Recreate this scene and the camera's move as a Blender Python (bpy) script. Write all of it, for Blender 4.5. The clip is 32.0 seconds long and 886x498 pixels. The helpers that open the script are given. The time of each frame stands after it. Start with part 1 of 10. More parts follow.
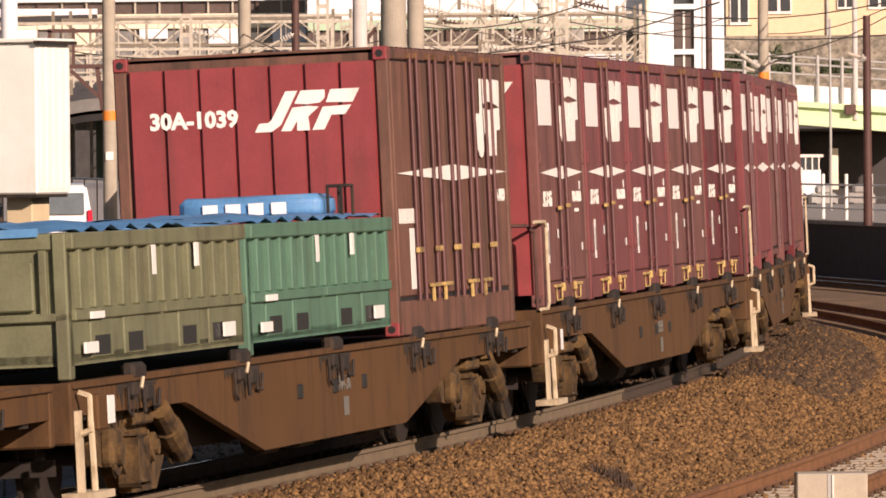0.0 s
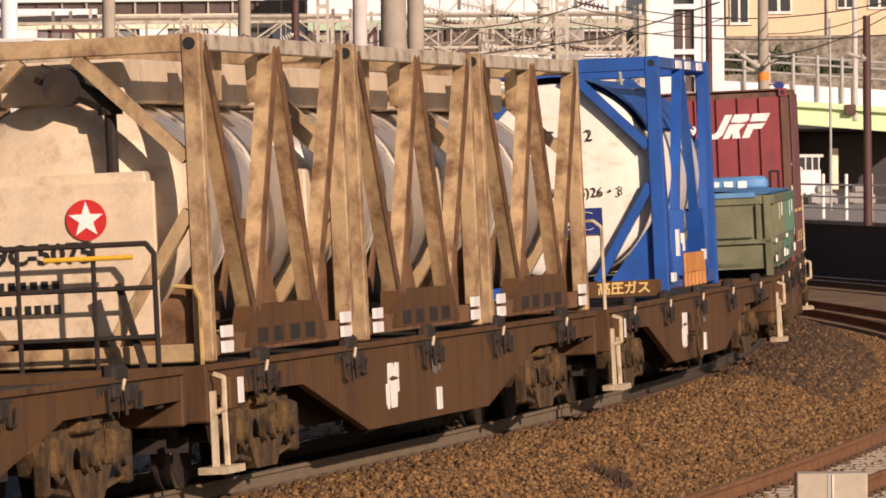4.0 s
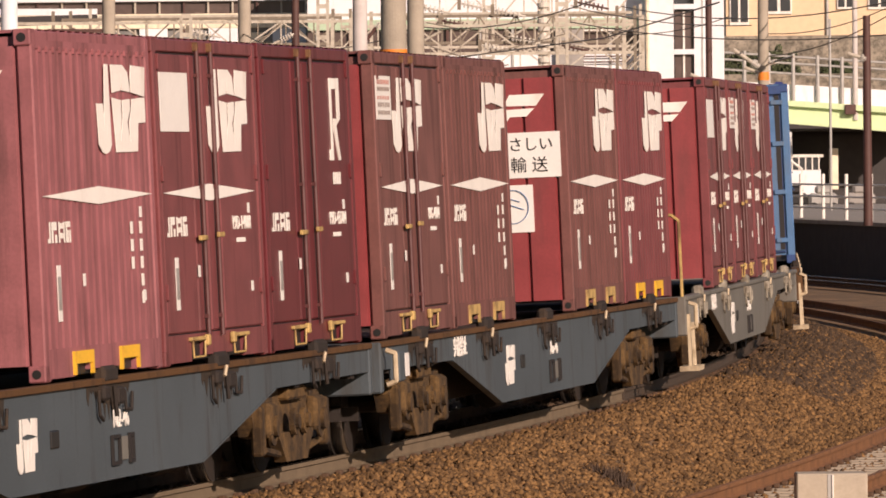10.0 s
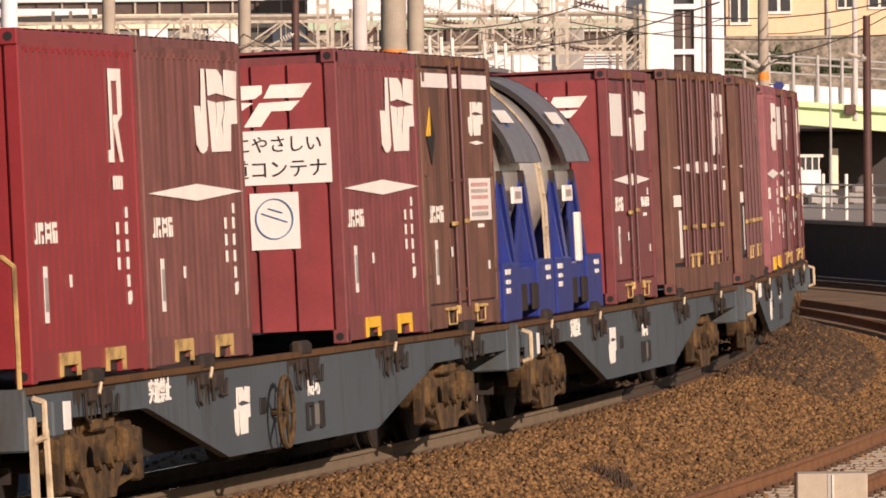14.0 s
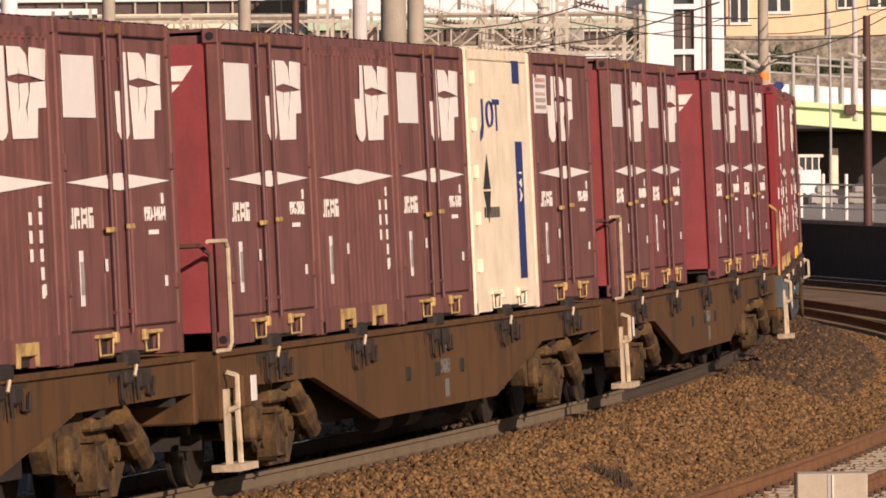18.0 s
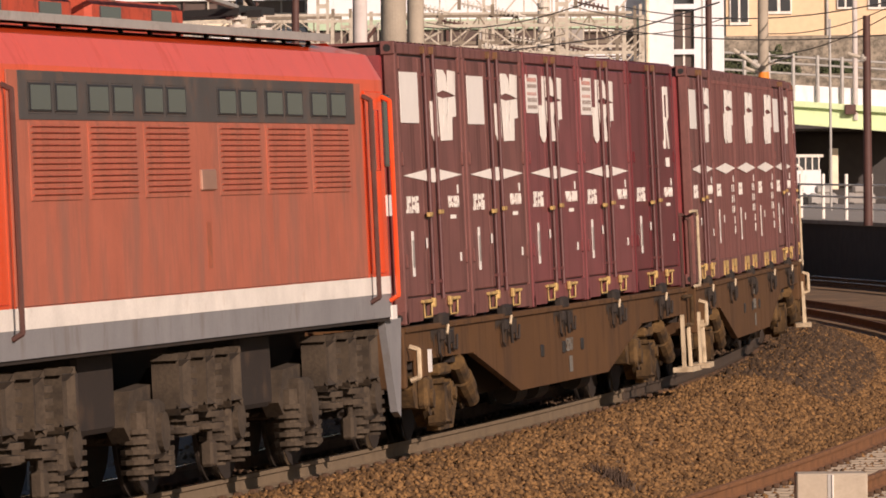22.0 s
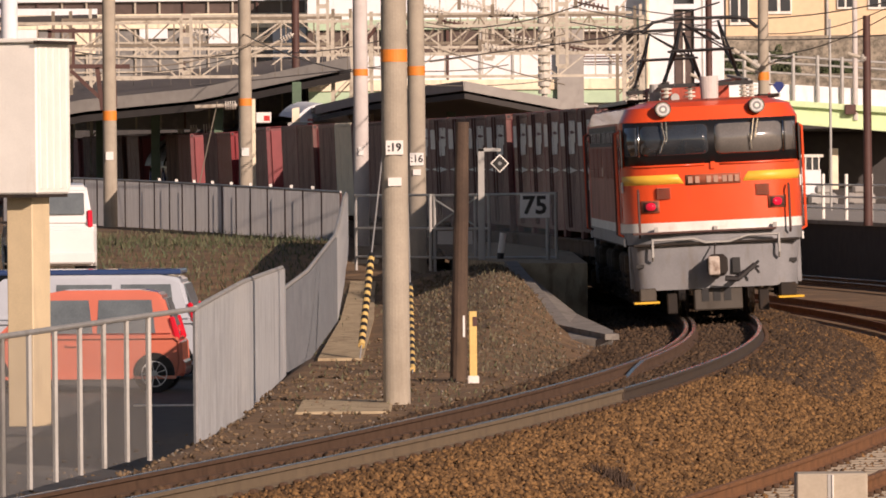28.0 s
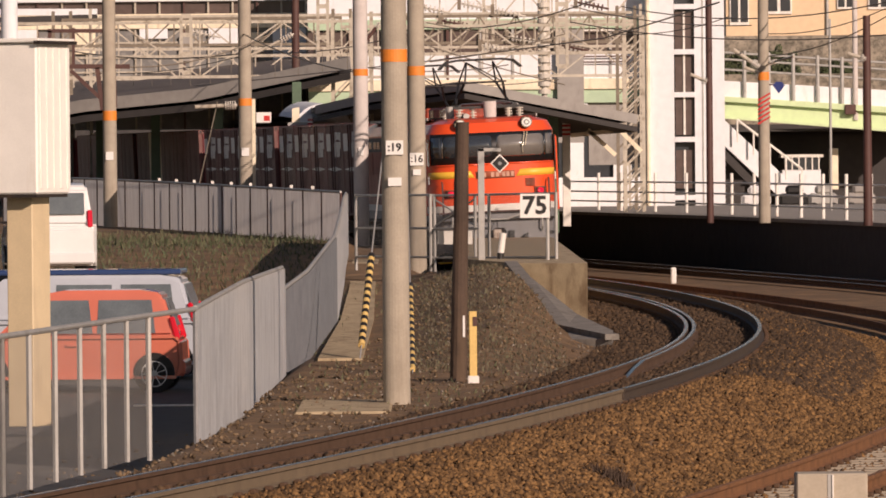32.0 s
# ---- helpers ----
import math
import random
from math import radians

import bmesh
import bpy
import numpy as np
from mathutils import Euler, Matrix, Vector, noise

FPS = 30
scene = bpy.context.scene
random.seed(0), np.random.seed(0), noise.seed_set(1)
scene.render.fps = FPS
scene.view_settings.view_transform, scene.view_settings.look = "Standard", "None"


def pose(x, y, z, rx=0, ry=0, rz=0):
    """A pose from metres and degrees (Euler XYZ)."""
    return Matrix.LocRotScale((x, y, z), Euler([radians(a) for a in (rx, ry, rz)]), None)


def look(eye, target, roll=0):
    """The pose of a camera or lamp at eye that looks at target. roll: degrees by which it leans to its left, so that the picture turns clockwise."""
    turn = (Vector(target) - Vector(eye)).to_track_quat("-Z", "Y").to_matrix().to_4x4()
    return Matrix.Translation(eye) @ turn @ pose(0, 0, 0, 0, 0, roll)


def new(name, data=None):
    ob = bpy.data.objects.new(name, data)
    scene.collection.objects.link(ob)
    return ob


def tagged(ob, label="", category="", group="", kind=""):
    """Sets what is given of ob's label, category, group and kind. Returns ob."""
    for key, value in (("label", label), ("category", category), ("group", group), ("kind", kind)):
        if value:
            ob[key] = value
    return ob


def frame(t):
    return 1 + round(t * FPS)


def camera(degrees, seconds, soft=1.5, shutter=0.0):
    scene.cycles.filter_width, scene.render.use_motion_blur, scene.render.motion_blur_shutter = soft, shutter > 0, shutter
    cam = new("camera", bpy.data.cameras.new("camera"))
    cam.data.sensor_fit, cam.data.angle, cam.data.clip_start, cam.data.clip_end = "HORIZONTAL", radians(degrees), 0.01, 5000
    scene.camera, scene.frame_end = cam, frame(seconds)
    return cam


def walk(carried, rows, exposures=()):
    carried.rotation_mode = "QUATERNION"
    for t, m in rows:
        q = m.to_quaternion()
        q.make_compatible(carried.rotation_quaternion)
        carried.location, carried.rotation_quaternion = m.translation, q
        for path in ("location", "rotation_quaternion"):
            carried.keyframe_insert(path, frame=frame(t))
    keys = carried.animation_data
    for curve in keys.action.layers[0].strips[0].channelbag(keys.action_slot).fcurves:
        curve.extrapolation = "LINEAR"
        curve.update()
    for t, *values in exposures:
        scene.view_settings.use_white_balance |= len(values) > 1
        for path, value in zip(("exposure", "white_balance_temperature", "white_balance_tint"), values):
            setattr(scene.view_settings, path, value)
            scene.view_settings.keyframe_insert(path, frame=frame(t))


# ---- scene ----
# ---- camera ----
EYE = Vector((0.0, 0.0, 2.618))
PITCH, LEAN = -0.6755, -0.518
cam = camera(6.641, 32.0, soft=1.75)
cam_pose = look(EYE, EYE + Vector((0, math.cos(radians(PITCH)), math.sin(radians(PITCH)))), LEAN)
walk(cam, [(0.0, cam_pose), (32.0, cam_pose)], exposures=[(0.0, 0.28, 6550, 21), (1.0, 0.32, 6550, 21), (2.5, 0.1, 6550, 21), (5.0, 0.02, 6550, 21), (9.0, 0.0, 6550, 21), (13.0, 0.12, 6550, 21), (17.0, 0.03, 6550, 21), (22.0, 0.0, 6550, 21), (29.0, 0.0, 6550, 21), (32.0, -0.22, 6550, 21)])

# ---- sky and sun ----
world = bpy.data.worlds.new("world")
scene.world = world
world.use_nodes = True
SUN_AZ, SUN_EL = 148.0, 21.5   # clockwise from +y, degrees
sky = world.node_tree.nodes.new("ShaderNodeTexSky")
sky.sky_type, sky.sun_disc = "NISHITA", False
sky.sun_elevation, sky.sun_rotation = radians(SUN_EL), radians(SUN_AZ)
sky_bg = world.node_tree.nodes["Background"]
sky_bg.inputs["Strength"].default_value = 0.05
world.node_tree.links.new(sky.outputs[0], sky_bg.inputs["Color"])
sun_dir = Vector((math.sin(radians(SUN_AZ)) * math.cos(radians(SUN_EL)), math.cos(radians(SUN_AZ)) * math.cos(radians(SUN_EL)), math.sin(radians(SUN_EL))))
sun_data = bpy.data.lights.new("sun", "SUN")
sun_data.energy, sun_data.angle, sun_data.color = 5.0, radians(0.6), (1.0, 0.82, 0.66)
sun_lamp = new("sun", sun_data)
sun_lamp.matrix_world = look(sun_dir * 60, (0, 0, 0))

# ---- track in plan: curvature along the line, heading from +y towards +x ----
KNOT_S = (-30, 0, 18, 36, 54, 72, 90, 115)
KNOT_K = (-0.00028, -0.0023, -0.00311, -0.00359, -0.00328, -0.00239, -0.00133, -0.00027)
LINE_X, LINE_Y, LINE_TH, CANT = 0.7065, 80.735, 0.14951, 0.03852
LINE_S = np.arange(-420, 520.01, 0.5)
_k = np.interp(LINE_S, KNOT_S, KNOT_K)
_i0 = int(round(420 / 0.5))
_th = np.concatenate([[0], np.cumsum((_k[1:] + _k[:-1]) / 2 * 0.5)])
_th = _th - _th[_i0] + LINE_TH
_x = np.concatenate([[0], np.cumsum((np.sin(_th)[1:] + np.sin(_th)[:-1]) / 4)])
_y = np.concatenate([[0], np.cumsum((np.cos(_th)[1:] + np.cos(_th)[:-1]) / 4)])
_x, _y = _x - _x[_i0] + LINE_X, _y - _y[_i0] + LINE_Y


def line_at(s, n=0.0, z=0.0, cant=CANT):
    """A point of the main line: s along it, n to the right, z above the rail heads, on the canted plane."""
    x, y, th = np.interp(s, LINE_S, _x), np.interp(s, LINE_S, _y), np.interp(s, LINE_S, _th)
    nn, zz = n * math.cos(cant) - z * math.sin(cant), z * math.cos(cant) + n * math.sin(cant)
    return Vector((x + nn * math.cos(th), y - nn * math.sin(th), zz))


def line_n(x, y):
    """s and n of ground points (arrays)."""
    s = np.interp(y, _y, LINE_S)
    for _ in range(3):
        px, py, th = np.interp(s, LINE_S, _x), np.interp(s, LINE_S, _y), np.interp(s, LINE_S, _th)
        s = s + (x - px) * np.sin(th) + (y - py) * np.cos(th)
    px, py, th = np.interp(s, LINE_S, _x), np.interp(s, LINE_S, _y), np.interp(s, LINE_S, _th)
    return s, (x - px) * np.cos(th) - (y - py) * np.sin(th)


# ---- the train's way along the line ----
SPEED_T = (0, 4, 8, 12, 16, 20, 24, 28, 32)
SPEED_V = (11.257, 11.344, 11.258, 12.082, 12.071, 12.081, 12.625, 12.738, 12.688)
_tt = np.arange(0, 32.01, 0.05)
_v = np.interp(_tt, SPEED_T, SPEED_V)
_run = np.concatenate([[0], np.cumsum((_v[1:] + _v[:-1]) / 2 * 0.05)])


def run(t):
    return float(np.interp(t, _tt, _run))


def on_line(s, half=7.0):
    """Pose of a vehicle whose middle is at s: x ahead along the line, y to the left, z up, canted."""
    a, b = line_at(s - half), line_at(s + half)
    mid, ahead = (a + b) / 2, (b - a).normalized()
    right = Vector((ahead.y, -ahead.x, 0))
    r2 = right * math.cos(CANT) + Vector((0, 0, math.sin(CANT)))
    up = r2.cross(ahead)
    m = Matrix((ahead, -r2, up)).transposed().to_4x4()
    m.translation = mid
    return m


# ---- helpers for meshes ----
MESHES = {}


def mesh_of(bm, mat, key=None, smooth=False):
    me = bpy.data.meshes.new("mesh")
    bm.to_mesh(me)
    bm.free()
    me.materials.append(mat)
    if smooth:
        me.polygons.foreach_set("use_smooth", [True] * len(me.polygons))
    if key:
        MESHES[key] = me
    return me


def part(name, bm, mat, parent=None, label="", at=None, smooth=False):
    me = bm if isinstance(bm, bpy.types.Mesh) else mesh_of(bm, mat, smooth=smooth)
    ob = new(name, me)
    ob.parent = parent
    if at is not None:
        ob.matrix_basis = at if isinstance(at, Matrix) else Matrix.Translation(at)
    if label:
        ob["label"] = label
    return ob


def thing(name, m, label, category, group="", kind=""):
    ob = new(name)
    ob.empty_display_size = 0.2
    ob.matrix_basis = m if isinstance(m, Matrix) else Matrix.Translation(m)
    return tagged(ob, label, category, group, kind)


def box(bm, x0, x1, y0, y1, z0, z1, bevel=0.0, m=None):
    g = bmesh.ops.create_cube(bm, size=1.0)["verts"]
    for v in g:
        v.co = Vector(((x0 + x1) / 2 + v.co.x * (x1 - x0), (y0 + y1) / 2 + v.co.y * (y1 - y0), (z0 + z1) / 2 + v.co.z * (z1 - z0)))
    if bevel:
        es = list({e for v in g for e in v.link_edges})
        g = bmesh.ops.bevel(bm, geom=es, offset=bevel, segments=1, affect="EDGES")["verts"]
    if m is not None:
        bmesh.ops.transform(bm, matrix=m, verts=list(set(g)))
    return bm


def rod(bm, a, b, r, seg=8, r2=None, caps=True):
    a, b = Vector(a), Vector(b)
    d = b - a
    if d.length < 1e-6:
        return bm
    m = Matrix.Translation((a + b) / 2) @ d.to_track_quat("Z", "Y").to_matrix().to_4x4()
    bmesh.ops.create_cone(bm, cap_ends=caps, segments=seg, radius1=r, radius2=r if r2 is None else r2, depth=d.length, matrix=m)
    return bm


def beam(bm, a, b, w, h, up=(0, 0, 1)):
    """A square bar from a to b, w wide, h high."""
    a, b = Vector(a), Vector(b)
    x = (b - a).normalized()
    side = Vector(up).cross(x)
    if side.length < 1e-5:
        side = Vector((1, 0, 0)).cross(x)
    side.normalize()
    u = x.cross(side)
    m = Matrix((x, side, u)).transposed().to_4x4()
    m.translation = (a + b) / 2
    L = (b - a).length
    return box(bm, -L / 2, L / 2, -w / 2, w / 2, -h / 2, h / 2, m=m)


def pipe(bm, pts, r, seg=6):
    for a, b in zip(pts[:-1], pts[1:]):
        rod(bm, a, b, r, seg)
    for p in pts[1:-1]:
        bmesh.ops.create_icosphere(bm, subdivisions=1, radius=r * 1.02, matrix=Matrix.Translation(p))
    return bm


def plate(bm, pts, axis, a0, a1):
    """A flat outline (two coordinates a point) made solid along the third axis from a0 to a1."""
    def co(p, a):
        return {"x": (a, p[0], p[1]), "y": (p[0], a, p[1]), "z": (p[0], p[1], a)}[axis]
    lo, hi = [bm.verts.new(co(p, a0)) for p in pts], [bm.verts.new(co(p, a1)) for p in pts]
    n = len(pts)
    fs = [bm.faces.new(lo), bm.faces.new(hi)] + [bm.faces.new((lo[i], lo[(i + 1) % n], hi[(i + 1) % n], hi[i])) for i in range(n)]
    bmesh.ops.recalc_face_normals(bm, faces=fs)
    return bm


def BM():
    return bmesh.new()


def words(text, size, bold=0.0):
    """Mesh of a line of writing in the built-in font, its middle at the origin, standing in the xz plane and read from -y."""
    key = ("words", text, size, bold)
    if key not in MESHES:
        cu = bpy.data.curves.new("words", "FONT")
        cu.body, cu.size, cu.align_x, cu.align_y, cu.offset, cu.extrude, cu.resolution_u = text, size, "CENTER", "CENTER", bold, 0.004, 2
        tmp = new("words", cu)
        bpy.context.view_layer.update()
        me = bpy.data.meshes.new_from_object(tmp.evaluated_get(bpy.context.evaluated_depsgraph_get()))
        bpy.data.objects.remove(tmp)
        me.transform(Matrix.Rotation(radians(90), 4, "X"))
        MESHES[key] = me
    return MESHES[key]


def lettering(parent, name, text, size, mat, at, label="", bold=0.0):
    me = words(text, size, bold)
    if mat not in list(me.materials):
        me = me.copy()
        me.materials.clear()
        me.materials.append(mat)
    return part(name, me, mat, parent, label, at)


END = Matrix.Rotation(radians(-90), 4, "Z")    # turns writing on the near side on to the rear end


# ---- materials ----
def mat(name, color, rough=0.6, metal=0.0, vary=0.12, scale=3.0, dirt=None, dirt_amount=0.0, streak=0.0, bump=0.0, grain=40.0, coat=0.0, spec=0.5):
    """A painted or plain surface with two scales of variation, stains of its own shape and fine relief."""
    m = bpy.data.materials.new(name)
    m.use_nodes = True
    nt = m.node_tree
    N, L = nt.nodes, nt.links
    b = N["Principled BSDF"]
    b.inputs["Roughness"].default_value, b.inputs["Metallic"].default_value = rough, metal
    b.inputs["Specular IOR Level"].default_value = spec
    if coat:
        b.inputs["Coat Weight"].default_value = coat
    co = N.new("ShaderNodeTexCoord")
    n1 = N.new("ShaderNodeTexNoise")
    n1.inputs["Scale"].default_value, n1.inputs["Detail"].default_value = scale, 6
    n2 = N.new("ShaderNodeTexNoise")
    n2.inputs["Scale"].default_value, n2.inputs["Detail"].default_value = grain, 3
    L.new(co.outputs["Object"], n1.inputs["Vector"])
    L.new(co.outputs["Object"], n2.inputs["Vector"])
    mix = N.new("ShaderNodeMix")
    mix.data_type = "RGBA"
    c = Vector(color)
    mix.inputs[6].default_value = (*(c * (1 - vary)), 1)
    mix.inputs[7].default_value = (*[min(1, v * (1 + vary)) for v in c], 1)
    add = N.new("ShaderNodeMath")
    add.operation = "MULTIPLY_ADD"
    add.inputs[1].default_value = 0.35
    L.new(n2.outputs[0], add.inputs[0])
    half = N.new("ShaderNodeMath")
    half.operation = "MULTIPLY"
    half.inputs[1].default_value = 0.65
    L.new(n1.outputs[0], half.inputs[0])
    L.new(half.outputs[0], add.inputs[2])
    ramp = N.new("ShaderNodeMapRange")
    ramp.inputs[1].default_value, ramp.inputs[2].default_value = 0.35, 0.65
    L.new(add.outputs[0], ramp.inputs[0])
    L.new(ramp.outputs[0], mix.inputs[0])
    out = mix.outputs[2]
    if dirt is not None:
        mp = N.new("ShaderNodeMapping")
        mp.inputs["Scale"].default_value = (2.2, 2.2, 2.2 if not streak else 2.2 / streak)
        L.new(co.outputs["Object"], mp.inputs[0])
        n3 = N.new("ShaderNodeTexNoise")
        n3.inputs["Scale"].default_value, n3.inputs["Detail"].default_value, n3.inputs["Roughness"].default_value = 1.6, 8, 0.65
        L.new(mp.outputs[0], n3.inputs["Vector"])
        r3 = N.new("ShaderNodeMapRange")
        r3.inputs[1].default_value, r3.inputs[2].default_value = 0.62 - 0.3 * dirt_amount, 0.78 - 0.25 * dirt_amount
        r3.inputs[4].default_value = min(0.9, 0.35 + dirt_amount)
        L.new(n3.outputs[0], r3.inputs[0])
        m3 = N.new("ShaderNodeMix")
        m3.data_type = "RGBA"
        m3.inputs[7].default_value = (*dirt, 1)
        L.new(r3.outputs[0], m3.inputs[0])
        L.new(out, m3.inputs[6])
        out = m3.outputs[2]
        rr = N.new("ShaderNodeMapRange")
        rr.inputs[3].default_value, rr.inputs[4].default_value = rough, min(1, rough + 0.25)
        L.new(r3.outputs[0], rr.inputs[0])
        L.new(rr.outputs[0], b.inputs["Roughness"])
    L.new(out, b.inputs["Base Color"])
    if bump:
        bp = N.new("ShaderNodeBump")
        bp.inputs["Strength"].default_value, bp.inputs["Distance"].default_value = min(1, bump), 0.01
        L.new(n2.outputs[0], bp.inputs["Height"])
        L.new(bp.outputs[0], b.inputs["Normal"])
    return m


def shades(name, color, spread=0.35, rough=0.9, bump=0.0, hue=None):
    """Many pieces in one mesh, each with a shade of its own."""
    m = mat(name, color, rough, vary=0.2, scale=6, bump=bump)
    N, L = m.node_tree.nodes, m.node_tree.links
    b = N["Principled BSDF"]
    src = b.inputs["Base Color"].links[0].from_socket
    geo = N.new("ShaderNodeNewGeometry")
    ramp = N.new("ShaderNodeValToRGB")
    c = Vector(color)
    e = ramp.color_ramp.elements
    e[0].color = (*(c * (1 - spread)), 1)
    e[1].color = (*[min(1, v) for v in (Vector(hue) if hue else c * (1 + spread))], 1)
    L.new(geo.outputs["Random Per Island"], ramp.inputs[0])
    mix = N.new("ShaderNodeMix")
    mix.data_type = "RGBA"
    mix.inputs[0].default_value = 0.7
    L.new(src, mix.inputs[6])
    L.new(ramp.outputs[0], mix.inputs[7])
    L.new(mix.outputs[2], b.inputs["Base Color"])
    return m


RUST, SOOT, DUST = (0.13, 0.055, 0.025), (0.03, 0.024, 0.02), (0.30, 0.21, 0.13)
REDS = {
    "maroon": mat("maroon_paint", (0.192, 0.052, 0.054), 0.42, dirt=(0.075, 0.03, 0.026), dirt_amount=0.35, streak=9, vary=0.18, bump=0.08),
    "brown": mat("brown_red_paint", (0.178, 0.070, 0.060), 0.5, dirt=(0.07, 0.032, 0.024), dirt_amount=0.45, streak=9, vary=0.18, bump=0.08),
    "dark": mat("dark_red_paint", (0.132, 0.022, 0.026), 0.38, dirt=(0.05, 0.02, 0.018), dirt_amount=0.3, streak=8, vary=0.15, bump=0.06),
    "bright": mat("fresh_red_paint", (0.240, 0.030, 0.034), 0.34, dirt=(0.12, 0.03, 0.025), dirt_amount=0.15, streak=8, vary=0.1, bump=0.05),
    # lighter, redder copy of the side paints: sunlight on the ends, put into the colour
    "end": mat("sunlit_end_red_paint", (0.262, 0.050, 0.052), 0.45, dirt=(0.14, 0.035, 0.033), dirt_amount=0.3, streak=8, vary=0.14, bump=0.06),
    "pink": mat("faded_red_paint", (0.300, 0.108, 0.115), 0.55, dirt=(0.10, 0.04, 0.038), dirt_amount=0.4, streak=9, vary=0.18, bump=0.08),
    "olive": mat("weathered_brown_paint", (0.165, 0.076, 0.050), 0.6, dirt=(0.06, 0.035, 0.025), dirt_amount=0.6, streak=8, vary=0.2, bump=0.1),
}
# darker than the door panels, keeping the rods' shadow lines in the colour
M_ROD = mat("shaded_red_lock_rod", (0.098, 0.032, 0.030), 0.5, dirt=(0.05, 0.022, 0.018), dirt_amount=0.3)
M_WHITE = mat("white_paint", (0.86, 0.83, 0.76), 0.55, vary=0.06, dirt=(0.52, 0.42, 0.34), dirt_amount=0.1, streak=6)
M_LABEL = mat("label_paper", (0.80, 0.78, 0.73), 0.5, vary=0.05)
M_PRINT = mat("faded_dark_print", (0.30, 0.25, 0.22), 0.6, vary=0.2)
M_PRINTRED = mat("faded_red_print", (0.48, 0.24, 0.20), 0.6, vary=0.2)
M_CREAM = mat("cream_container_paint", (0.86, 0.76, 0.56), 0.5, dirt=(0.42, 0.27, 0.13), dirt_amount=0.2, streak=8)
M_NAVY = mat("navy_paint", (0.012, 0.028, 0.16), 0.45)
M_YELLOW = mat("yellow_paint", (0.50, 0.34, 0.12), 0.6, dirt=(0.12, 0.07, 0.035), dirt_amount=0.5)
M_YELLOW2 = mat("fresh_yellow_paint", (0.78, 0.45, 0.03), 0.5, dirt=(0.3, 0.16, 0.05), dirt_amount=0.2)
M_SEAL = mat("black_rubber_seal", (0.018, 0.015, 0.014), 0.7)
M_FRAMEBROWN = mat("rusty_brown_wagon_paint", (0.096, 0.043, 0.010), 0.75, dirt=(0.040, 0.019, 0.006), dirt_amount=0.42, streak=5, vary=0.2, scale=0.8, bump=0.08)
M_FRAMEGREY = mat("blue_grey_wagon_paint", (0.066, 0.084, 0.094), 0.6, dirt=(0.045, 0.034, 0.023), dirt_amount=0.3, streak=6, vary=0.15, scale=0.9, bump=0.08)
M_FRAMELIGHT = mat("grey_wagon_paint", (0.155, 0.148, 0.128), 0.5, dirt=(0.10, 0.08, 0.055), dirt_amount=0.25, streak=5, vary=0.14, scale=0.9, bump=0.08)
M_BOGIE = mat("dusty_bogie_steel", (0.128, 0.072, 0.022), 0.85, dirt=(0.018, 0.010, 0.004), dirt_amount=0.75, vary=0.3, bump=0.4, scale=5)
M_DARK = mat("sooty_steel", (0.020, 0.014, 0.010), 0.8, dirt=(0.07, 0.042, 0.022), dirt_amount=0.3, bump=0.3)
M_TREAD = mat("polished_wheel_steel", (0.45, 0.43, 0.41), 0.25, metal=1.0)
M_BLUE = mat("blue_frame_paint", (0.018, 0.088, 0.34), 0.38, dirt=(0.02, 0.05, 0.17), dirt_amount=0.3, streak=5, vary=0.15)
M_BLUEBOX = mat("sky_blue_container_paint", (0.075, 0.175, 0.34), 0.5, dirt=(0.12, 0.14, 0.145), dirt_amount=0.45, streak=6, vary=0.14)
M_BLUEDK = mat("dark_blue_container_paint", (0.03, 0.07, 0.20), 0.5, dirt=(0.03, 0.05, 0.1), dirt_amount=0.3, streak=5)
M_INDIGO = mat("indigo_cradle_paint", (0.020, 0.034, 0.20), 0.36, dirt=(0.04, 0.04, 0.1), dirt_amount=0.25, vary=0.12)
M_TANKW = mat("cream_tank_paint", (0.84, 0.78, 0.65), 0.35, dirt=(0.55, 0.36, 0.14), dirt_amount=0.22, streak=0.4)
M_STEEL = mat("stainless_tank_steel", (0.66, 0.61, 0.54), 0.32, metal=0.65, dirt=(0.35, 0.25, 0.15), dirt_amount=0.25)
M_TANFRAME = mat("rust_stained_beige_frame", (0.44, 0.31, 0.165), 0.45, dirt=(0.13, 0.062, 0.024), dirt_amount=0.55, streak=1.6, vary=0.2, bump=0.15)
M_TANRUST = mat("rust_brown_gusset", (0.17, 0.085, 0.035), 0.75, dirt=(0.06, 0.03, 0.015), dirt_amount=0.5, vary=0.25, bump=0.2)
M_TANTOP = mat("scuffed_grey_beige_rail", (0.52, 0.45, 0.34), 0.55, dirt=(0.16, 0.11, 0.06), dirt_amount=0.45, vary=0.2)
M_TANCLAD = mat("beige_cladding", (0.68, 0.55, 0.38), 0.45, dirt=(0.33, 0.2, 0.1), dirt_amount=0.3, vary=0.12)
M_TARP = mat("grey_tarpaulin", (0.155, 0.155, 0.165), 0.42, dirt=(0.19, 0.17, 0.15), dirt_amount=0.35, vary=0.2, bump=0.2)
M_GREEN = mat("green_hopper_paint", (0.085, 0.18, 0.12), 0.55, dirt=(0.06, 0.08, 0.05), dirt_amount=0.4, streak=5)
M_OLIVE = mat("olive_hopper_paint", (0.15, 0.155, 0.085), 0.6, dirt=(0.08, 0.07, 0.04), dirt_amount=0.45, streak=5, vary=0.2)
M_TARPBLUE = mat("blue_tarpaulin", (0.10, 0.27, 0.50), 0.5, dirt=(0.2, 0.32, 0.45), dirt_amount=0.3, vary=0.2)
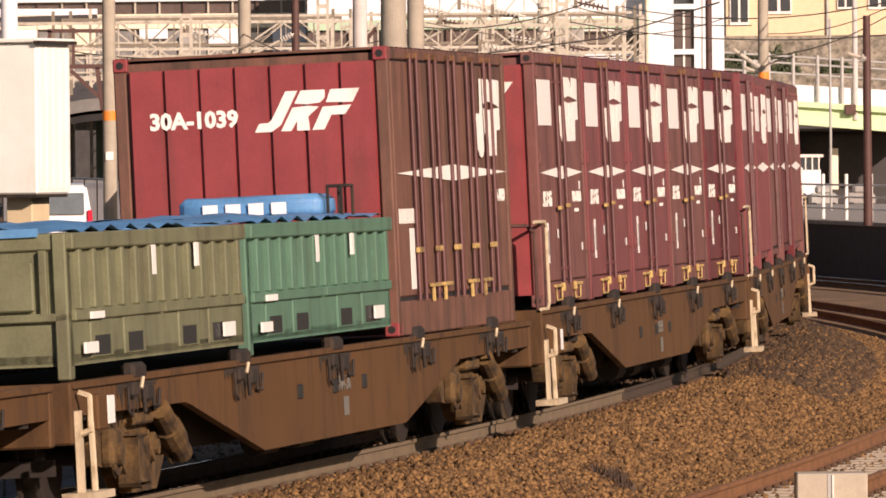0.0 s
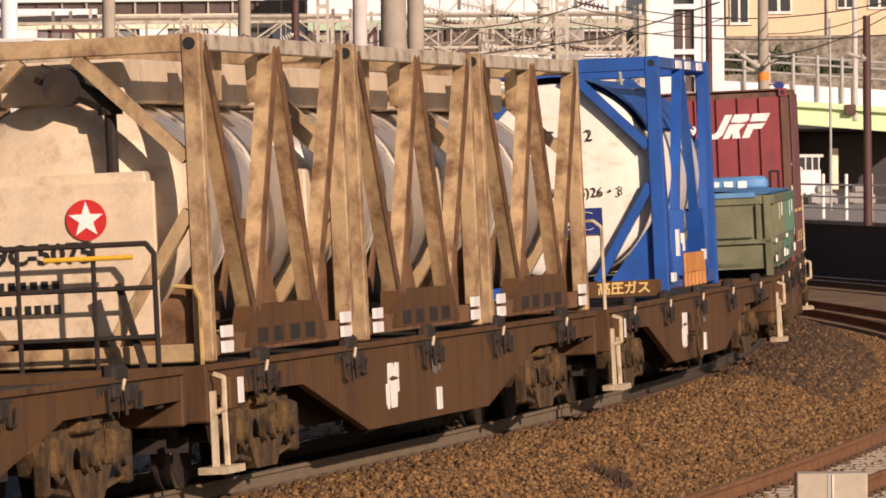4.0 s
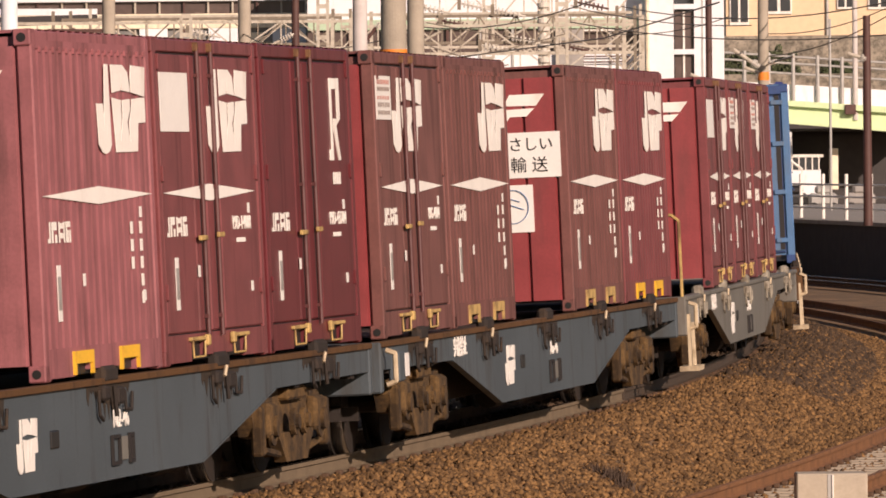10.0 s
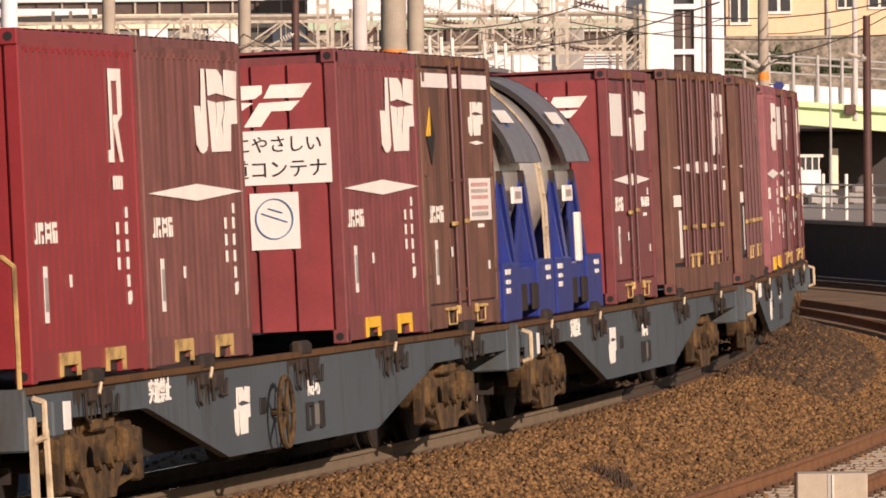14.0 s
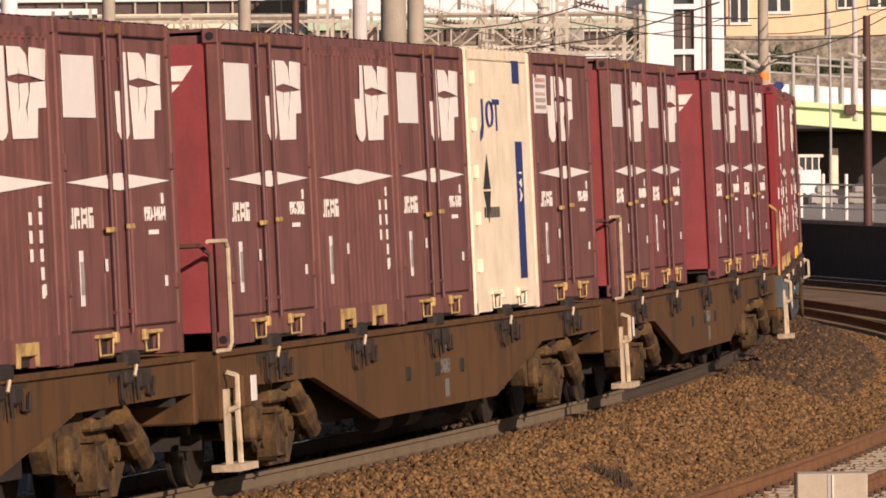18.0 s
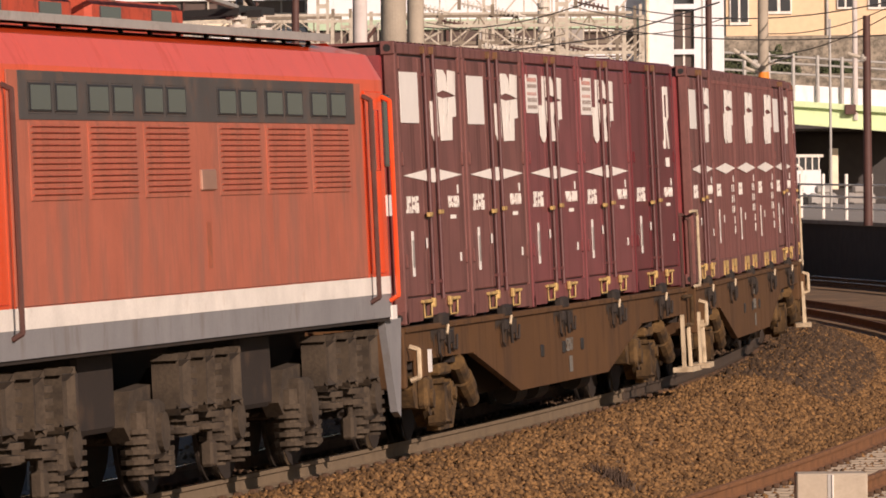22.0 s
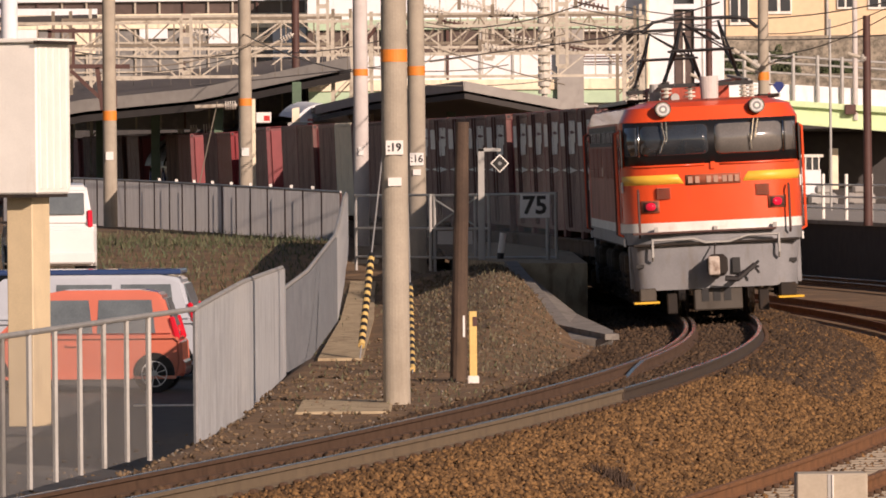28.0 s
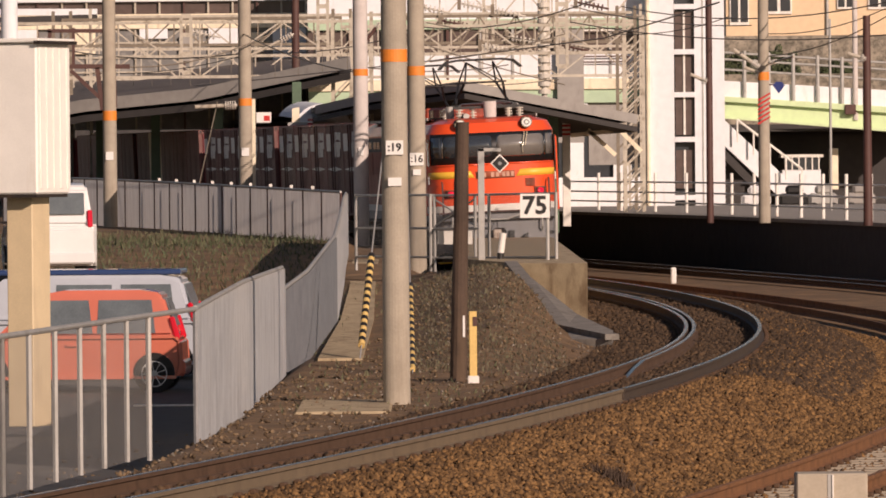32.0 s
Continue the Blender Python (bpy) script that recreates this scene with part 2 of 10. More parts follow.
M_ORANGE = mat("orange_panel_paint", (0.62, 0.26, 0.06), 0.55, dirt=(0.3, 0.14, 0.05), dirt_amount=0.3)
M_RED = mat("red_paint", (0.55, 0.03, 0.025), 0.45)
# black paint; also the shade inside pockets, holes, slots and wheel arches
M_BLACK = mat("black_paint_and_shade", (0.02, 0.019, 0.018), 0.45)
M_VERM = mat("vermilion_loco_paint", (0.80, 0.086, 0.018), 0.28, dirt=(0.45, 0.06, 0.03), dirt_amount=0.2, streak=5, vary=0.06, coat=0.3)
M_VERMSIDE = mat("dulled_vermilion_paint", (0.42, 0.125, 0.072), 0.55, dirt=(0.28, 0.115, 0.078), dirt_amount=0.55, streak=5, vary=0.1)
M_ROOFRED = mat("sooty_red_roof_paint", (0.46, 0.075, 0.035), 0.6, dirt=(0.06, 0.04, 0.03), dirt_amount=0.45)
M_LGREY = mat("grey_skirt_paint", (0.232, 0.232, 0.236), 0.5, dirt=(0.16, 0.13, 0.1), dirt_amount=0.3, streak=4)
# grey darkened to hold the shadow of the skirt above the guard
M_LGUARD = mat("shaded_grey_guard_paint", (0.072, 0.060, 0.046), 0.6, dirt=(0.05, 0.04, 0.03), dirt_amount=0.4, streak=4)
M_LWHITE = mat("white_band_paint", (0.80, 0.77, 0.70), 0.45, dirt=(0.5, 0.4, 0.3), dirt_amount=0.15)
M_LYEL = mat("yellow_band_paint", (0.86, 0.50, 0.05), 0.45, vary=0.05)
M_BAND = mat("black_window_band", (0.012, 0.012, 0.013), 0.35)
M_CHROME = mat("chrome", (0.72, 0.70, 0.66), 0.18, metal=1.0, vary=0.03)
M_LAMPRED = mat("red_lamp_lens", (0.62, 0.012, 0.03), 0.12, vary=0.04, coat=1.0)
M_TAILLIT = mat("lit_red_lens", (0.7, 0.01, 0.04), 0.2, vary=0.05)
M_TAILLIT.node_tree.nodes["Principled BSDF"].inputs["Emission Color"].default_value = (1.0, 0.03, 0.06, 1)
M_TAILLIT.node_tree.nodes["Principled BSDF"].inputs["Emission Strength"].default_value = 0.32
M_LENS = mat("clear_lamp_lens", (0.30, 0.31, 0.31), 0.08, vary=0.03, coat=1.0, spec=0.8)
M_LAMPBOWL = mat("bright_lamp_bowl", (0.74, 0.73, 0.71), 0.35, metal=0.5, vary=0.1, scale=14)
M_GLASSDK = mat("dark_window_glass", (0.035, 0.042, 0.05), 0.06, vary=0.05, coat=1.0, spec=0.9)
# pale copy of the dark glass: reflection and lit cab put into the colour
M_GLASSLIT = mat("window_glass_with_reflection", (0.185, 0.172, 0.155), 0.10, vary=0.2, scale=1.5, coat=1.0, spec=0.9)
M_LOUVRE = mat("dusty_red_louvre", (0.40, 0.10, 0.055), 0.6, dirt=(0.2, 0.08, 0.05), dirt_amount=0.4)
M_INSUL = mat("porcelain", (0.62, 0.58, 0.5), 0.25)
M_RAILSIDE = mat("rusty_rail_steel", (0.095, 0.052, 0.027), 0.85, dirt=(0.055, 0.028, 0.013), dirt_amount=0.45, bump=0.2)
M_RAILTOP = mat("worn_rail_head", (0.42, 0.35, 0.28), 0.24, metal=1.0, vary=0.12)
M_RAILDUST = mat("dusty_rail_steel", (0.165, 0.122, 0.074), 0.85, dirt=(0.11, 0.08, 0.05), dirt_amount=0.3, bump=0.2)
M_RAILDARK = mat("dark_rail_steel", (0.060, 0.042, 0.028), 0.7, dirt=(0.11, 0.07, 0.04), dirt_amount=0.3, bump=0.2)
M_RUSTRAIL = mat("orange_rust_rail", (0.21, 0.095, 0.036), 0.85, dirt=(0.10, 0.045, 0.02), dirt_amount=0.4, bump=0.2, vary=0.2)
M_CONC = mat("weathered_concrete", (0.36, 0.33, 0.28), 0.9, dirt=(0.17, 0.15, 0.12), dirt_amount=0.35, streak=3, bump=0.3, vary=0.15)
M_POLE = mat("concrete_pole", (0.39, 0.34, 0.265), 0.9, dirt=(0.2, 0.165, 0.12), dirt_amount=0.25, streak=8, bump=0.2, vary=0.12)
M_POLEW = mat("pale_concrete_pole", (0.58, 0.53, 0.49), 0.85, dirt=(0.4, 0.35, 0.3), dirt_amount=0.2, streak=8, vary=0.1)
M_STEELPOST = mat("galvanised_steel", (0.42, 0.41, 0.38), 0.55, metal=0.3, dirt=(0.25, 0.22, 0.18), dirt_amount=0.25)
M_LATTICE = mat("pale_gantry_steel", (0.50, 0.45, 0.36), 0.6, dirt=(0.24, 0.19, 0.13), dirt_amount=0.4)
M_WIRE = mat("weathered_wire", (0.20, 0.17, 0.13), 0.6)
M_WOOD = mat("tarred_wood", (0.075, 0.048, 0.032), 0.85, dirt=(0.15, 0.1, 0.06), dirt_amount=0.35, streak=10, bump=0.5, vary=0.3)
M_BROWNSTEEL = mat("dark_brown_steel", (0.085, 0.038, 0.03), 0.6, dirt=(0.14, 0.07, 0.05), dirt_amount=0.3)
M_ASPHALT = mat("asphalt", (0.075, 0.072, 0.068), 0.95, dirt=(0.10, 0.092, 0.08), dirt_amount=0.35, bump=0.4, vary=0.25)


# ---- ground and track ----
def ground_z(x, y):
    """Height of the ground below the stones (arrays)."""
    s, n = line_n(x, y)
    def ramp(v, a, b):
        q = np.clip((v - a) / (b - a), 0, 1)
        return q * q * (3 - 2 * q)
    z = np.full_like(x, -0.185) + 0.0385 * np.clip(n, -1.5, 1.2)
    z = z - 0.52 * ramp(n, 1.2, 3.0)                              # down to the lower second line
    left = ramp(-n, 1.4, 2.0)
    cut = np.where((s > 37) & (n > -1.7 - (s - 38) * 0.104), 0.0, 1.0)   # behind the sloping coping
    mound = -0.31 + 1.06 * ramp(y, 96, 134) * ramp(-n, 1.7, 3.6) * cut + 0.1 * ramp(y, 134, 200) * cut
    along = np.interp(y, (96, 113, 150, 200), (-0.33, -0.33, 0.47, 0.6))           # the path beside the fence
    side = ramp(x, -1.3, 1.1)
    bank = mound * side + along * (1 - side)
    fence_x = np.interp(y, (60, 74, 88, 103, 129, 160), (-4.1, -3.0, -2.4, -2.25, -1.85, -2.1))
    park = -0.72 + 1.51 * ramp(y, 121, 165) + 0.1 * ramp(y, 165, 210)
    z = z * (1 - left) + left * bank
    w = ramp(fence_x - x, -0.2, 0.5) * left
    z = z * (1 - w) + w * park
    return z


def build_ground():
    xs = np.concatenate([[-3000, -800, -200, -60, -30], np.arange(-20, -6, 0.5), np.arange(-6, 8, 0.2), np.arange(8, 30.1, 0.5), [45, 80, 250, 900, 3000]])
    ys = np.concatenate([[-2000, -300, -50, 0, 30], np.arange(45, 215, 1.0), np.arange(215, 420, 10.0), [600, 1500, 4000]])
    X, Y = np.meshgrid(xs, ys)
    Z = ground_z(X.ravel(), Y.ravel())
    verts = np.column_stack([X.ravel(), Y.ravel(), Z])
    nx = len(xs)
    faces = [(j * nx + i, j * nx + i + 1, (j + 1) * nx + i + 1, (j + 1) * nx + i) for j in range(len(ys) - 1) for i in range(nx - 1)]
    me = bpy.data.meshes.new("ground")
    me.from_pydata(verts.tolist(), [], faces)
    me.materials.append(M_SOIL)
    me.polygons.foreach_set("use_smooth", [True] * len(faces))
    tagged(new("ground", me), "brown trackside earth and gravel with dry weeds", "ground", kind="structure")


M_SOIL = mat("trackside_earth", (0.205, 0.122, 0.056), 0.95, vary=0.45, scale=0.9, dirt=(0.105, 0.072, 0.040), dirt_amount=0.55, bump=1.0, grain=26)
M_STONE = shades("ballast_stone", (0.105, 0.052, 0.016), 0.65, 0.9, hue=(0.345, 0.19, 0.068))
M_STONEDK = shades("dark_ballast_stone", (0.060, 0.034, 0.016), 0.6, 0.9, hue=(0.13, 0.078, 0.038))
M_STONE2 = shades("grey_ballast_stone", (0.22, 0.185, 0.14), 0.45, 0.9, hue=(0.42, 0.37, 0.3))
M_SLEEPER = mat("dusty_concrete_sleeper", (0.115, 0.080, 0.048), 0.9, dirt=(0.08, 0.05, 0.03), dirt_amount=0.5, bump=0.3)
M_SLEEPER2 = mat("concrete_sleeper", (0.36, 0.30, 0.22), 0.9, dirt=(0.16, 0.10, 0.06), dirt_amount=0.3, bump=0.3)
M_SOILBIT = shades("earth_crumb", (0.13, 0.085, 0.046), 0.5, 0.95, hue=(0.25, 0.175, 0.10))
build_ground()

RAIL = [(-0.0625, -0.153), (0.0625, -0.153), (0.0625, -0.142), (0.009, -0.122), (0.009, -0.042), (0.0325, -0.034), (0.0325, -0.002), (0.026, 0.0), (-0.026, 0.0), (-0.0325, -0.002), (-0.0325, -0.034), (-0.009, -0.042), (-0.009, -0.122), (-0.0625, -0.142)]


def rail(parent, way, s0, s1, step=1.5, name="rail", label="", rusty=False, side=None):
    """A rail of true section swept along way(s) -> place, side vector, up vector; its polished head is a part of its own."""
    ss = np.arange(s0, s1 + step / 2, step)
    for lo, mt, nm, only in ((0, side or (M_RUSTRAIL if rusty else M_RAILSIDE), name, None), (1, M_RUSTRAIL if rusty else M_RAILTOP, "rail_head", 1)):
        b = BM()
        prev = None
        prof = RAIL if not only else [(0.031, -0.003), (0.024, 0.003), (-0.024, 0.003), (-0.031, -0.003)]
        for s in ss:
            p, r, u = way(s)
            ring = [b.verts.new(p + r * a + u * c) for a, c in prof]
            if prev:
                n = len(prof)
                for i in range(n if not only else n - 1):
                    b.faces.new((prev[i], prev[(i + 1) % n], ring[(i + 1) % n], ring[i]))
            if prev is None and not only:
                b.faces.new(ring)
            prev = ring
        ob = part(nm, b, mt, parent if not only else made, label if not only else "rusty running surface" if rusty else "polished running surface")
        if not only:
            made = ob
    return made


def main_way(n):
    def f(s):
        p = line_at(s, n)
        th = np.interp(s, LINE_S, _th)
        r = Vector((math.cos(th) * math.cos(CANT), -math.sin(th) * math.cos(CANT), math.sin(CANT)))
        ahead = Vector((math.sin(th), math.cos(th), 0))
        return p, r, r.cross(ahead)
    return f


def low_way(off, dz, n):
    """A line to the right of the main one, off(s) from it and dz high."""
    def f(s):
        th = np.interp(s, LINE_S, _th)
        p = line_at(s, off(s) + n, 0, 0)
        p.z = dz
        r = Vector((math.cos(th), -math.sin(th), 0))
        return p, r, Vector((0, 0, 1))
    return f


def track(name, label, way, s0, s1, sleepers, mt):
    t = thing(name, Matrix(), label, "railway track", kind="structure")
    for n in (-0.566, 0.566):
        if "main" in name and n > 0:
            rail(t, way(n), s0, 5.2, label="dusty near rail, pale with brake dust", side=M_RAILDUST)
            # the near rail is darker from here on
            rail(t, way(n), 5.2, s1, label="dark rail in the curve", side=M_RAILDARK)
        else:
            rail(t, way(n), s0, s1, rusty="second" in name)
    w = way(0)
    b = BM()
    box(b, -1.0, 1.0, -0.11, 0.11, -0.34, -0.165, 0.02)
    me = mesh_of(b, mt)
    b = BM()
    for x in (-0.566, 0.566):
        for sx in (-1, 1):
            box(b, x + sx * 0.1 - 0.03, x + sx * 0.1 + 0.03, -0.06, 0.06, -0.165, -0.12, 0.01)
    clips = mesh_of(b, M_RAILSIDE)
    for s in np.arange(sleepers[0], sleepers[1], 0.62):
        p, r, u = w(s)
        m = Matrix((r, u.cross(r), u)).transposed().to_4x4()
        m.translation = p
        o = part("sleeper", me, None, t, at=m)
        part("rail_fastening", clips, None, o)
    return t


main = track("track_main", "rusty main line track on concrete sleepers in brown ballast", main_way, -70, 300, (-24, 60), M_SLEEPER)
# check rail inside the inner rail of the curve
def check_way(s):
    """The check rail dips into the ballast where it begins."""
    p, r, u = main_way(-0.446)(s)
    return p - Vector((0, 0, 0.06 * max(0.0, 18 - s))), r, u


rail(main, check_way, 14, 90, name="check_rail")


def off2(s):
    return float(np.interp(s, (-60, -20, 0, 40, 70, 110), (3.86, 3.86, 4.0, 4.2, 4.35, 4.6)))


def off3(s):
    return float(np.interp(s, (0, 60, 100, 140), (9.5, 9.6, 9.9, 9.4)))


track("track_second", "rusty second line beside the main line", lambda n: low_way(off2, -0.45, n), -70, 140, (-32, 26), M_SLEEPER2)
track("track_third", "far track beside the platform", lambda n: low_way(off3, -0.45, n), 40, 160, (60, 64), M_SLEEPER2)


def stones(name, label, mt, count, pick, size):
    """Loose stones as one mesh: small irregular pieces scattered by pick(k) -> arrays x, y, z."""
    rng = np.random.default_rng(7)
    x, y, z = pick(rng, count)
    base = np.array([(1, 0, 0), (-1, 0, 0), (0, 1, 0), (0, -1, 0), (0, 0, 1), (0, 0, -1)], float)
    tri = np.array([(0, 2, 4), (2, 1, 4), (1, 3, 4), (3, 0, 4), (2, 0, 5), (1, 2, 5), (3, 1, 5), (0, 3, 5)])
    n = len(x)
    r = rng.uniform(size[0], size[1], (n, 1, 1)) * rng.uniform(0.7, 1.3, (n, 6, 1))
    a = rng.uniform(0, math.tau, n)
    c, s_ = np.cos(a)[:, None], np.sin(a)[:, None]
    q = base[None] * r * np.array([1.0, 1.0, 0.8])
    q = q + rng.uniform(-0.35, 0.35, (n, 6, 3)) * r
    qx, qy = q[..., 0] * c - q[..., 1] * s_, q[..., 0] * s_ + q[..., 1] * c
    v = np.stack([qx + x[:, None], qy + y[:, None], q[..., 2] + z[:, None]], -1).reshape(-1, 3)
    f = (tri[None] + 6 * np.arange(n)[:, None, None]).reshape(-1, 3)
    me = bpy.data.meshes.new(name)
    me.vertices.add(len(v))
    me.vertices.foreach_set("co", v.ravel())
    me.loops.add(len(f) * 3)
    me.loops.foreach_set("vertex_index", f.ravel().astype(np.int32))
    me.polygons.add(len(f))
    me.polygons.foreach_set("loop_start", np.arange(0, len(f) * 3, 3, dtype=np.int32))
    me.update(calc_edges=True)
    me.materials.append(mt)
    return tagged(new(name, me), label, "gravel", kind="stuff")


def scatter(s0, s1, n0, n1, dense=1.0):
    def f(rng, count):
        s = s0 + (s1 - s0) * rng.uniform(0, 1, count) ** dense
        n = rng.uniform(n0, n1, count)
        px, py, th = np.interp(s, LINE_S, _x), np.interp(s, LINE_S, _y), np.interp(s, LINE_S, _th)
        x, y = px + n * np.cos(th), py - n * np.sin(th)
        z = ground_z(x, y) + rng.uniform(-0.015, 0.03, count)
        return x, y, z
    return f


stones("ballast", "brown crushed-stone ballast between the tracks", M_STONE, 95000, scatter(-30, 70, 0.68, 3.25, 1.4), (0.018, 0.042))
# a strip of darker stones outside the curved rail
stones("ballast_dark", "darker ballast outside the curved rail", M_STONEDK, 15000, scatter(14, 66, 0.66, 2.3, 1.0), (0.03, 0.06))
stones("ballast_low", "brown crushed-stone ballast round the second line", M_STONE, 34000, scatter(-30, 50, 3.2, 6.2, 1.3), (0.018, 0.042))
stones("ballast_inside", "dark crushed-stone ballast between the rails", M_STONEDK, 12000, scatter(-24, 70, -0.48, 0.48, 1.3), (0.025, 0.05))
stones("ballast_edge", "dark brown crushed-stone ballast along the line", M_STONEDK, 7000, scatter(-24, 27, -1.9, -0.72, 1.3), (0.025, 0.05))
stones("ballast_far", "dull brown ballast beside the far rail", M_STONEDK, 5000, scatter(26, 70, -1.9, -0.72, 1.2), (0.025, 0.05))
stones("bank_stones", "grey stones scattered on the earth bank", M_STONE2, 900, scatter(-12, 56, -5.0, -1.8, 1.2), (0.006, 0.026))
stones("bank_clods", "brown crumbs of earth on the bank", M_SOILBIT, 3800, scatter(-12, 56, -5.4, -1.7, 1.1), (0.008, 0.04))


# ---- the place beside the line ----
M_ORANGEBAND = mat("orange_marker_band", (0.80, 0.25, 0.03), 0.6, vary=0.08)
M_PANEL = mat("dusty_fence_panel", (0.60, 0.61, 0.60), 0.6, dirt=(0.34, 0.34, 0.33), dirt_amount=0.5, streak=5, vary=0.15)
M_CLEAR = mat("clouded_fence_panel", (0.40, 0.38, 0.35), 0.5, dirt=(0.26, 0.24, 0.2), dirt_amount=0.3, streak=4)
M_CLEAR.node_tree.nodes["Principled BSDF"].inputs["Alpha"].default_value = 0.30
def sheer(m, colour, share):
    """Lets part of the light behind a thin clouded sheet shine through it."""
    N, L = m.node_tree.nodes, m.node_tree.links
    tr = N.new("ShaderNodeBsdfTranslucent")
    tr.inputs["Color"].default_value = (*colour, 1)
    mx = N.new("ShaderNodeMixShader")
    mx.inputs[0].default_value = share
    L.new(N["Principled BSDF"].outputs[0], mx.inputs[1])
    L.new(tr.outputs[0], mx.inputs[2])
    L.new(mx.outputs[0], N["Material Output"].inputs["Surface"])


sheer(M_PANEL, (0.84, 0.83, 0.81), 0.5)
M_RIB = mat("dull_fence_rib", (0.26, 0.26, 0.26), 0.6, metal=0.3, vary=0.2)
M_SMOKED = mat("smoked_fence_panel", (0.25, 0.265, 0.28), 0.35, vary=0.2, dirt=(0.3, 0.31, 0.31), dirt_amount=0.35, streak=4)
sheer(M_SMOKED, (0.3, 0.32, 0.34), 0.4)
M_SLAB = mat("dark_slab_concrete", (0.23, 0.21, 0.18), 0.9, dirt=(0.12, 0.1, 0.08), dirt_amount=0.4, vary=0.2, bump=0.3)
M_RIM = mat("alloy_rim_paint", (0.62, 0.62, 0.60), 0.35, metal=0.3, vary=0.05)
M_WALLWHITE = mat("white_wall_paint", (0.80, 0.82, 0.83), 0.7, vary=0.05, dirt=(0.6, 0.55, 0.47), dirt_amount=0.12, streak=4)
M_WALLGREY = mat("grey_wall_cladding", (0.34, 0.32, 0.29), 0.7, vary=0.1, dirt=(0.24, 0.22, 0.2), dirt_amount=0.25, streak=3)
M_TAN = mat("tan_apartment_render", (0.74, 0.56, 0.36), 0.85, vary=0.06)
M_MINT = mat("pale_green_steel_paint", (0.44, 0.58, 0.40), 0.6, vary=0.06, dirt=(0.35, 0.42, 0.3), dirt_amount=0.15)
M_LIME = mat("light_green_girder_paint", (0.60, 0.74, 0.42), 0.5, vary=0.06, dirt=(0.35, 0.45, 0.2), dirt_amount=0.15, streak=3)
M_GLASSW = mat("building_glass", (0.05, 0.055, 0.06), 0.15, vary=0.1)
M_BRGLASS = mat("bronze_window_glass", (0.115, 0.085, 0.075), 0.2, vary=0.15)
M_ROOF = mat("grey_platform_roofing", (0.125, 0.105, 0.09), 0.8, dirt=(0.20, 0.165, 0.13), dirt_amount=0.4, vary=0.15)
# near black: the shade below roofs and the bridge, put into the colour
M_ROOFDK = mat("roof_and_bridge_shade", (0.05, 0.045, 0.042), 0.8)
M_MASONRY = mat("rubble_retaining_wall", (0.30, 0.26, 0.20), 0.9, dirt=(0.10, 0.09, 0.07), dirt_amount=0.6, vary=0.3, bump=0.5, scale=1.5)
M_LEAF = shades("evergreen_leaves", (0.055, 0.075, 0.03), 0.5, 0.7, hue=(0.11, 0.13, 0.06))
M_GRASS = shades("dry_grass", (0.095, 0.108, 0.055), 0.5, 0.9, hue=(0.20, 0.185, 0.105))
M_DEADGRASS = shades("dead_weeds", (0.085, 0.075, 0.045), 0.5, 0.95, hue=(0.20, 0.17, 0.11))
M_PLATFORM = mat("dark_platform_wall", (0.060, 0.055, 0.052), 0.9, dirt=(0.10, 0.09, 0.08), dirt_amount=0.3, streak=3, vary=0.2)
M_PAVE = mat("platform_paving", (0.33, 0.30, 0.26), 0.9, vary=0.12, dirt=(0.22, 0.2, 0.17), dirt_amount=0.3)
M_GREENPOST = mat("green_canopy_post", (0.10, 0.16, 0.10), 0.6, vary=0.15)
M_CABINET = mat("cream_cabinet_paint", (0.88, 0.85, 0.77), 0.55, vary=0.05, dirt=(0.6, 0.52, 0.4), dirt_amount=0.12, streak=6)
M_CABCOL = mat("ochre_column_paint", (0.66, 0.53, 0.33), 0.6, vary=0.08, dirt=(0.45, 0.36, 0.24), dirt_amount=0.25, streak=6)
M_CARRED = mat("coral_red_car_paint", (0.60, 0.165, 0.10), 0.25, vary=0.04, coat=0.8)
M_CONCTAN = mat("stained_tan_concrete", (0.43, 0.34, 0.21), 0.9, dirt=(0.17, 0.11, 0.06), dirt_amount=0.45, streak=3, vary=0.2, bump=0.3)
M_MARKER = mat("faded_yellow_paint", (0.72, 0.50, 0.17), 0.6, dirt=(0.5, 0.34, 0.16), dirt_amount=0.4, streak=3)
M_SILVER = mat("silver_grey_car_paint", (0.46, 0.49, 0.53), 0.3, vary=0.05, coat=0.8)
M_BLOCK = mat("pale_block_concrete", (0.44, 0.38, 0.29), 0.85, vary=0.1, dirt=(0.3, 0.25, 0.18), dirt_amount=0.25)
M_CARBLUE = mat("dark_blue_car_paint", (0.03, 0.06, 0.16), 0.25, vary=0.05, coat=0.8)
M_CARWHITE = mat("pearl_white_car_paint", (0.78, 0.78, 0.76), 0.22, vary=0.03, coat=0.8)
M_TYRE = mat("tyre_rubber", (0.02, 0.02, 0.02), 0.85)
# base colour lightened for the sky mirrored in the windows
M_CARGLASS = mat("car_glass", (0.13, 0.15, 0.155), 0.08, vary=0.2, coat=1.0)


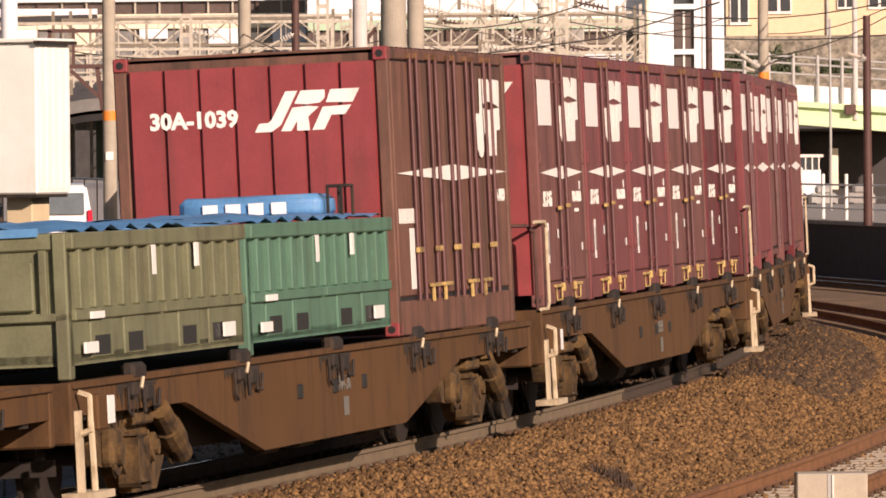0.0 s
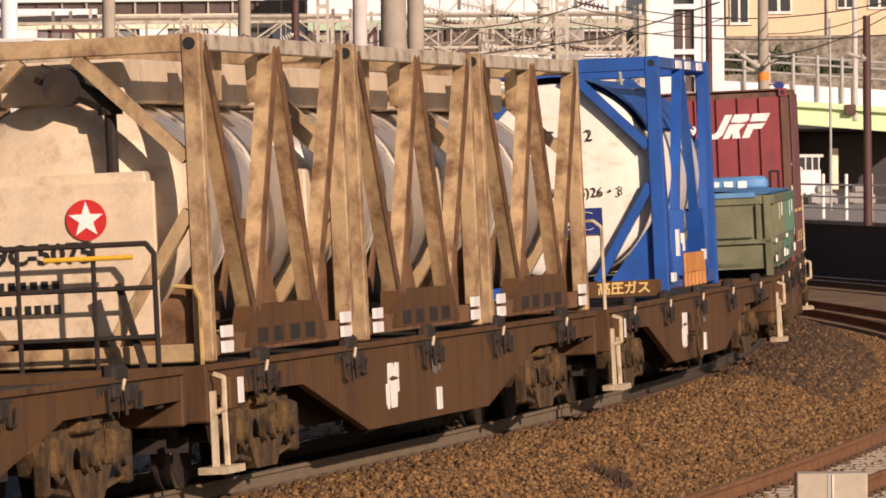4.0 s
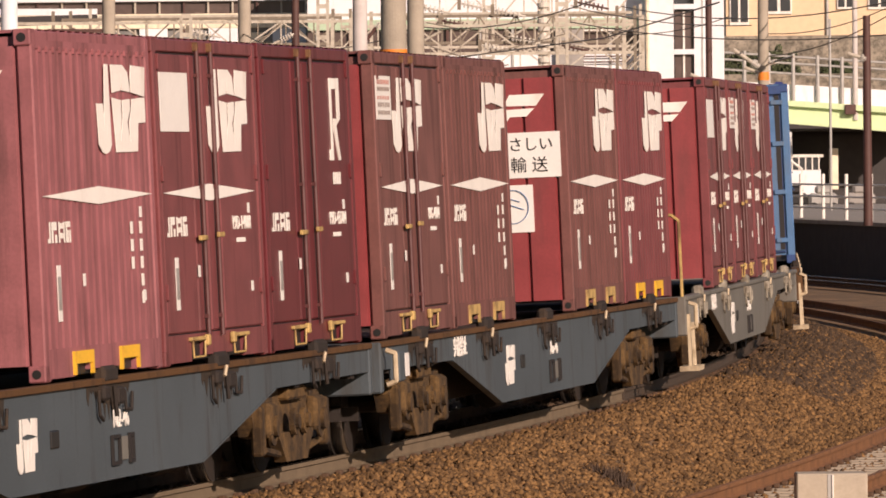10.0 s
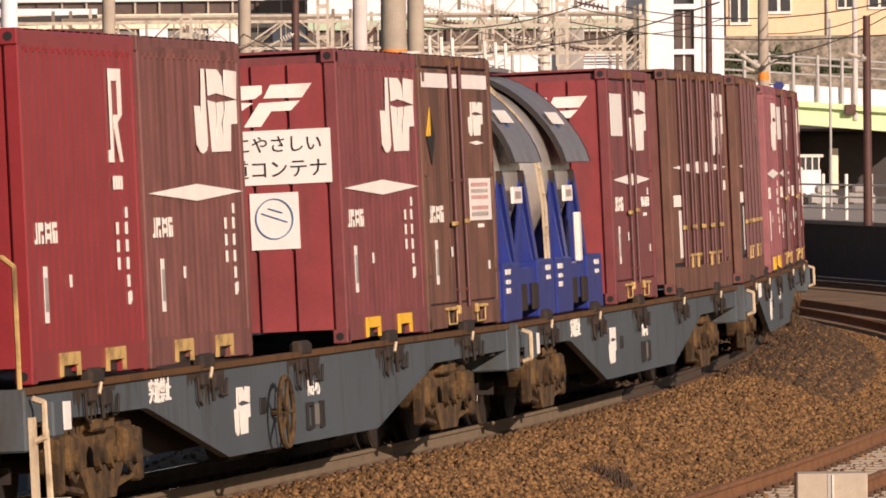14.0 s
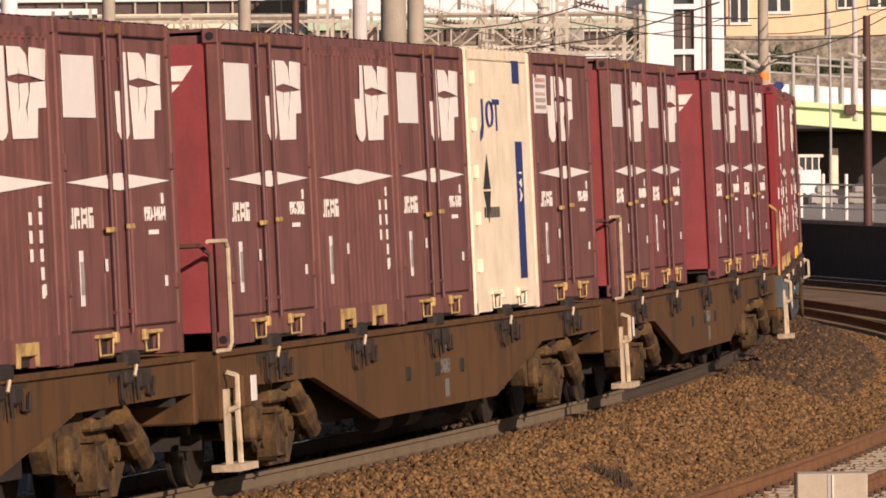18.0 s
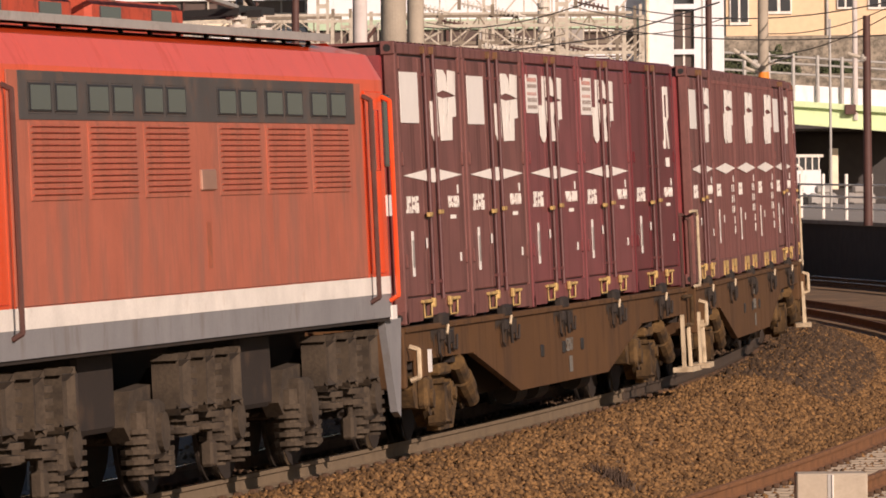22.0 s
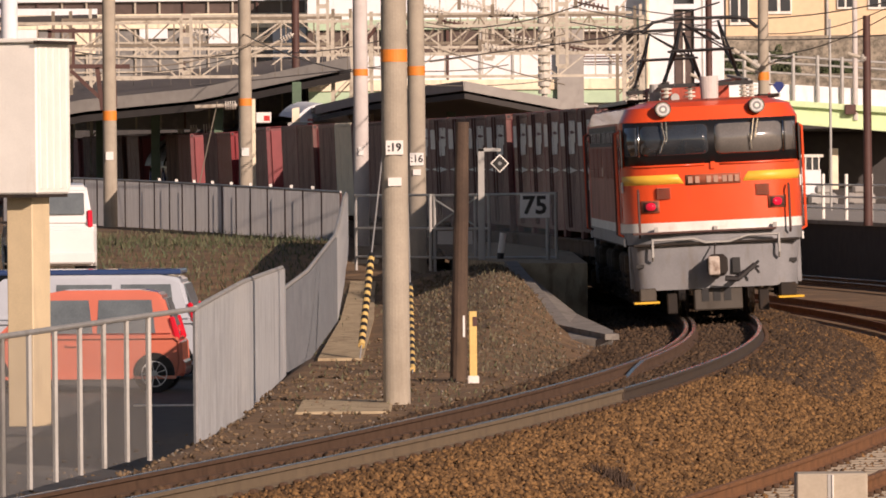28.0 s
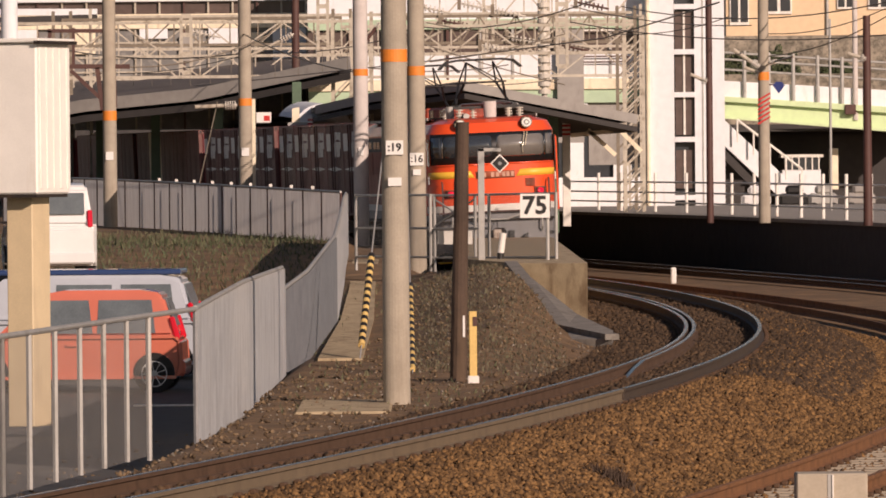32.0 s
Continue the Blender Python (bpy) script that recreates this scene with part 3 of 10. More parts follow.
def pole(base, top_z, r0, r1, mt, label, bands=(), plates=(), name="utility_pole"):
    """A tapered upright pole; bands: (z0, z1, material); plates: (z, w, h, text)."""
    x, y, z = base
    t = thing(name, (x, y, z), label, "pole", "line-side poles")
    H = top_z - z
    part("shaft", rod(BM(), (0, 0, -0.3), (0, 0, H), r0, 28, r1), mt, t, smooth=False)
    def r_at(h):
        return r0 + (r1 - r0) * h / H
    for z0, z1, bm_ in bands:
        part("marker_band", rod(BM(), (0, 0, z0 - z), (0, 0, z1 - z), r_at(z0 - z) + 0.006, 28, r_at(z1 - z) + 0.006), bm_, t, "orange marker band")
    for pz, w_, h_, txt in plates:
        p_ = part("number_plate", box(BM(), -w_ / 2, w_ / 2, -r_at(pz - z) - 0.02, -r_at(pz - z) + 0.02, pz - z - h_ / 2, pz - z + h_ / 2), M_LABEL, t, "white plate")
        if txt:
            lettering(p_, "lettering", txt, h_ * 0.8, M_BLACK, (0.0, -r_at(pz - z) - 0.022, pz - z), bold=0.004)
    return t


pole((-0.57, 91.74, -0.34), 8.2, 0.165, 0.145, M_POLE, "thick weathered concrete line-side pole", [(3.79, 3.94, M_ORANGEBAND)], [(2.76, 0.21, 0.17, ":19"), (2.35, 0.16, 0.1, "")], "concrete_pole")
pole((-0.52, 157.00, 0.11), 9.0, 0.19, 0.165, M_POLE, "weathered concrete line-side pole", [(4.34, 4.53, M_ORANGEBAND)], [(2.62, 0.28, 0.26, ":16"), (2.35, 0.16, 0.12, "")], "concrete_pole")
pole((-1.93, 182.00, 0.45), 10.0, 0.185, 0.165, M_POLEW, "pale tall concrete line-side pole", [(4.62, 4.78, M_ORANGEBAND)], [(2.82, 0.12, 0.2, "")], "concrete_pole")
pole((-5.30, 206.00, 0.86), 10.0, 0.19, 0.16, M_POLE, "concrete pole with an orange band behind the fence", [(4.1, 4.3, M_ORANGEBAND)], [(2.86, 0.2, 0.22, "")], "concrete_pole")
pole((-4.48, 235.00, 0.60), 11.0, 0.13, 0.11, M_BROWNSTEEL, "slim brownish pole behind the fence", [], [], "steel_pole")
pole((-8.83, 203.00, 0.92), 10.0, 0.19, 0.165, M_POLE, "concrete pole with rusty steel brackets", [(3.72, 3.98, M_ORANGEBAND)], [(2.78, 0.2, 0.22, "")], "concrete_pole")
pole((-13.00, 230.00, 0.72), 11.0, 0.26, 0.25, M_WALLWHITE, "pale round steel pole behind the cabinet", [], [], "steel_pole")
pole((8.94, 212.00, 1.06), 9.5, 0.165, 0.14, M_POLE, "concrete pole with red and white stripes on the platform", [(4.72, 4.95, M_ORANGEBAND)], [], "concrete_pole")
pole((7.57, 216.00, 1.04), 7.2, 0.10, 0.09, M_BROWNSTEEL, "slim dark brown pole on the platform", [], [], "steel_pole")
pole((10.92, 196.00, 1.11), 6.2, 0.12, 0.095, M_BROWNSTEEL, "dark brown pole on the platform", [], [], "steel_pole")
pole((12.47, 245.00, 0.80), 7.0, 0.045, 0.04, M_STEELPOST, "thin grey lamp pole", [], [], "steel_pole")
pole((16.58, 306.00, 4.32), 9.5, 0.11, 0.1, M_POLEW, "pale pole on the bridge", [], [], "steel_pole")

# striped sleeve on the red and white pole
b = BM()
for k in range(6):
    beam(b, (-0.17, -0.16, 3.62 - 1.08 + k * 0.13 - 0.1), (0.17, -0.16, 3.72 - 1.08 + k * 0.13), 0.02, 0.05)
stripe = part("striped_sign", b, M_RED, None, "")
stripe.matrix_basis = Matrix.Translation(((8.94, 212.00, 1.06)[0], 212.0, 1.07))
tagged(stripe, "red slanted warning stripes on a pole", "sign")

# rusty brackets between the cabinet and the pole
t = thing("steel_bracket", (-9.79, 203.00, 4.23), "rusty steel bracket frame on a pole", "bracket")
o = Vector((-9.79, 203.00, 4.23))
for a, c, w_ in (((-10.45, 203.00, 6.12), (-8.72, 203.00, 6.10), 0.1), ((-10.40, 203.00, 6.12), (-10.41, 203.00, 5.14), 0.1), ((-9.77, 203.00, 6.19), (-9.78, 203.00, 5.13), 0.08), ((-10.08, 203.00, 5.17), (-8.28, 203.00, 5.15), 0.12), ((-9.85, 203.00, 5.06), (-8.81, 203.00, 4.07), 0.1), ((-9.15, 203.00, 5.13), (-9.01, 203.00, 4.00), 0.12), ((-8.68, 203.00, 5.13), (-8.65, 203.00, 4.07), 0.05)):
    part("bracket_arm", beam(BM(), Vector(a) - o, Vector(c) - o, w_, w_, (0, 1, 0)), M_BROWNSTEEL, t)

# wooden post, yellow marker post, striped stay covers
t = thing("wooden_pole", (0.18, 100.27, -0.34), "short weathered tarred wooden pole", "pole")
b = rod(BM(), (0, 0, -0.3), (0.09, 0, 3.44), 0.115, 14, 0.09)
bmesh.ops.subdivide_edges(b, edges=[e for e in b.edges if abs(e.verts[0].co.z - e.verts[1].co.z) > 1], cuts=24)
for v in b.verts:
    v.co += Vector((v.co.x, v.co.y, 0)).normalized() * 0.008 * noise.noise(Vector((v.co.x * 20, v.co.y * 20, v.co.z * 2)))
part("shaft", b, M_WOOD, t)
part("pole_tag", box(BM(), 0.07, 0.1, -0.11, -0.09, 0.62, 0.9), M_LABEL, t)
t = thing("marker_post", (0.38, 99.46, -0.34), "weathered yellow marker post with a white foot", "post")
part("post", box(BM(), -0.05, 0.05, -0.04, 0.04, 0.0, 0.97, 0.008), M_MARKER, t)
part("foot", box(BM(), -0.075, 0.075, -0.06, 0.06, -0.1, 0.13, 0.012), M_LWHITE, t, "white painted foot")
part("post_plate", box(BM(), 0.0, 0.055, -0.05, -0.03, 0.78, 0.9), M_BROWNSTEEL, t)


def striped_guard(a, c, r):
    a, c = Vector(a), Vector(c)
    t = thing("stay_guard", a, "yellow and black striped cover on a stay wire", "stay guard", "striped stay guards")
    n = 26
    for k in range(n):
        p, q = (c - a) * (k / n), (c - a) * ((k + 1) / n)
        part("stripe", rod(BM(), p, q, r, 12), M_BLACK if k % 2 else M_MARKER, t)
    part("stay_wire", rod(BM(), (c - a) * -0.14, (c - a) * 3.2, 0.012, 6), M_STEELPOST, t)


striped_guard((-1.21, 112.00, -0.11), (-1.07, 114.00, 1.19), 0.052)
striped_guard((-0.43, 104.00, -0.25), (-0.47, 108.00, 0.84), 0.04)

# signal equipment cabinet on its column
cab = thing("equipment_cabinet", (-4.95, 92.11, -0.36), "cream trackside equipment cabinet on an ochre column", "cabinet")
turn = Matrix.Translation((-0.05, 0, 0)) @ Matrix.Rotation(radians(-22), 4, "Z")
b = BM()
box(b, -0.17, 0.17, -0.25, 0.25, -0.2, 2.62, 0.01, m=turn)
part("column", b, M_CABCOL, cab, "ochre painted column")
b = BM()
box(b, -1.0, 0.36, -0.5, 0.42, 2.60, 4.42, 0.02, m=turn)
part("housing", b, M_CABINET, cab)
for k in range(5):
    part("rib", box(BM(), 0.36, 0.372, -0.42 + k * 0.19, -0.34 + k * 0.19, 2.66, 4.36, 0.004, m=turn), M_CABINET, cab)
part("lid", box(BM(), -1.06, 0.42, -0.56, 0.48, 4.42, 4.47, 0.01, m=turn), M_CABINET, cab)
part("lid_edge", box(BM(), 0.36, 0.44, -0.57, 0.5, 4.40, 4.44, m=turn), M_DARK, cab)
part("base_tray", box(BM(), -0.98, 0.34, -0.48, 0.4, 2.56, 2.6, m=turn), M_DARK, cab)


# ---- fences ----
def panel_fence(name, label, pts, mt, rib, post_m, clear=False, ribs_m=None, fold=0.048):
    """A panel fence through posts; pts: (x, y, foot z, top z)."""
    t = thing(name, (pts[0][0], pts[0][1], 0), label, "fence")
    o = Vector((pts[0][0], pts[0][1], 0))
    for (x0, y0, a0, c0), (x1, y1, a1, c1) in zip(pts[:-1], pts[1:]):
        p, q = Vector((x0, y0, 0)) - o, Vector((x1, y1, 0)) - o
        d = (q - p)
        nrm = Vector((d.y, -d.x, 0)).normalized() * fold
        b = BM()
        k_ = max(2, int(d.length / 0.22) * 2)
        row = []
        for i in range(k_ + 1):
            f = i / k_
            u = p.lerp(q, f) + nrm * (1.0 if i % 2 and not clear else 0.0)
            za, zc = a0 + (a1 - a0) * f, c0 + (c1 - c0) * f
            row.append([b.verts.new(u + Vector((0, 0, za))), b.verts.new(u + Vector((0, 0, zc)))])
        for g, h in zip(row[:-1], row[1:]):
            b.faces.new((g[0], h[0], h[1], g[1]))
        part("fence_panel", b, mt, t)
        part("top_rail", rod(BM(), p + Vector((0, 0, c0 + 0.02)), q + Vector((0, 0, c1 + 0.02)), 0.028, 8), post_m, t)
        n = max(1, int(round(d.length / rib)))
        for k in range(n + 1):
            f = k / n
            u = p.lerp(q, f)
            part("upright", rod(BM(), u + Vector((0, 0, a0 + (a1 - a0) * f)), u + Vector((0, 0, c0 + (c1 - c0) * f)), 0.03, 6), ribs_m or post_m, t)
    return t


panel_fence("parking_fence", "clouded see-through panel fence beside the car park", [(-4.9, 61.0, -0.5, 0.95), (-4.02, 69.4, -0.42, 1.02), (-3.03, 78.3, -0.40, 1.02)], M_CLEAR, 1.6, M_STEELPOST, True)
part_f = thing("fence_rail", (-3.03, 78.3, 0), "bent grey top rail across a fence gap", "rail")
part("top_rail", rod(BM(), (0, 0, 1.04), (0.41, 2.2, 1.06), 0.028, 8), M_STEELPOST, part_f)
part("upright", rod(BM(), (0, 0, -0.45), (0, 0, 1.04), 0.03, 8), M_STEELPOST, part_f)
panel_fence("panel_fence", "dusty grey panel fence with a sagging line", [(-2.62, 80.5, -0.42, 1.05), (-2.42, 92.0, -0.42, 1.14), (-2.26, 107.0, -0.40, 1.10)], M_PANEL, 2.3, M_STEELPOST, ribs_m=M_RIB)
panel_fence("smoked_fence", "smoked see-through fence panels beside the path", [(-2.24, 107.2, -0.36, 0.80), (-1.99, 111.5, -0.28, 0.98), (-1.78, 125.0, -0.02, 1.35)], M_SMOKED, 3.2, M_STEELPOST, ribs_m=M_RIB)
panel_fence("path_fence", "grey panel fence beside the path", [(-1.78, 125.1, -0.02, 1.35), (-1.85, 138.0, 0.28, 1.62), (-1.98, 152.0, 0.38, 1.82), (-2.1, 166.0, 0.43, 1.88)], M_PANEL, 2.6, M_STEELPOST, ribs_m=M_RIB)
panel_fence("back_fence", "long grey panel fence with dark uprights on the bank", [(-2.28, 171.0, 0.43, 1.88), (-4.6, 183.0, 0.55, 1.97), (-7.0, 196.0, 0.68, 2.06), (-9.4, 208.0, 0.80, 2.14), (-13.0, 226.0, 0.9, 2.2)], M_PANEL, 2.4, M_STEELPOST, ribs_m=M_BROWNSTEEL, fold=0.008)
b = BM()
wp = thing("fence_posts", (-2.4, 174.0, 0), "row of short white posts behind the fence", "posts")
for k in range(9):
    x, y = -3.0 - k * 0.55, 176.5 + k * 2.9
    part("post", box(BM(), x + 2.4 - 0.035, x + 2.4 + 0.035, y - 174 - 0.03, y - 174 + 0.03, 0.5, 2.02 + k * 0.02), M_LWHITE, wp)

# ---- parked cars ----
def car(name, label, base, heading, paint, L, H, W, roof, lamp=True):
    """A small hatchback or van seen from its side and rear: x ahead."""
    c = thing(name, Matrix.Translation(base) @ Matrix.Rotation(radians(heading), 4, "Z"), label, "car", "parked cars")
    sill, belt = 0.2, H * 0.56
    rear = -L / 2
    # side profile, lofted across the width with tumblehome
    low = [(rear + 0.05, sill), (rear, 0.42), (rear + 0.02, belt * 0.92), (rear + 0.10, belt), (L / 2 - 0.85, belt), (L / 2 - 0.1, belt * 0.78), (L / 2, 0.5), (L / 2 - 0.05, sill)]
    b = BM()
    rows = []
    for y, k in ((-W / 2 + 0.02, 0.0), (-W / 2, 0.05), (W / 2, 0.05), (W / 2 - 0.02, 0.0)):
        rows.append([b.verts.new((x * (1 - 0.006 * (k == 0)), y, z)) for x, z in low])
    for p, q in zip(rows[:-1], rows[1:]):
        for i in range(len(low)):
            j = (i + 1) % len(low)
            b.faces.new((p[i], p[j], q[j], q[i]))
    b.faces.new(rows[0])
    b.faces.new(rows[-1])
    bmesh.ops.recalc_face_normals(b, faces=b.faces[:])
    bmesh.ops.bevel(b, geom=[e for e in b.edges if e.calc_face_angle(0) > 0.5], offset=0.045, segments=2, affect="EDGES")
    body = part("body", b, paint, c)
    t = [(rear + 0.09, belt - 0.02), (rear + 0.17, belt + 0.25), (rear + 0.26, H - 0.10), (rear + 0.36, H - 0.035), (rear + 0.62, H), (L / 2 - 1.7, H), (L / 2 - 1.35, H - 0.06), (L / 2 - 0.72, belt - 0.02)]
    b = BM()
    rows = []
    for y, k in ((-W / 2 + 0.03, 1), (W / 2 - 0.03, 1)):
        rows.append([b.verts.new((x, y * (1 - 0.16 * max(0, (z - belt) / (H - belt))), z)) for x, z in t])
    p, q = rows
    for i in range(len(t)):
        j = (i + 1) % len(t)
        b.faces.new((p[i], p[j], q[j], q[i]))
    b.faces.new(p)
    b.faces.new(q)
    bmesh.ops.recalc_face_normals(b, faces=b.faces[:])
    bmesh.ops.bevel(b, geom=[e for e in b.edges if e.calc_face_angle(0) > 0.5], offset=0.05, segments=2, affect="EDGES")
    part("cabin", b, roof, c)
    for sy in (-1, 1):
        for x0, x1 in ((rear + 0.38, rear + 1.22), (rear + 1.28, rear + 2.2)):
            s = sy * (W / 2 - 0.03)
            pts = [(x0, belt + 0.03), (x1, belt + 0.03), (x1 - 0.02, H - 0.14), (x0 + 0.06, H - 0.14)]
            b = BM()
            vs = [b.verts.new((x, s * (1 - 0.16 * (z - belt) / (H - belt)) + sy * 0.006, z)) for x, z in pts] + [b.verts.new((x, s * (1 - 0.16 * (z - belt) / (H - belt)) - sy * 0.03, z)) for x, z in pts]
            for f in ((0, 1, 2, 3), (4, 7, 6, 5), (0, 4, 5, 1), (1, 5, 6, 2), (2, 6, 7, 3), (3, 7, 4, 0)):
                b.faces.new([vs[i] for i in f])
            bmesh.ops.recalc_face_normals(b, faces=b.faces[:])
            part("side_window", b, M_CARGLASS, c)
        part("door_handle", box(BM(), rear + 1.5, rear + 1.66, sy * W / 2 - 0.02, sy * W / 2 + 0.02, belt - 0.16, belt - 0.12, 0.008), paint, c)
        part("tail_lamp", box(BM(), -0.035, 0.05, sy * (W / 2 - 0.10) - 0.05, sy * (W / 2 - 0.10) + 0.05, -0.17, 0.17, 0.02, m=Matrix.Translation((rear + 0.10, 0, belt + 0.10)) @ Matrix.Rotation(radians(16), 4, "Y")), M_LAMPRED, c, "red tail lamp")
        for x in (rear + 0.40, L / 2 - 0.62):
            y = sy * (W / 2 - 0.08)
            wh = part("wheel", rod(BM(), (x, y - 0.09, 0.27), (x, y + 0.09, 0.27), 0.27, 28), M_TYRE, c)
            # black disc painted on for the shade in the wheel arch
            part("arch", rod(BM(), (x, sy * (W / 2 - 0.12), 0.29), (x, sy * (W / 2 + 0.004), 0.28), 0.295, 24), M_BLACK, c)
            b = BM()
            rod(b, (x, y + sy * 0.085, 0.27), (x, y + sy * 0.1, 0.27), 0.05, 12)
            for k in range(9):
                a = k * math.tau / 9
                beam(b, (x, y + sy * 0.095, 0.27), (x + 0.175 * math.cos(a), y + sy * 0.095, 0.27 + 0.175 * math.sin(a)), 0.012, 0.028, (0, 1, 0))
            for k in range(24):
                a, a2 = k * math.tau / 24, (k + 1) * math.tau / 24
                beam(b, (x + 0.18 * math.cos(a), y + sy * 0.095, 0.27 + 0.18 * math.sin(a)), (x + 0.18 * math.cos(a2), y + sy * 0.095, 0.27 + 0.18 * math.sin(a2)), 0.014, 0.02, (0, 1, 0))
            part("rim", b, M_RIM, wh)
    part("rear_window", box(BM(), -0.012, 0.012, -W / 2 + 0.2, W / 2 - 0.2, -0.22, 0.22, 0.01, m=Matrix.Translation((rear + 0.175, 0, (belt + H) / 2 - 0.0)) @ Matrix.Rotation(radians(20), 4, "Y")), M_CARGLASS, c)
    part("rear_bumper", box(BM(), rear - 0.04, rear + 0.1, -W / 2 + 0.03, W / 2 - 0.03, 0.24, 0.46, 0.03), paint, c)
    return c


car("small_car", "coral red hatchback parked behind the fence", (-5.42, 110.0, -0.69), 178, M_CARRED, 3.4, 1.47, 1.47, M_CARRED)
car("estate_car", "silver estate car parked behind the red car", (-5.85, 116.5, -0.66), 177, M_SILVER, 4.4, 1.56, 1.7, M_SILVER)
bars_ = thing("roof_box", Matrix.Translation((-5.85, 116.5, 0.915)) @ Matrix.Rotation(radians(177), 4, "Z"), "flat dark blue roof box on the silver car", "roof box")
part("box", box(BM(), -1.9, 1.0, -0.6, 0.6, -0.01, 0.07, 0.02), M_CARBLUE, bars_)
car("white_car", "white van with glinting rear parked up the bank", (-7.62, 147.5, 0.44), 97, M_CARWHITE, 3.6, 1.78, 1.55, M_CARWHITE)

# asphalt of the car park
me = bpy.data.meshes.new("car_park")
gy = np.linspace(66, 122, 57)
vv, ff = [], []
edge = np.interp(gy, (60, 74, 88, 103, 129), (-4.5, -3.35, -2.75, -2.6, -2.2))
for j, y in enumerate(gy):
    for i, u in enumerate(np.linspace(0, 1, 33)):
        x = -16 + (edge[j] + 16) * u
        vv.append((x, y, float(ground_z(np.array([x]), np.array([y]))[0]) + 0.03))
for j in range(56):
    for i in range(32):
        ff.append((j * 33 + i, j * 33 + i + 1, (j + 1) * 33 + i + 1, (j + 1) * 33 + i))
me.from_pydata(vv, [], ff)
me.materials.append(M_ASPHALT)
tagged(new("car_park", me), "dark asphalt car park surface", "pavement", kind="structure")
b = BM()
for y0 in (103.0,):
    box(b, -4.2, -3.0, y0, y0 + 0.25, -0.685, -0.668)
tagged(part("parking_line", b, M_LWHITE), "worn white parking line", "road marking", kind="structure")

# ---- end of the platform: wall, ramp slab, gate and signs ----
w = thing("platform_end", (0, 0, 0), "stained concrete retaining wall with a sloping coping slab", "wall", kind="structure")
part("wall_face", plate(BM(), [(1.30, 133.2), (2.50, 132.3), (2.55, 210.0), (0.2, 210.0), (0.25, 140.0)], "z", -0.5, 0.79), M_CONCTAN, w, "rust-stained concrete wall")
b = BM()
pts = [Vector((1.18, 133.30, 0.75)), Vector((1.88, 119.50, -0.06)), Vector((1.96, 117.00, -0.16)), Vector((2.57, 116.50, -0.15)), Vector((2.64, 119.00, -0.08)), Vector((2.17, 124.00, 0.08)), Vector((1.34, 132.80, 0.70))]
hi = [b.verts.new(p) for p in pts]
lo = [b.verts.new(p - Vector((0, 0, 0.35))) for p in pts]
n = len(pts)
b.faces.new(hi)
b.faces.new(lo)
for i in range(n):
    b.faces.new((hi[i], hi[(i + 1) % n], lo[(i + 1) % n], lo[i]))
bmesh.ops.recalc_face_normals(b, faces=b.faces[:])
part("coping_slab", b, M_SLAB, w, "sloping concrete slab")
b = BM()
for i, (p, q) in enumerate(((pts[0], pts[1]), (pts[1], pts[3]))):
    beam(b, p + Vector((0, 0, 0.03)), q + Vector((0, 0, 0.03)), 0.22, 0.09)
part("slab_edge", b, M_SLAB, w)

t = thing("speed_sign", (1.88, 137.00, 0.77), "white square board with black figures on a post", "sign")
o = Vector((1.88, 137.00, 0.77))
part("post", rod(BM(), (0, 0, -0.2), (0, 0, 0.85), 0.035, 8), M_STEELPOST, t)
s_ = part("board", box(BM(), -0.49, 0.04, -0.06, -0.04, 0.78, 1.21), M_LABEL, t)
lettering(s_, "lettering", "75", 0.45, M_BLACK, (-0.225, -0.064, 0.99), bold=0.012)

t = thing("route_marker", (0.70, 138.00, 0.81), "diamond marker hanging from a grey bracket pole", "signal marker")
part("post", box(BM(), -0.06, 0.06, -0.05, 0.05, -0.3, 2.0, 0.01), M_STEELPOST, t)
part("arm", box(BM(), -0.06, 0.36, -0.05, 0.05, 1.93, 2.0, 0.01), M_STEELPOST, t)
d = part("diamond", plate(BM(), [(0.17, 1.72), (0.34, 1.55), (0.51, 1.72), (0.34, 1.89)], "y", -0.09, -0.06), M_LWHITE, t, "white edged diamond plate")
part("diamond_face", plate(BM(), [(0.20, 1.72), (0.34, 1.58), (0.48, 1.72), (0.34, 1.86)], "y", -0.1, -0.085), M_BLACK, d)
part("lens", rod(BM(), (0.34, -0.12, 1.72), (0.34, -0.09, 1.72), 0.035, 12), M_LENS, d)

t = thing("boundary_marker", (1.05, 139.00, 0.73), "leaning white post with a black foot", "post")
part("post", rod(BM(), (0, 0, 0.16), (0.05, 0, 0.53), 0.06, 12), M_LWHITE, t)
part("foot", rod(BM(), (-0.02, 0, -0.1), (0, 0, 0.17), 0.062, 12), M_BLACK, t)

M_MESH = mat("wire_mesh", (0.34, 0.33, 0.30), 0.6)
M_MESH.node_tree.nodes["Principled BSDF"].inputs["Alpha"].default_value = 0.3
t = thing("mesh_gate", (-0.23, 142.00, 0.73), "grey wire-mesh gate and fence", "gate")
o = Vector((-0.23, 142.00, 0.73))
X = [Vector(v) - o for v in ((-1.65, 145.00, 0.72), (-0.23, 142.00, 0.73), (-0.15, 142.00, 0.72), (0.60, 141.00, 0.73), (0.85, 140.00, 0.74), (2.05, 138.00, 0.76))]
for v in X:
    part("post", rod(BM(), v + Vector((0, 0, -0.2)), v + Vector((0, 0, 1.24)), 0.03, 8), M_STEELPOST, t)
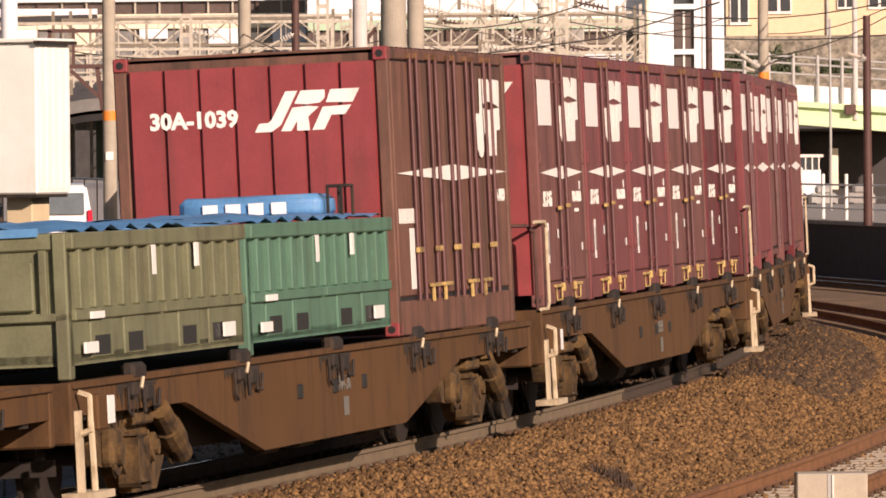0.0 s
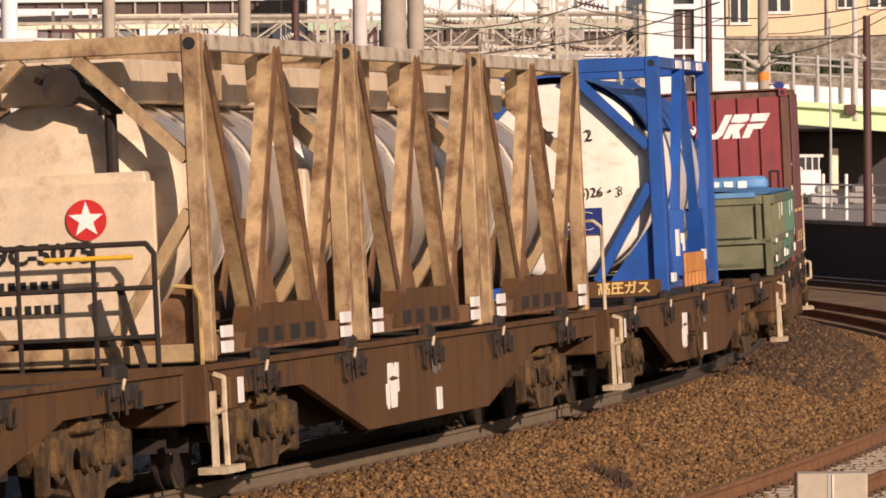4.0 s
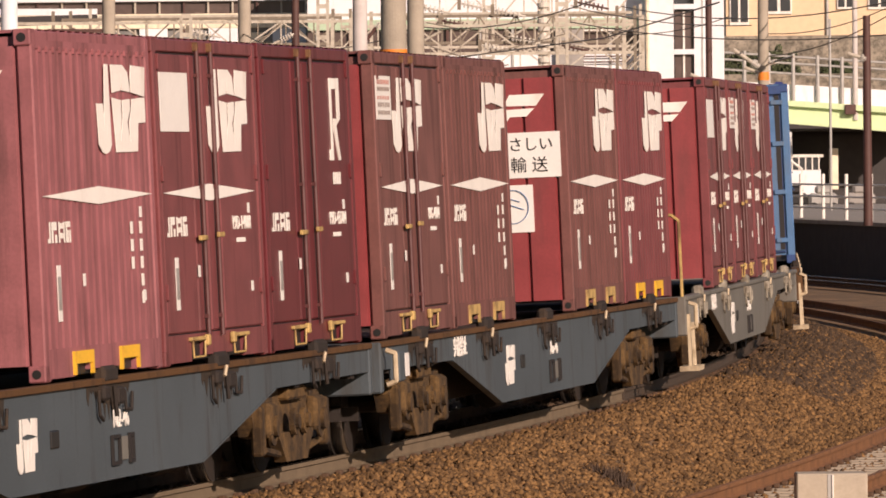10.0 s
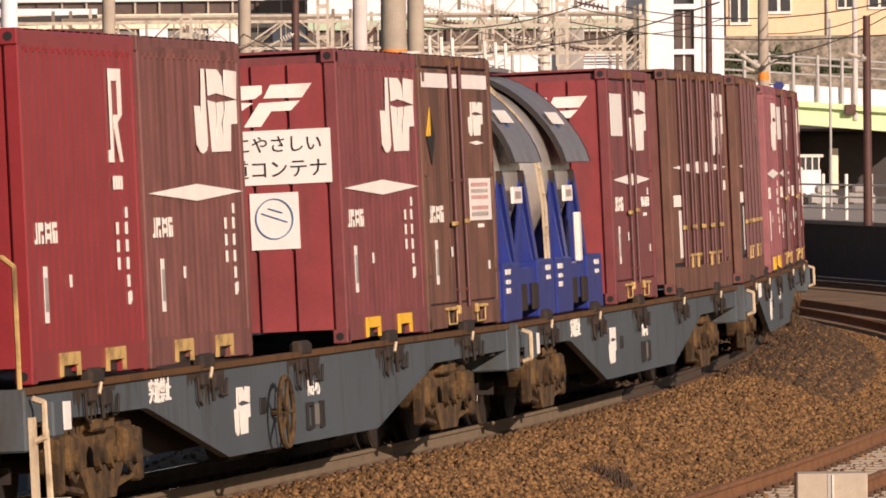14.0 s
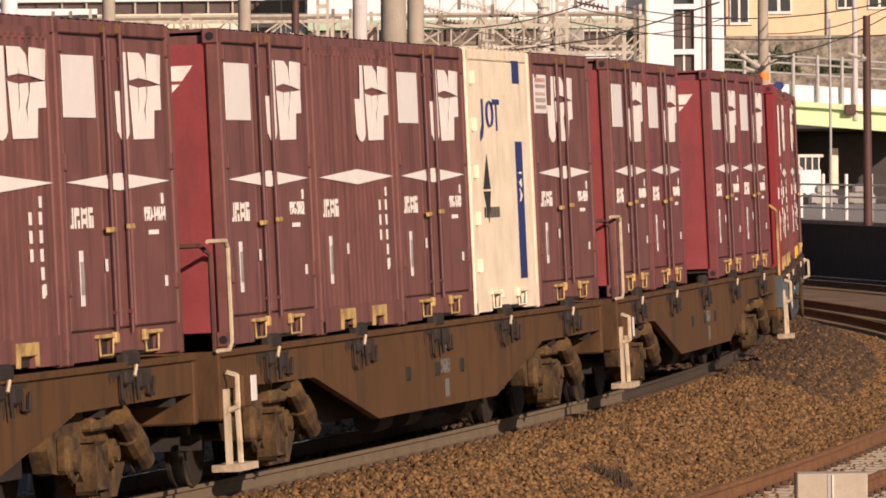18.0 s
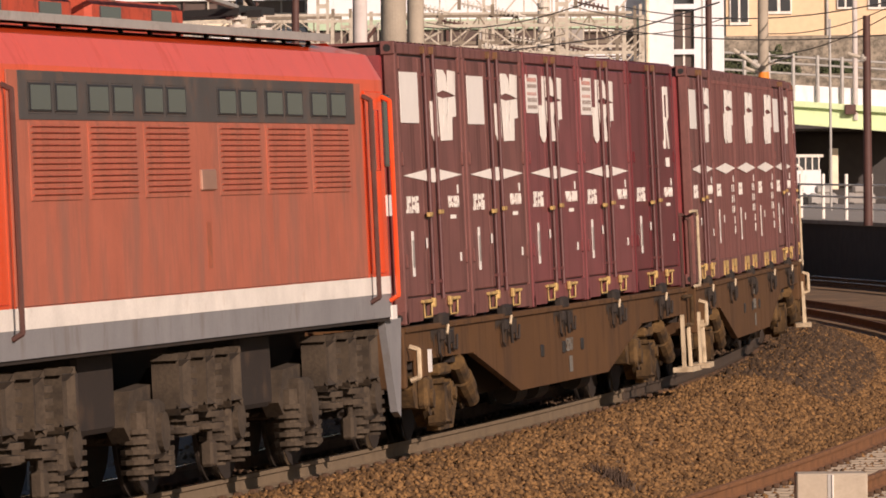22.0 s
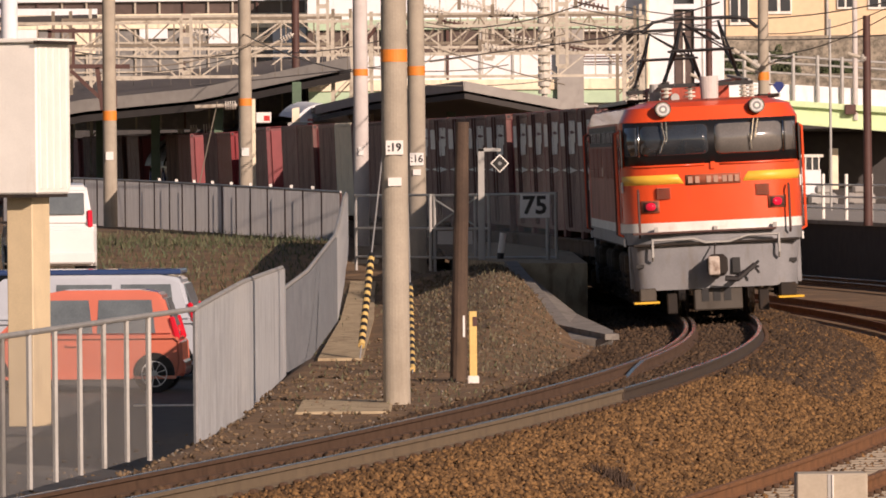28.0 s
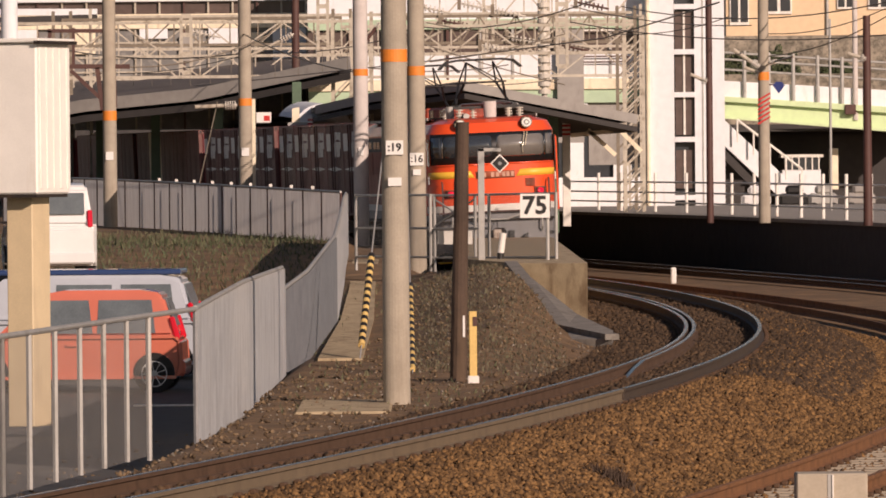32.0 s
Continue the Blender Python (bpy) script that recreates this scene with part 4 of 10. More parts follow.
for p, q in zip(X[:-1], X[1:]):
    for z in (0.06, 0.6, 1.22):
        if z == 0.6 and q is X[-1]:
            continue
        part("rail", rod(BM(), p + Vector((0, 0, z)), q + Vector((0, 0, z)), 0.022, 6), M_STEELPOST, t)
    bb = BM()
    k = [bb.verts.new(p + Vector((0, 0, 0.06))), bb.verts.new(q + Vector((0, 0, 0.06))), bb.verts.new(q + Vector((0, 0, 1.2))), bb.verts.new(p + Vector((0, 0, 1.2)))]
    bb.faces.new(k)
    part("mesh", bb, M_MESH, t)
part("brace", rod(BM(), X[2] + Vector((0, 0, 1.15)), X[3] + Vector((0, 0, 0.65)), 0.018, 6), M_STEELPOST, t)
part("brace", rod(BM(), X[3] + Vector((0, 0, 1.15)), X[2] + Vector((0, 0, 0.65)), 0.018, 6), M_STEELPOST, t)
part("sheet", box(BM(), X[2].x + 0.05, X[3].x - 0.05, X[2].y - 0.02, X[2].y, 0.3, 0.55), M_LWHITE, t)

# concrete path beside the fence
b = BM()
vs = []
for (xa, xb, y, z) in ((-1.85, -1.2, 112.0, -0.29), (-1.7, -1.15, 126.0, -0.01), (-1.72, -1.25, 140.0, 0.29), (-1.9, -1.35, 160.0, 0.53)):
    vs.append([b.verts.new((xa, y, z)), b.verts.new((xb, y, z)), b.verts.new((xb, y, z - 0.4)), b.verts.new((xa, y, z - 0.4))])
for p, q in zip(vs[:-1], vs[1:]):
    for i in range(4):
        b.faces.new((p[i], p[(i + 1) % 4], q[(i + 1) % 4], q[i]))
b.faces.new(vs[0])
bmesh.ops.recalc_face_normals(b, faces=b.faces[:])
tagged(part("path", b, M_CONCTAN), "narrow sloping concrete path along the fence", "path", kind="structure")
b = box(BM(), -1.75, -0.62, 88.5, 93.0, -0.37, -0.30, 0.03)
tagged(part("pole_footing", b, M_CONCTAN), "worn concrete slab round the pole", "slab", kind="structure")

# pale block in the foreground
t = thing("concrete_block", (3.38, 66.90, -0.50), "pale concrete block with an upright joint", "block")
part("block", box(BM(), -0.31, 0.31, -0.25, 0.25, -0.25, 0.34, 0.012), M_BLOCK, t)
part("joint", box(BM(), -0.04, 0.0, -0.256, -0.24, -0.25, 0.335), M_STEELPOST, t)
part("edge", box(BM(), 0.0, 0.012, -0.27, -0.24, -0.25, 0.33), M_LWHITE, t)

# small white kilometre post
t = thing("distance_post", (5.83, 193.25, -0.60), "small white post between the tracks", "post")
part("post", box(BM(), -0.07, 0.07, -0.05, 0.05, 0, 0.42, 0.03), M_LWHITE, t)

# ---- platform, canopies and the station behind ----
pf = thing("platform", (0, 0, 0), "low dark-walled platform with a pale coping", "platform", kind="structure")
P0, P1, P2 = (3.2, 262.0), (8.49, 222.0), (11.6, 192.0)
edge_pts = [(2.6, 275.0), (3.85, 250.0), (8.3, 222.0), (11.35, 195.0), (13.4, 170.0)]
back_pts = [(40.0, 170.0), (40.0, 275.0)]
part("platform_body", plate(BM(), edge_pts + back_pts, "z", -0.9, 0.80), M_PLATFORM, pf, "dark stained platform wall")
inner = [(x + 0.06, y + 0.06) for x, y in edge_pts] + back_pts
part("platform_top", plate(BM(), inner, "z", 0.80, 0.86), M_PAVE, pf)
b = BM()
for p, q in zip(edge_pts[:-1], edge_pts[1:]):
    beam(b, (p[0] + 0.1, p[1] + 0.1, 0.83), (q[0] + 0.1, q[1] + 0.1, 0.83), 0.35, 0.1)
part("coping", b, M_CONC, pf)

rl = thing("platform_railing", (3.9, 256.0, 0.86), "white tube railing along the platform", "railing")
o = Vector((3.9, 256.0, 0.86))
rp = [Vector(v) for v in ((4.20, 262.00, 0.75), (5.24, 256.00, 0.78), (5.90, 252.00, 0.81), (6.86, 246.00, 0.84), (7.67, 240.00, 0.87), (8.75, 231.00, 0.93), (9.27, 227.00, 0.95), (9.72, 222.00, 0.96), (10.19, 217.00, 1.00), (10.62, 213.00, 1.00), (11.00, 208.00, 1.02), (11.45, 204.00, 1.03), (11.96, 198.00, 1.05))]
for v in rp:
    v.z = 0.86
    part("post", rod(BM(), v - o, v - o + Vector((0, 0, 1.25)), 0.05, 8), M_LWHITE, rl)
for p, q in zip(rp[:-1], rp[1:]):
    for z in (0.3, 0.62, 0.95):
        part("rail", rod(BM(), p - o + Vector((0, 0, z)), q - o + Vector((0, 0, z)), 0.028, 6), M_LWHITE, rl)


def canopy(name, label, near, far, thick, top_m, under_m, posts=(), post_m=M_GREENPOST, floor=0.6):
    """A platform roof: near edge and far edge as lists of points across it."""
    c = thing(name, (0, 0, 0), label, "canopy", kind="structure")
    # the lower sheet is near black to hold the shade under the roof
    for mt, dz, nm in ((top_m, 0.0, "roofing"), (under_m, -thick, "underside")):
        b = BM()
        a = [b.verts.new(Vector(p) + Vector((0, 0, dz))) for p in near]
        z = [b.verts.new(Vector(p) + Vector((0, 0, dz))) for p in far]
        a2 = [b.verts.new(Vector(p) + Vector((0, 0, dz - thick * 0.5))) for p in near]
        z2 = [b.verts.new(Vector(p) + Vector((0, 0, dz - thick * 0.5))) for p in far]
        for i in range(len(a) - 1):
            b.faces.new((a[i], a[i + 1], z[i + 1], z[i]))
            b.faces.new((a2[i], a2[i + 1], z2[i + 1], z2[i]))
            b.faces.new((a[i], a[i + 1], a2[i + 1], a2[i]))
        b.faces.new((a[0], z[0], z2[0], a2[0]))
        b.faces.new((a[-1], z[-1], z2[-1], a2[-1]))
        bmesh.ops.recalc_face_normals(b, faces=b.faces[:])
        part(nm, b, mt, c)
    for p, q in zip(near[:-1], near[1:]):
        part("fascia", beam(BM(), Vector(p) - Vector((0, 0.05, thick * 0.3)), Vector(q) - Vector((0, 0.05, thick * 0.3)), 0.06, thick * 0.9, (0, 0, 1)), M_WALLGREY, c)
    for x, y, zt in posts:
        part("post", box(BM(), x - 0.14, x + 0.14, y - 0.14, y + 0.14, floor, zt, 0.01), post_m, c)
    return c


canopy("canopy_right", "dark sloping platform canopy", [(-3.64, 222.00, 4.16), (-1.98, 212.00, 4.42), (0.61, 203.00, 4.64), (5.20, 203.00, 3.71)], [(-14.98, 420.00, 4.30), (-11.25, 420.00, 4.48), (-6.90, 420.00, 4.75), (-0.69, 420.00, 3.76)], 0.28, M_ROOF, M_ROOFDK,
       [(2.5, 214.0, 4.2), (0.3, 240.0, 4.3), (3.0, 206.0, 3.9)], M_GREENPOST)
canopy("canopy_left", "grey sloping roof over the far platform", [(-12.71, 238.00, 4.24), (-11.08, 237.00, 4.50), (-7.50, 235.00, 4.80), (-2.76, 232.00, 5.69)], [(-17.61, 330.00, 5.99), (-15.41, 330.00, 6.41), (-10.52, 330.00, 6.86), (-3.57, 300.00, 6.86)], 0.42, M_ROOF, M_ROOFDK,
       [(-9.0, 240.0, 4.6), (-6.9, 236.0, 4.6), (-11.0, 246.0, 4.6), (-4.4, 232.0, 5.0)], M_GREENPOST)

# green and pale posts under the canopies, with the striped one
for x, d, w_, z1, mt, lab in ((1004, 214, 0.22, 3.75, M_LWHITE, "pale canopy post with a striped top"), (449, 208, 0.16, 4.3, M_CREAM, "slim cream canopy post on the platform"), (551, 222, 0.14, 3.9, M_LWHITE, "slim white post on the platform")):
    X = (x - 784) * d / 13513
    t = thing("canopy_post", (X, d, 0.7), lab, "post", "canopy posts")
    part("post", box(BM(), -w_ / 2, w_ / 2, -w_ / 2, w_ / 2, 0, z1 - 0.7, 0.01), mt, t)
    if mt is not M_CREAM:
        bb = BM()
        for k in range(4):
            box(bb, -w_ / 2 - 0.004, w_ / 2 + 0.004, -w_ / 2 - 0.006, -w_ / 2, z1 - 1.2 + k * 0.12, z1 - 1.14 + k * 0.12)
        part("red_stripe", bb, M_RED, t)

# slanted canopy stays by the lift tower
t = thing("canopy_stay", (4.36, 212.00, 3.31), "pale slanted canopy brackets", "bracket")
o = Vector((4.36, 212.00, 3.31))
for a, c in (((4.05, 212.00, 3.39), (4.82, 212.00, 2.68)), ((4.86, 212.00, 3.46), (5.53, 212.00, 2.78)), ((3.57, 212.00, 3.24), (4.75, 212.00, 3.35))):
    part("brace", beam(BM(), Vector(a) - o, Vector(c) - o, 0.12, 0.14, (0, 1, 0)), M_CREAM, t)

# white rounded shelter roof under the left canopy, with its support
t = thing("shelter", (-3.71, 226.00, 3.77), "white rounded shelter roof on a white post", "shelter")
o = Vector((-3.71, 226.00, 3.77))
b = BM()
for k in range(12):
    a0, a1 = math.pi * (0.08 + 0.75 * k / 12), math.pi * (0.08 + 0.75 * (k + 1) / 12)
    for y in (0,):
        p = Vector((0.18 + 0.9 * math.cos(a0), 0, -0.35 + 1.15 * math.sin(a0) * 0.75))
        q = Vector((0.18 + 0.9 * math.cos(a1), 0, -0.35 + 1.15 * math.sin(a1) * 0.75))
        vs = [b.verts.new(p), b.verts.new(q), b.verts.new(q + Vector((-0.6, 3.5, 0.1))), b.verts.new(p + Vector((-0.6, 3.5, 0.1)))]
        b.faces.new(vs)
part("roof_shell", b, M_WALLWHITE, t, smooth=True)
arc = [(0.18 + 0.9 * math.cos(math.pi * (0.08 + 0.75 * k / 12)), -0.35 + 1.15 * math.sin(math.pi * (0.08 + 0.75 * k / 12)) * 0.75) for k in range(13)]
part("end_sheet", plate(BM(), [(-0.75, -0.05)] + [(1.05, -0.12)] + arc, "y", -0.03, 0.0), M_WALLWHITE, t)
part("end_glass", plate(BM(), [(-0.72, -0.05), (-0.72, 0.38), (-0.5, 0.42), (-0.5, -0.05)], "y", -0.06, -0.035), M_CREAM, t)
part("beam", box(BM(), -0.85, 0.55, -0.1, 0.1, -0.14, -0.03, 0.01), M_STEELPOST, t)
part("post", box(BM(), -0.22, -0.06, -0.08, 0.08, -2.5, -0.14, 0.01), M_LWHITE, t)

# small red and white platform sign
t = thing("platform_sign", (-4.80, 206.00, 3.78), "small white sign with a red edge", "sign")
part("board", box(BM(), -0.2, 0.2, -0.03, 0.0, -0.14, 0.14), M_LABEL, t)
part("sign_print", box(BM(), 0.0, 0.16, -0.036, -0.028, -0.09, 0.05), M_RED, t)

# dim platform under the roofs on the left, behind the train
t = thing("far_platform", (0, 0, 0), "platform under the roof with an added dark wall for shade", "platform", kind="structure")
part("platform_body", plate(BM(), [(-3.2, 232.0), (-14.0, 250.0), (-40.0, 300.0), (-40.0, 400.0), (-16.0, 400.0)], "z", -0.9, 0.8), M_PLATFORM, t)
# added dark wall: gives the shade under the roof and hides white fronts
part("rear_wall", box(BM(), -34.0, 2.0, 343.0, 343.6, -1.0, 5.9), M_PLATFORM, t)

# ---- lift tower ----
tw = thing("lift_tower", (9.44, 299.00, 0.40), "white lift tower with a column of dark windows", "tower")
o = Vector((9.44, 299.00, 0.40))
xl, xr = (7.98, 299.00, 8.78)[0] - o.x, (11.08, 299.00, 8.75)[0] - o.x
wl, wr = (9.11, 299.00, 8.77)[0] - o.x, (9.91, 299.00, 8.76)[0] - o.x
part("wall", box(BM(), xl, wl, 0, 3.5, -1.5, 12), M_WALLWHITE, tw)
part("wall", box(BM(), wr, xr, 0, 3.5, -1.5, 12), M_WALLWHITE, tw)
part("rear_wall", box(BM(), wl, wr, 0.4, 3.5, -1.5, 12), M_GLASSW, tw)
for z in ((9.44, 299.00, 1.02)[2], (9.46, 299.00, 3.30)[2], (9.48, 299.00, 5.05)[2], (9.49, 299.00, 6.73)[2], (9.51, 299.00, 8.50)[2]):
    part("floor_band", box(BM(), wl, wr, -0.02, 0.5, z - o.z - 0.1, z - o.z + 0.1), M_WALLWHITE, tw)
for z in ((9.45, 299.00, 2.13)[2], (9.47, 299.00, 4.23)[2], (9.49, 299.00, 5.89)[2], (9.50, 299.00, 7.55)[2]):
    f = part("window", box(BM(), wl + 0.05, wr - 0.05, 0.2, 0.3, z - o.z - 0.75, z - o.z + 0.75), M_BRGLASS, tw)
    part("mullion", box(BM(), (wl + wr) / 2 - 0.04, (wl + wr) / 2 + 0.04, 0.14, 0.24, z - o.z - 0.75, z - o.z + 0.75), M_LWHITE, f)
part("drain_pipe", rod(BM(), (xl + 0.1, -0.1, -1.5), (xl + 0.1, -0.1, 12), 0.08, 8), M_CREAM, tw)
part("edge_strip", box(BM(), (xr + wr) / 2 - 0.3, (xr + wr) / 2 - 0.24, -0.02, 0.02, -1.5, 12), M_STEELPOST, tw)

# ---- glazed footbridge to the left of the tower ----
fb = thing("footbridge", (2.64, 300.00, 6.63), "white glazed footbridge with bronze windows and a green base", "footbridge")
o = Vector((2.64, 300.00, 6.63))
xa, xb = (-5.24, 300.00, 6.70)[0] - o.x, (7.99, 300.00, 6.58)[0] - o.x
def zz(y):
    return 2.618 - (y - 287) * 300 / 13513 - o.z
part("base_beam", box(BM(), xa, xb, 0, 4, zz(190), zz(166), 0.02), M_MINT, fb)
part("sill_beam", box(BM(), xa, xb, -0.1, 4, zz(166), zz(147), 0.02), M_CREAM, fb)
part("lower_panel", box(BM(), xa, xb, 0.05, 3.9, zz(147), zz(104), 0.01), M_WALLWHITE, fb)
part("glazing", box(BM(), xa, xb, 0.15, 3.8, zz(104), zz(58)), M_BRGLASS, fb)
part("upper_beam", box(BM(), xa, xb, -0.05, 4, zz(58), zz(40), 0.02), M_MINT, fb)
part("upper_wall", box(BM(), xa, xb, 0.05, 3.9, zz(40), zz(-60)), M_WALLWHITE, fb)
for k in range(11):
    x = xb - 0.06 - k * 1.28
    part("mullion", box(BM(), x - 0.05, x + 0.05, 0.0, 0.25, zz(147), zz(40)), M_STEELPOST if k % 3 else M_BROWNSTEEL, fb)
part("handrail", rod(BM(), (xb - 3.4, -0.1, zz(62)), (xb, -0.1, zz(62)), 0.04, 6), M_LWHITE, fb)
part("handrail", pipe(BM(), [Vector((xb - 2.4, -0.15, zz(108))), Vector((xb - 0.7, -0.15, zz(108))), Vector((xb - 0.6, -0.15, zz(113))), Vector((xb - 0.7, -0.15, zz(118))), Vector((xb - 2.4, -0.15, zz(118)))], 0.03), M_BROWNSTEEL, fb)
part("support_block", box(BM(), (4.55, 300.00, 8.83)[0] - o.x, (5.59, 300.00, 8.82)[0] - o.x, -0.3, 2.0, zz(260), zz(60)), M_WALLGREY, fb)
part("side_gate", box(BM(), (5.77, 300.00, 8.82)[0] - o.x, xb, 0.2, 2.0, zz(300), zz(190)), M_WALLGREY, fb)

# ---- grey glazed concourse wall behind the left canopy ----
M_GREYGLASS = mat("grey_glazed_wall", (0.20, 0.195, 0.185), 0.35, vary=0.25, scale=0.6, dirt=(0.36, 0.34, 0.30), dirt_amount=0.35)
cw = thing("concourse", (-12.17, 304.00, 6.81), "grey glazed concourse with pale frames and white bands", "building")
o = Vector((-12.17, 304.00, 6.81))
xa2, xb2 = (-19.36, 304.00, 6.88)[0] - o.x, (-5.24, 304.00, 6.75)[0] - o.x
def z4(y):
    return 2.618 - (y - 287) * 304 / 13513 - o.z
part("glazing", box(BM(), xa2, xb2, 0.2, 4.0, z4(230), z4(52)), M_GREYGLASS, cw)
part("white_band", box(BM(), xa2, xb2, 0.0, 3.9, z4(52), z4(26), 0.02), M_CREAM, cw)
part("upper_glazing", box(BM(), xa2, xb2, 0.25, 3.9, z4(26), z4(4)), M_BRGLASS, cw)
part("upper_band", box(BM(), xa2, xb2, 0.0, 3.9, z4(4), z4(-60), 0.02), M_WALLWHITE, cw)
for k in range(15):
    x = xa2 + 0.4 + k * 0.97
    part("mullion", box(BM(), x - 0.035, x + 0.035, 0.1, 0.25, z4(230), z4(4)), M_LATTICE if k % 3 else M_BROWNSTEEL, cw)
for y in (78, 104, 130):
    part("transom", box(BM(), xa2, xb2, 0.12, 0.24, z4(y), z4(y - 3)), M_LATTICE, cw)
for x0, x1, y0, y1, mt in ((372, 424, 84, 40, M_WALLWHITE), (430, 470, 96, 60, M_CREAM), (486, 545, 120, 40, M_WALLWHITE), (250, 300, 70, 52, M_WALLWHITE), (130, 172, 96, 56, M_CREAM), (20, 70, 90, 40, M_WALLWHITE), (320, 346, 110, 66, M_WALLGREY)):
    part("panel", box(BM(), (x0 - 784) * 304 / 13513 - o.x, (x1 - 784) * 304 / 13513 - o.x, 0.02, 0.2, z4(y0), z4(y1), 0.02), mt, cw)

# ---- station buildings on the left ----
def building(name, label, base, W, D, H, wall, floors, bays, glass=M_GLASSW, win=(0.62, 0.55), z0=0.0):
    """A plain block with real window openings set into its front."""
    h = thing(name, base, label, "building", "station buildings")
    fh, bw = H / floors, W / bays
    part("rear_block", box(BM(), 0, W, 0.35, D, z0, H), wall, h)
    part("glass_line", box(BM(), 0.1, W - 0.1, 0.3, 0.345, z0 + 0.05, H - 0.05), glass, h)
    for f in range(floors):
        za = z0 + (H - z0) / floors * f
        hh = (H - z0) / floors
        part("spandrel", box(BM(), 0, W, 0, 0.3, za, za + hh * (1 - win[1])), wall, h)
    part("parapet", box(BM(), -0.1, W + 0.1, -0.1, D + 0.1, H, H + 0.3), wall, h)
    for k in range(bays + 1):
        part("pier", box(BM(), max(0, k * bw - bw * (1 - win[0]) / 2), min(W, k * bw + bw * (1 - win[0]) / 2), 0.004, 0.296, z0, H), wall, h)
    part("roof", box(BM(), 0, W, 0, D, H, H + 0.06), M_ROOF, h)
    return h


building("station_building", "white station building with dark window strips", (-30.0, 345.0, 0.0), 22.0, 15.0, 14.0, M_WALLWHITE, 4, 7, M_BRGLASS)
building("station_annex", "pale grey annex with broad windows", (-8.2, 352.0, 0.0), 12.5, 12.0, 13.0, M_WALLGREY, 4, 5, M_BRGLASS)
building("white_hall", "white hall behind the gantries", (4.0, 360.0, 0.0), 9.0, 14.0, 15.0, M_WALLWHITE, 4, 4, M_GLASSW)
# sloping white-edged roof on the left
b = BM()
pts = [Vector(v) for v in ((-17.38, 290.00, 8.18), (-13.31, 290.00, 8.14), (-13.30, 290.00, 8.52), (-17.38, 290.00, 9.03))]
beam(b, (-17.38, 290.00, 8.35), (-13.05, 290.00, 8.31), 0.3, 0.25)
tagged(part("roof_edge", b, M_WALLWHITE), "white roof edge of the station", "roof edge", kind="structure")
# dark strip for the shadow below the white roof edge
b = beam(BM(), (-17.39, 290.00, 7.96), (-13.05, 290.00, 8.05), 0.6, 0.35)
tagged(part("roof_shadow_board", b, M_ROOFDK), "dark board standing in for shade below the roof edge", "roof edge", kind="structure")

# ---- green girder bridge, parapet and stairs on the right ----
gb = thing("girder_bridge", (0, 0, 0), "light green girder bridge with a white parapet", "bridge", kind="structure")
ga, gc = Vector((11.32, 306.00, 8.89)), Vector((19.47, 306.00, 8.82))
def gz(y, f):
    d = 306
    return 2.618 - (y - 288 + 4 * (1 - f)) * d / 13513
def strip(nm, y0a, y1a, y0b, y1b, mt, off, thick):
    bb = BM()
    q = [Vector((ga.x, ga.y + off, gz(y0a, 0))), Vector((gc.x, gc.y + off, gz(y0b, 1))), Vector((gc.x, gc.y + off, gz(y1b, 1))), Vector((ga.x, ga.y + off, gz(y1a, 0)))]
    lo_ = [bb.verts.new(p) for p in q]
    hi_ = [bb.verts.new(p + Vector((0, thick, 0))) for p in q]
    bb.faces.new(lo_)
    bb.faces.new(hi_)
    for i in range(4):
        bb.faces.new((lo_[i], lo_[(i + 1) % 4], hi_[(i + 1) % 4], hi_[i]))
    bmesh.ops.recalc_face_normals(bb, faces=bb.faces[:])
    return part(nm, bb, mt, gb)
strip("girder", 214, 186, 250, 218, M_LIME, 0.0, 0.3)
strip("top_flange", 187, 178, 219, 208, M_LIME, -0.25, 0.6)
strip("bottom_flange", 217, 212, 253, 248, M_LIME, -0.25, 0.6)
strip("parapet", 178, 150, 208, 178, M_WALLWHITE, 0.1, 0.2)
for k in range(8):
    f = 0.1 + k * 0.12
    p = ga.lerp(gc, f)
    part("fence_post", rod(BM(), (p.x, p.y, gz(178 + 30 * f, f)), (p.x, p.y, gz(95 + 30 * f, f)), 0.08, 8), M_STEELPOST, gb)
for y in (130, 112, 100):
    part("fence_rail", rod(BM(), (ga.x, ga.y, gz(y, 0)), (gc.x, gc.y, gz(y + 30, 1)), 0.05, 6), M_STEELPOST, gb)
# two dark sheets make the shade below and behind the girders
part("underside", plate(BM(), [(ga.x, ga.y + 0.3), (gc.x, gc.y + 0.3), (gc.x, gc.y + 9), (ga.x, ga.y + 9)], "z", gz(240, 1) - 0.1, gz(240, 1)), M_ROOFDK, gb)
part("underbridge_shade", box(BM(), ga.x - 1.0, gc.x + 4, ga.y + 9, ga.y + 9.5, -1, gz(230, 1)), M_ROOFDK, gb)

st = thing("stairs", (11.28, 306.00, 4.03), "white roofed stair flight down from the bridge", "stairs")
o = Vector((11.28, 306.00, 4.03))
part("stringer", beam(BM(), Vector((11.05, 306.00, 3.80)) - o, Vector((13.92, 306.00, 1.06)) - o, 1.2, 0.75, (0, 0, 1)), M_WALLWHITE, st)
# dark bar painted in for the shadow below the stair flight
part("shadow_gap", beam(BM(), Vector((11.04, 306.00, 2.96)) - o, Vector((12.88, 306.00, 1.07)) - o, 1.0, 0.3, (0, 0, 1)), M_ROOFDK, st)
part("handrail", rod(BM(), Vector((11.80, 305.00, 4.08)) - o, Vector((14.38, 305.00, 2.07)) - o, 0.05, 6), M_LWHITE, st)
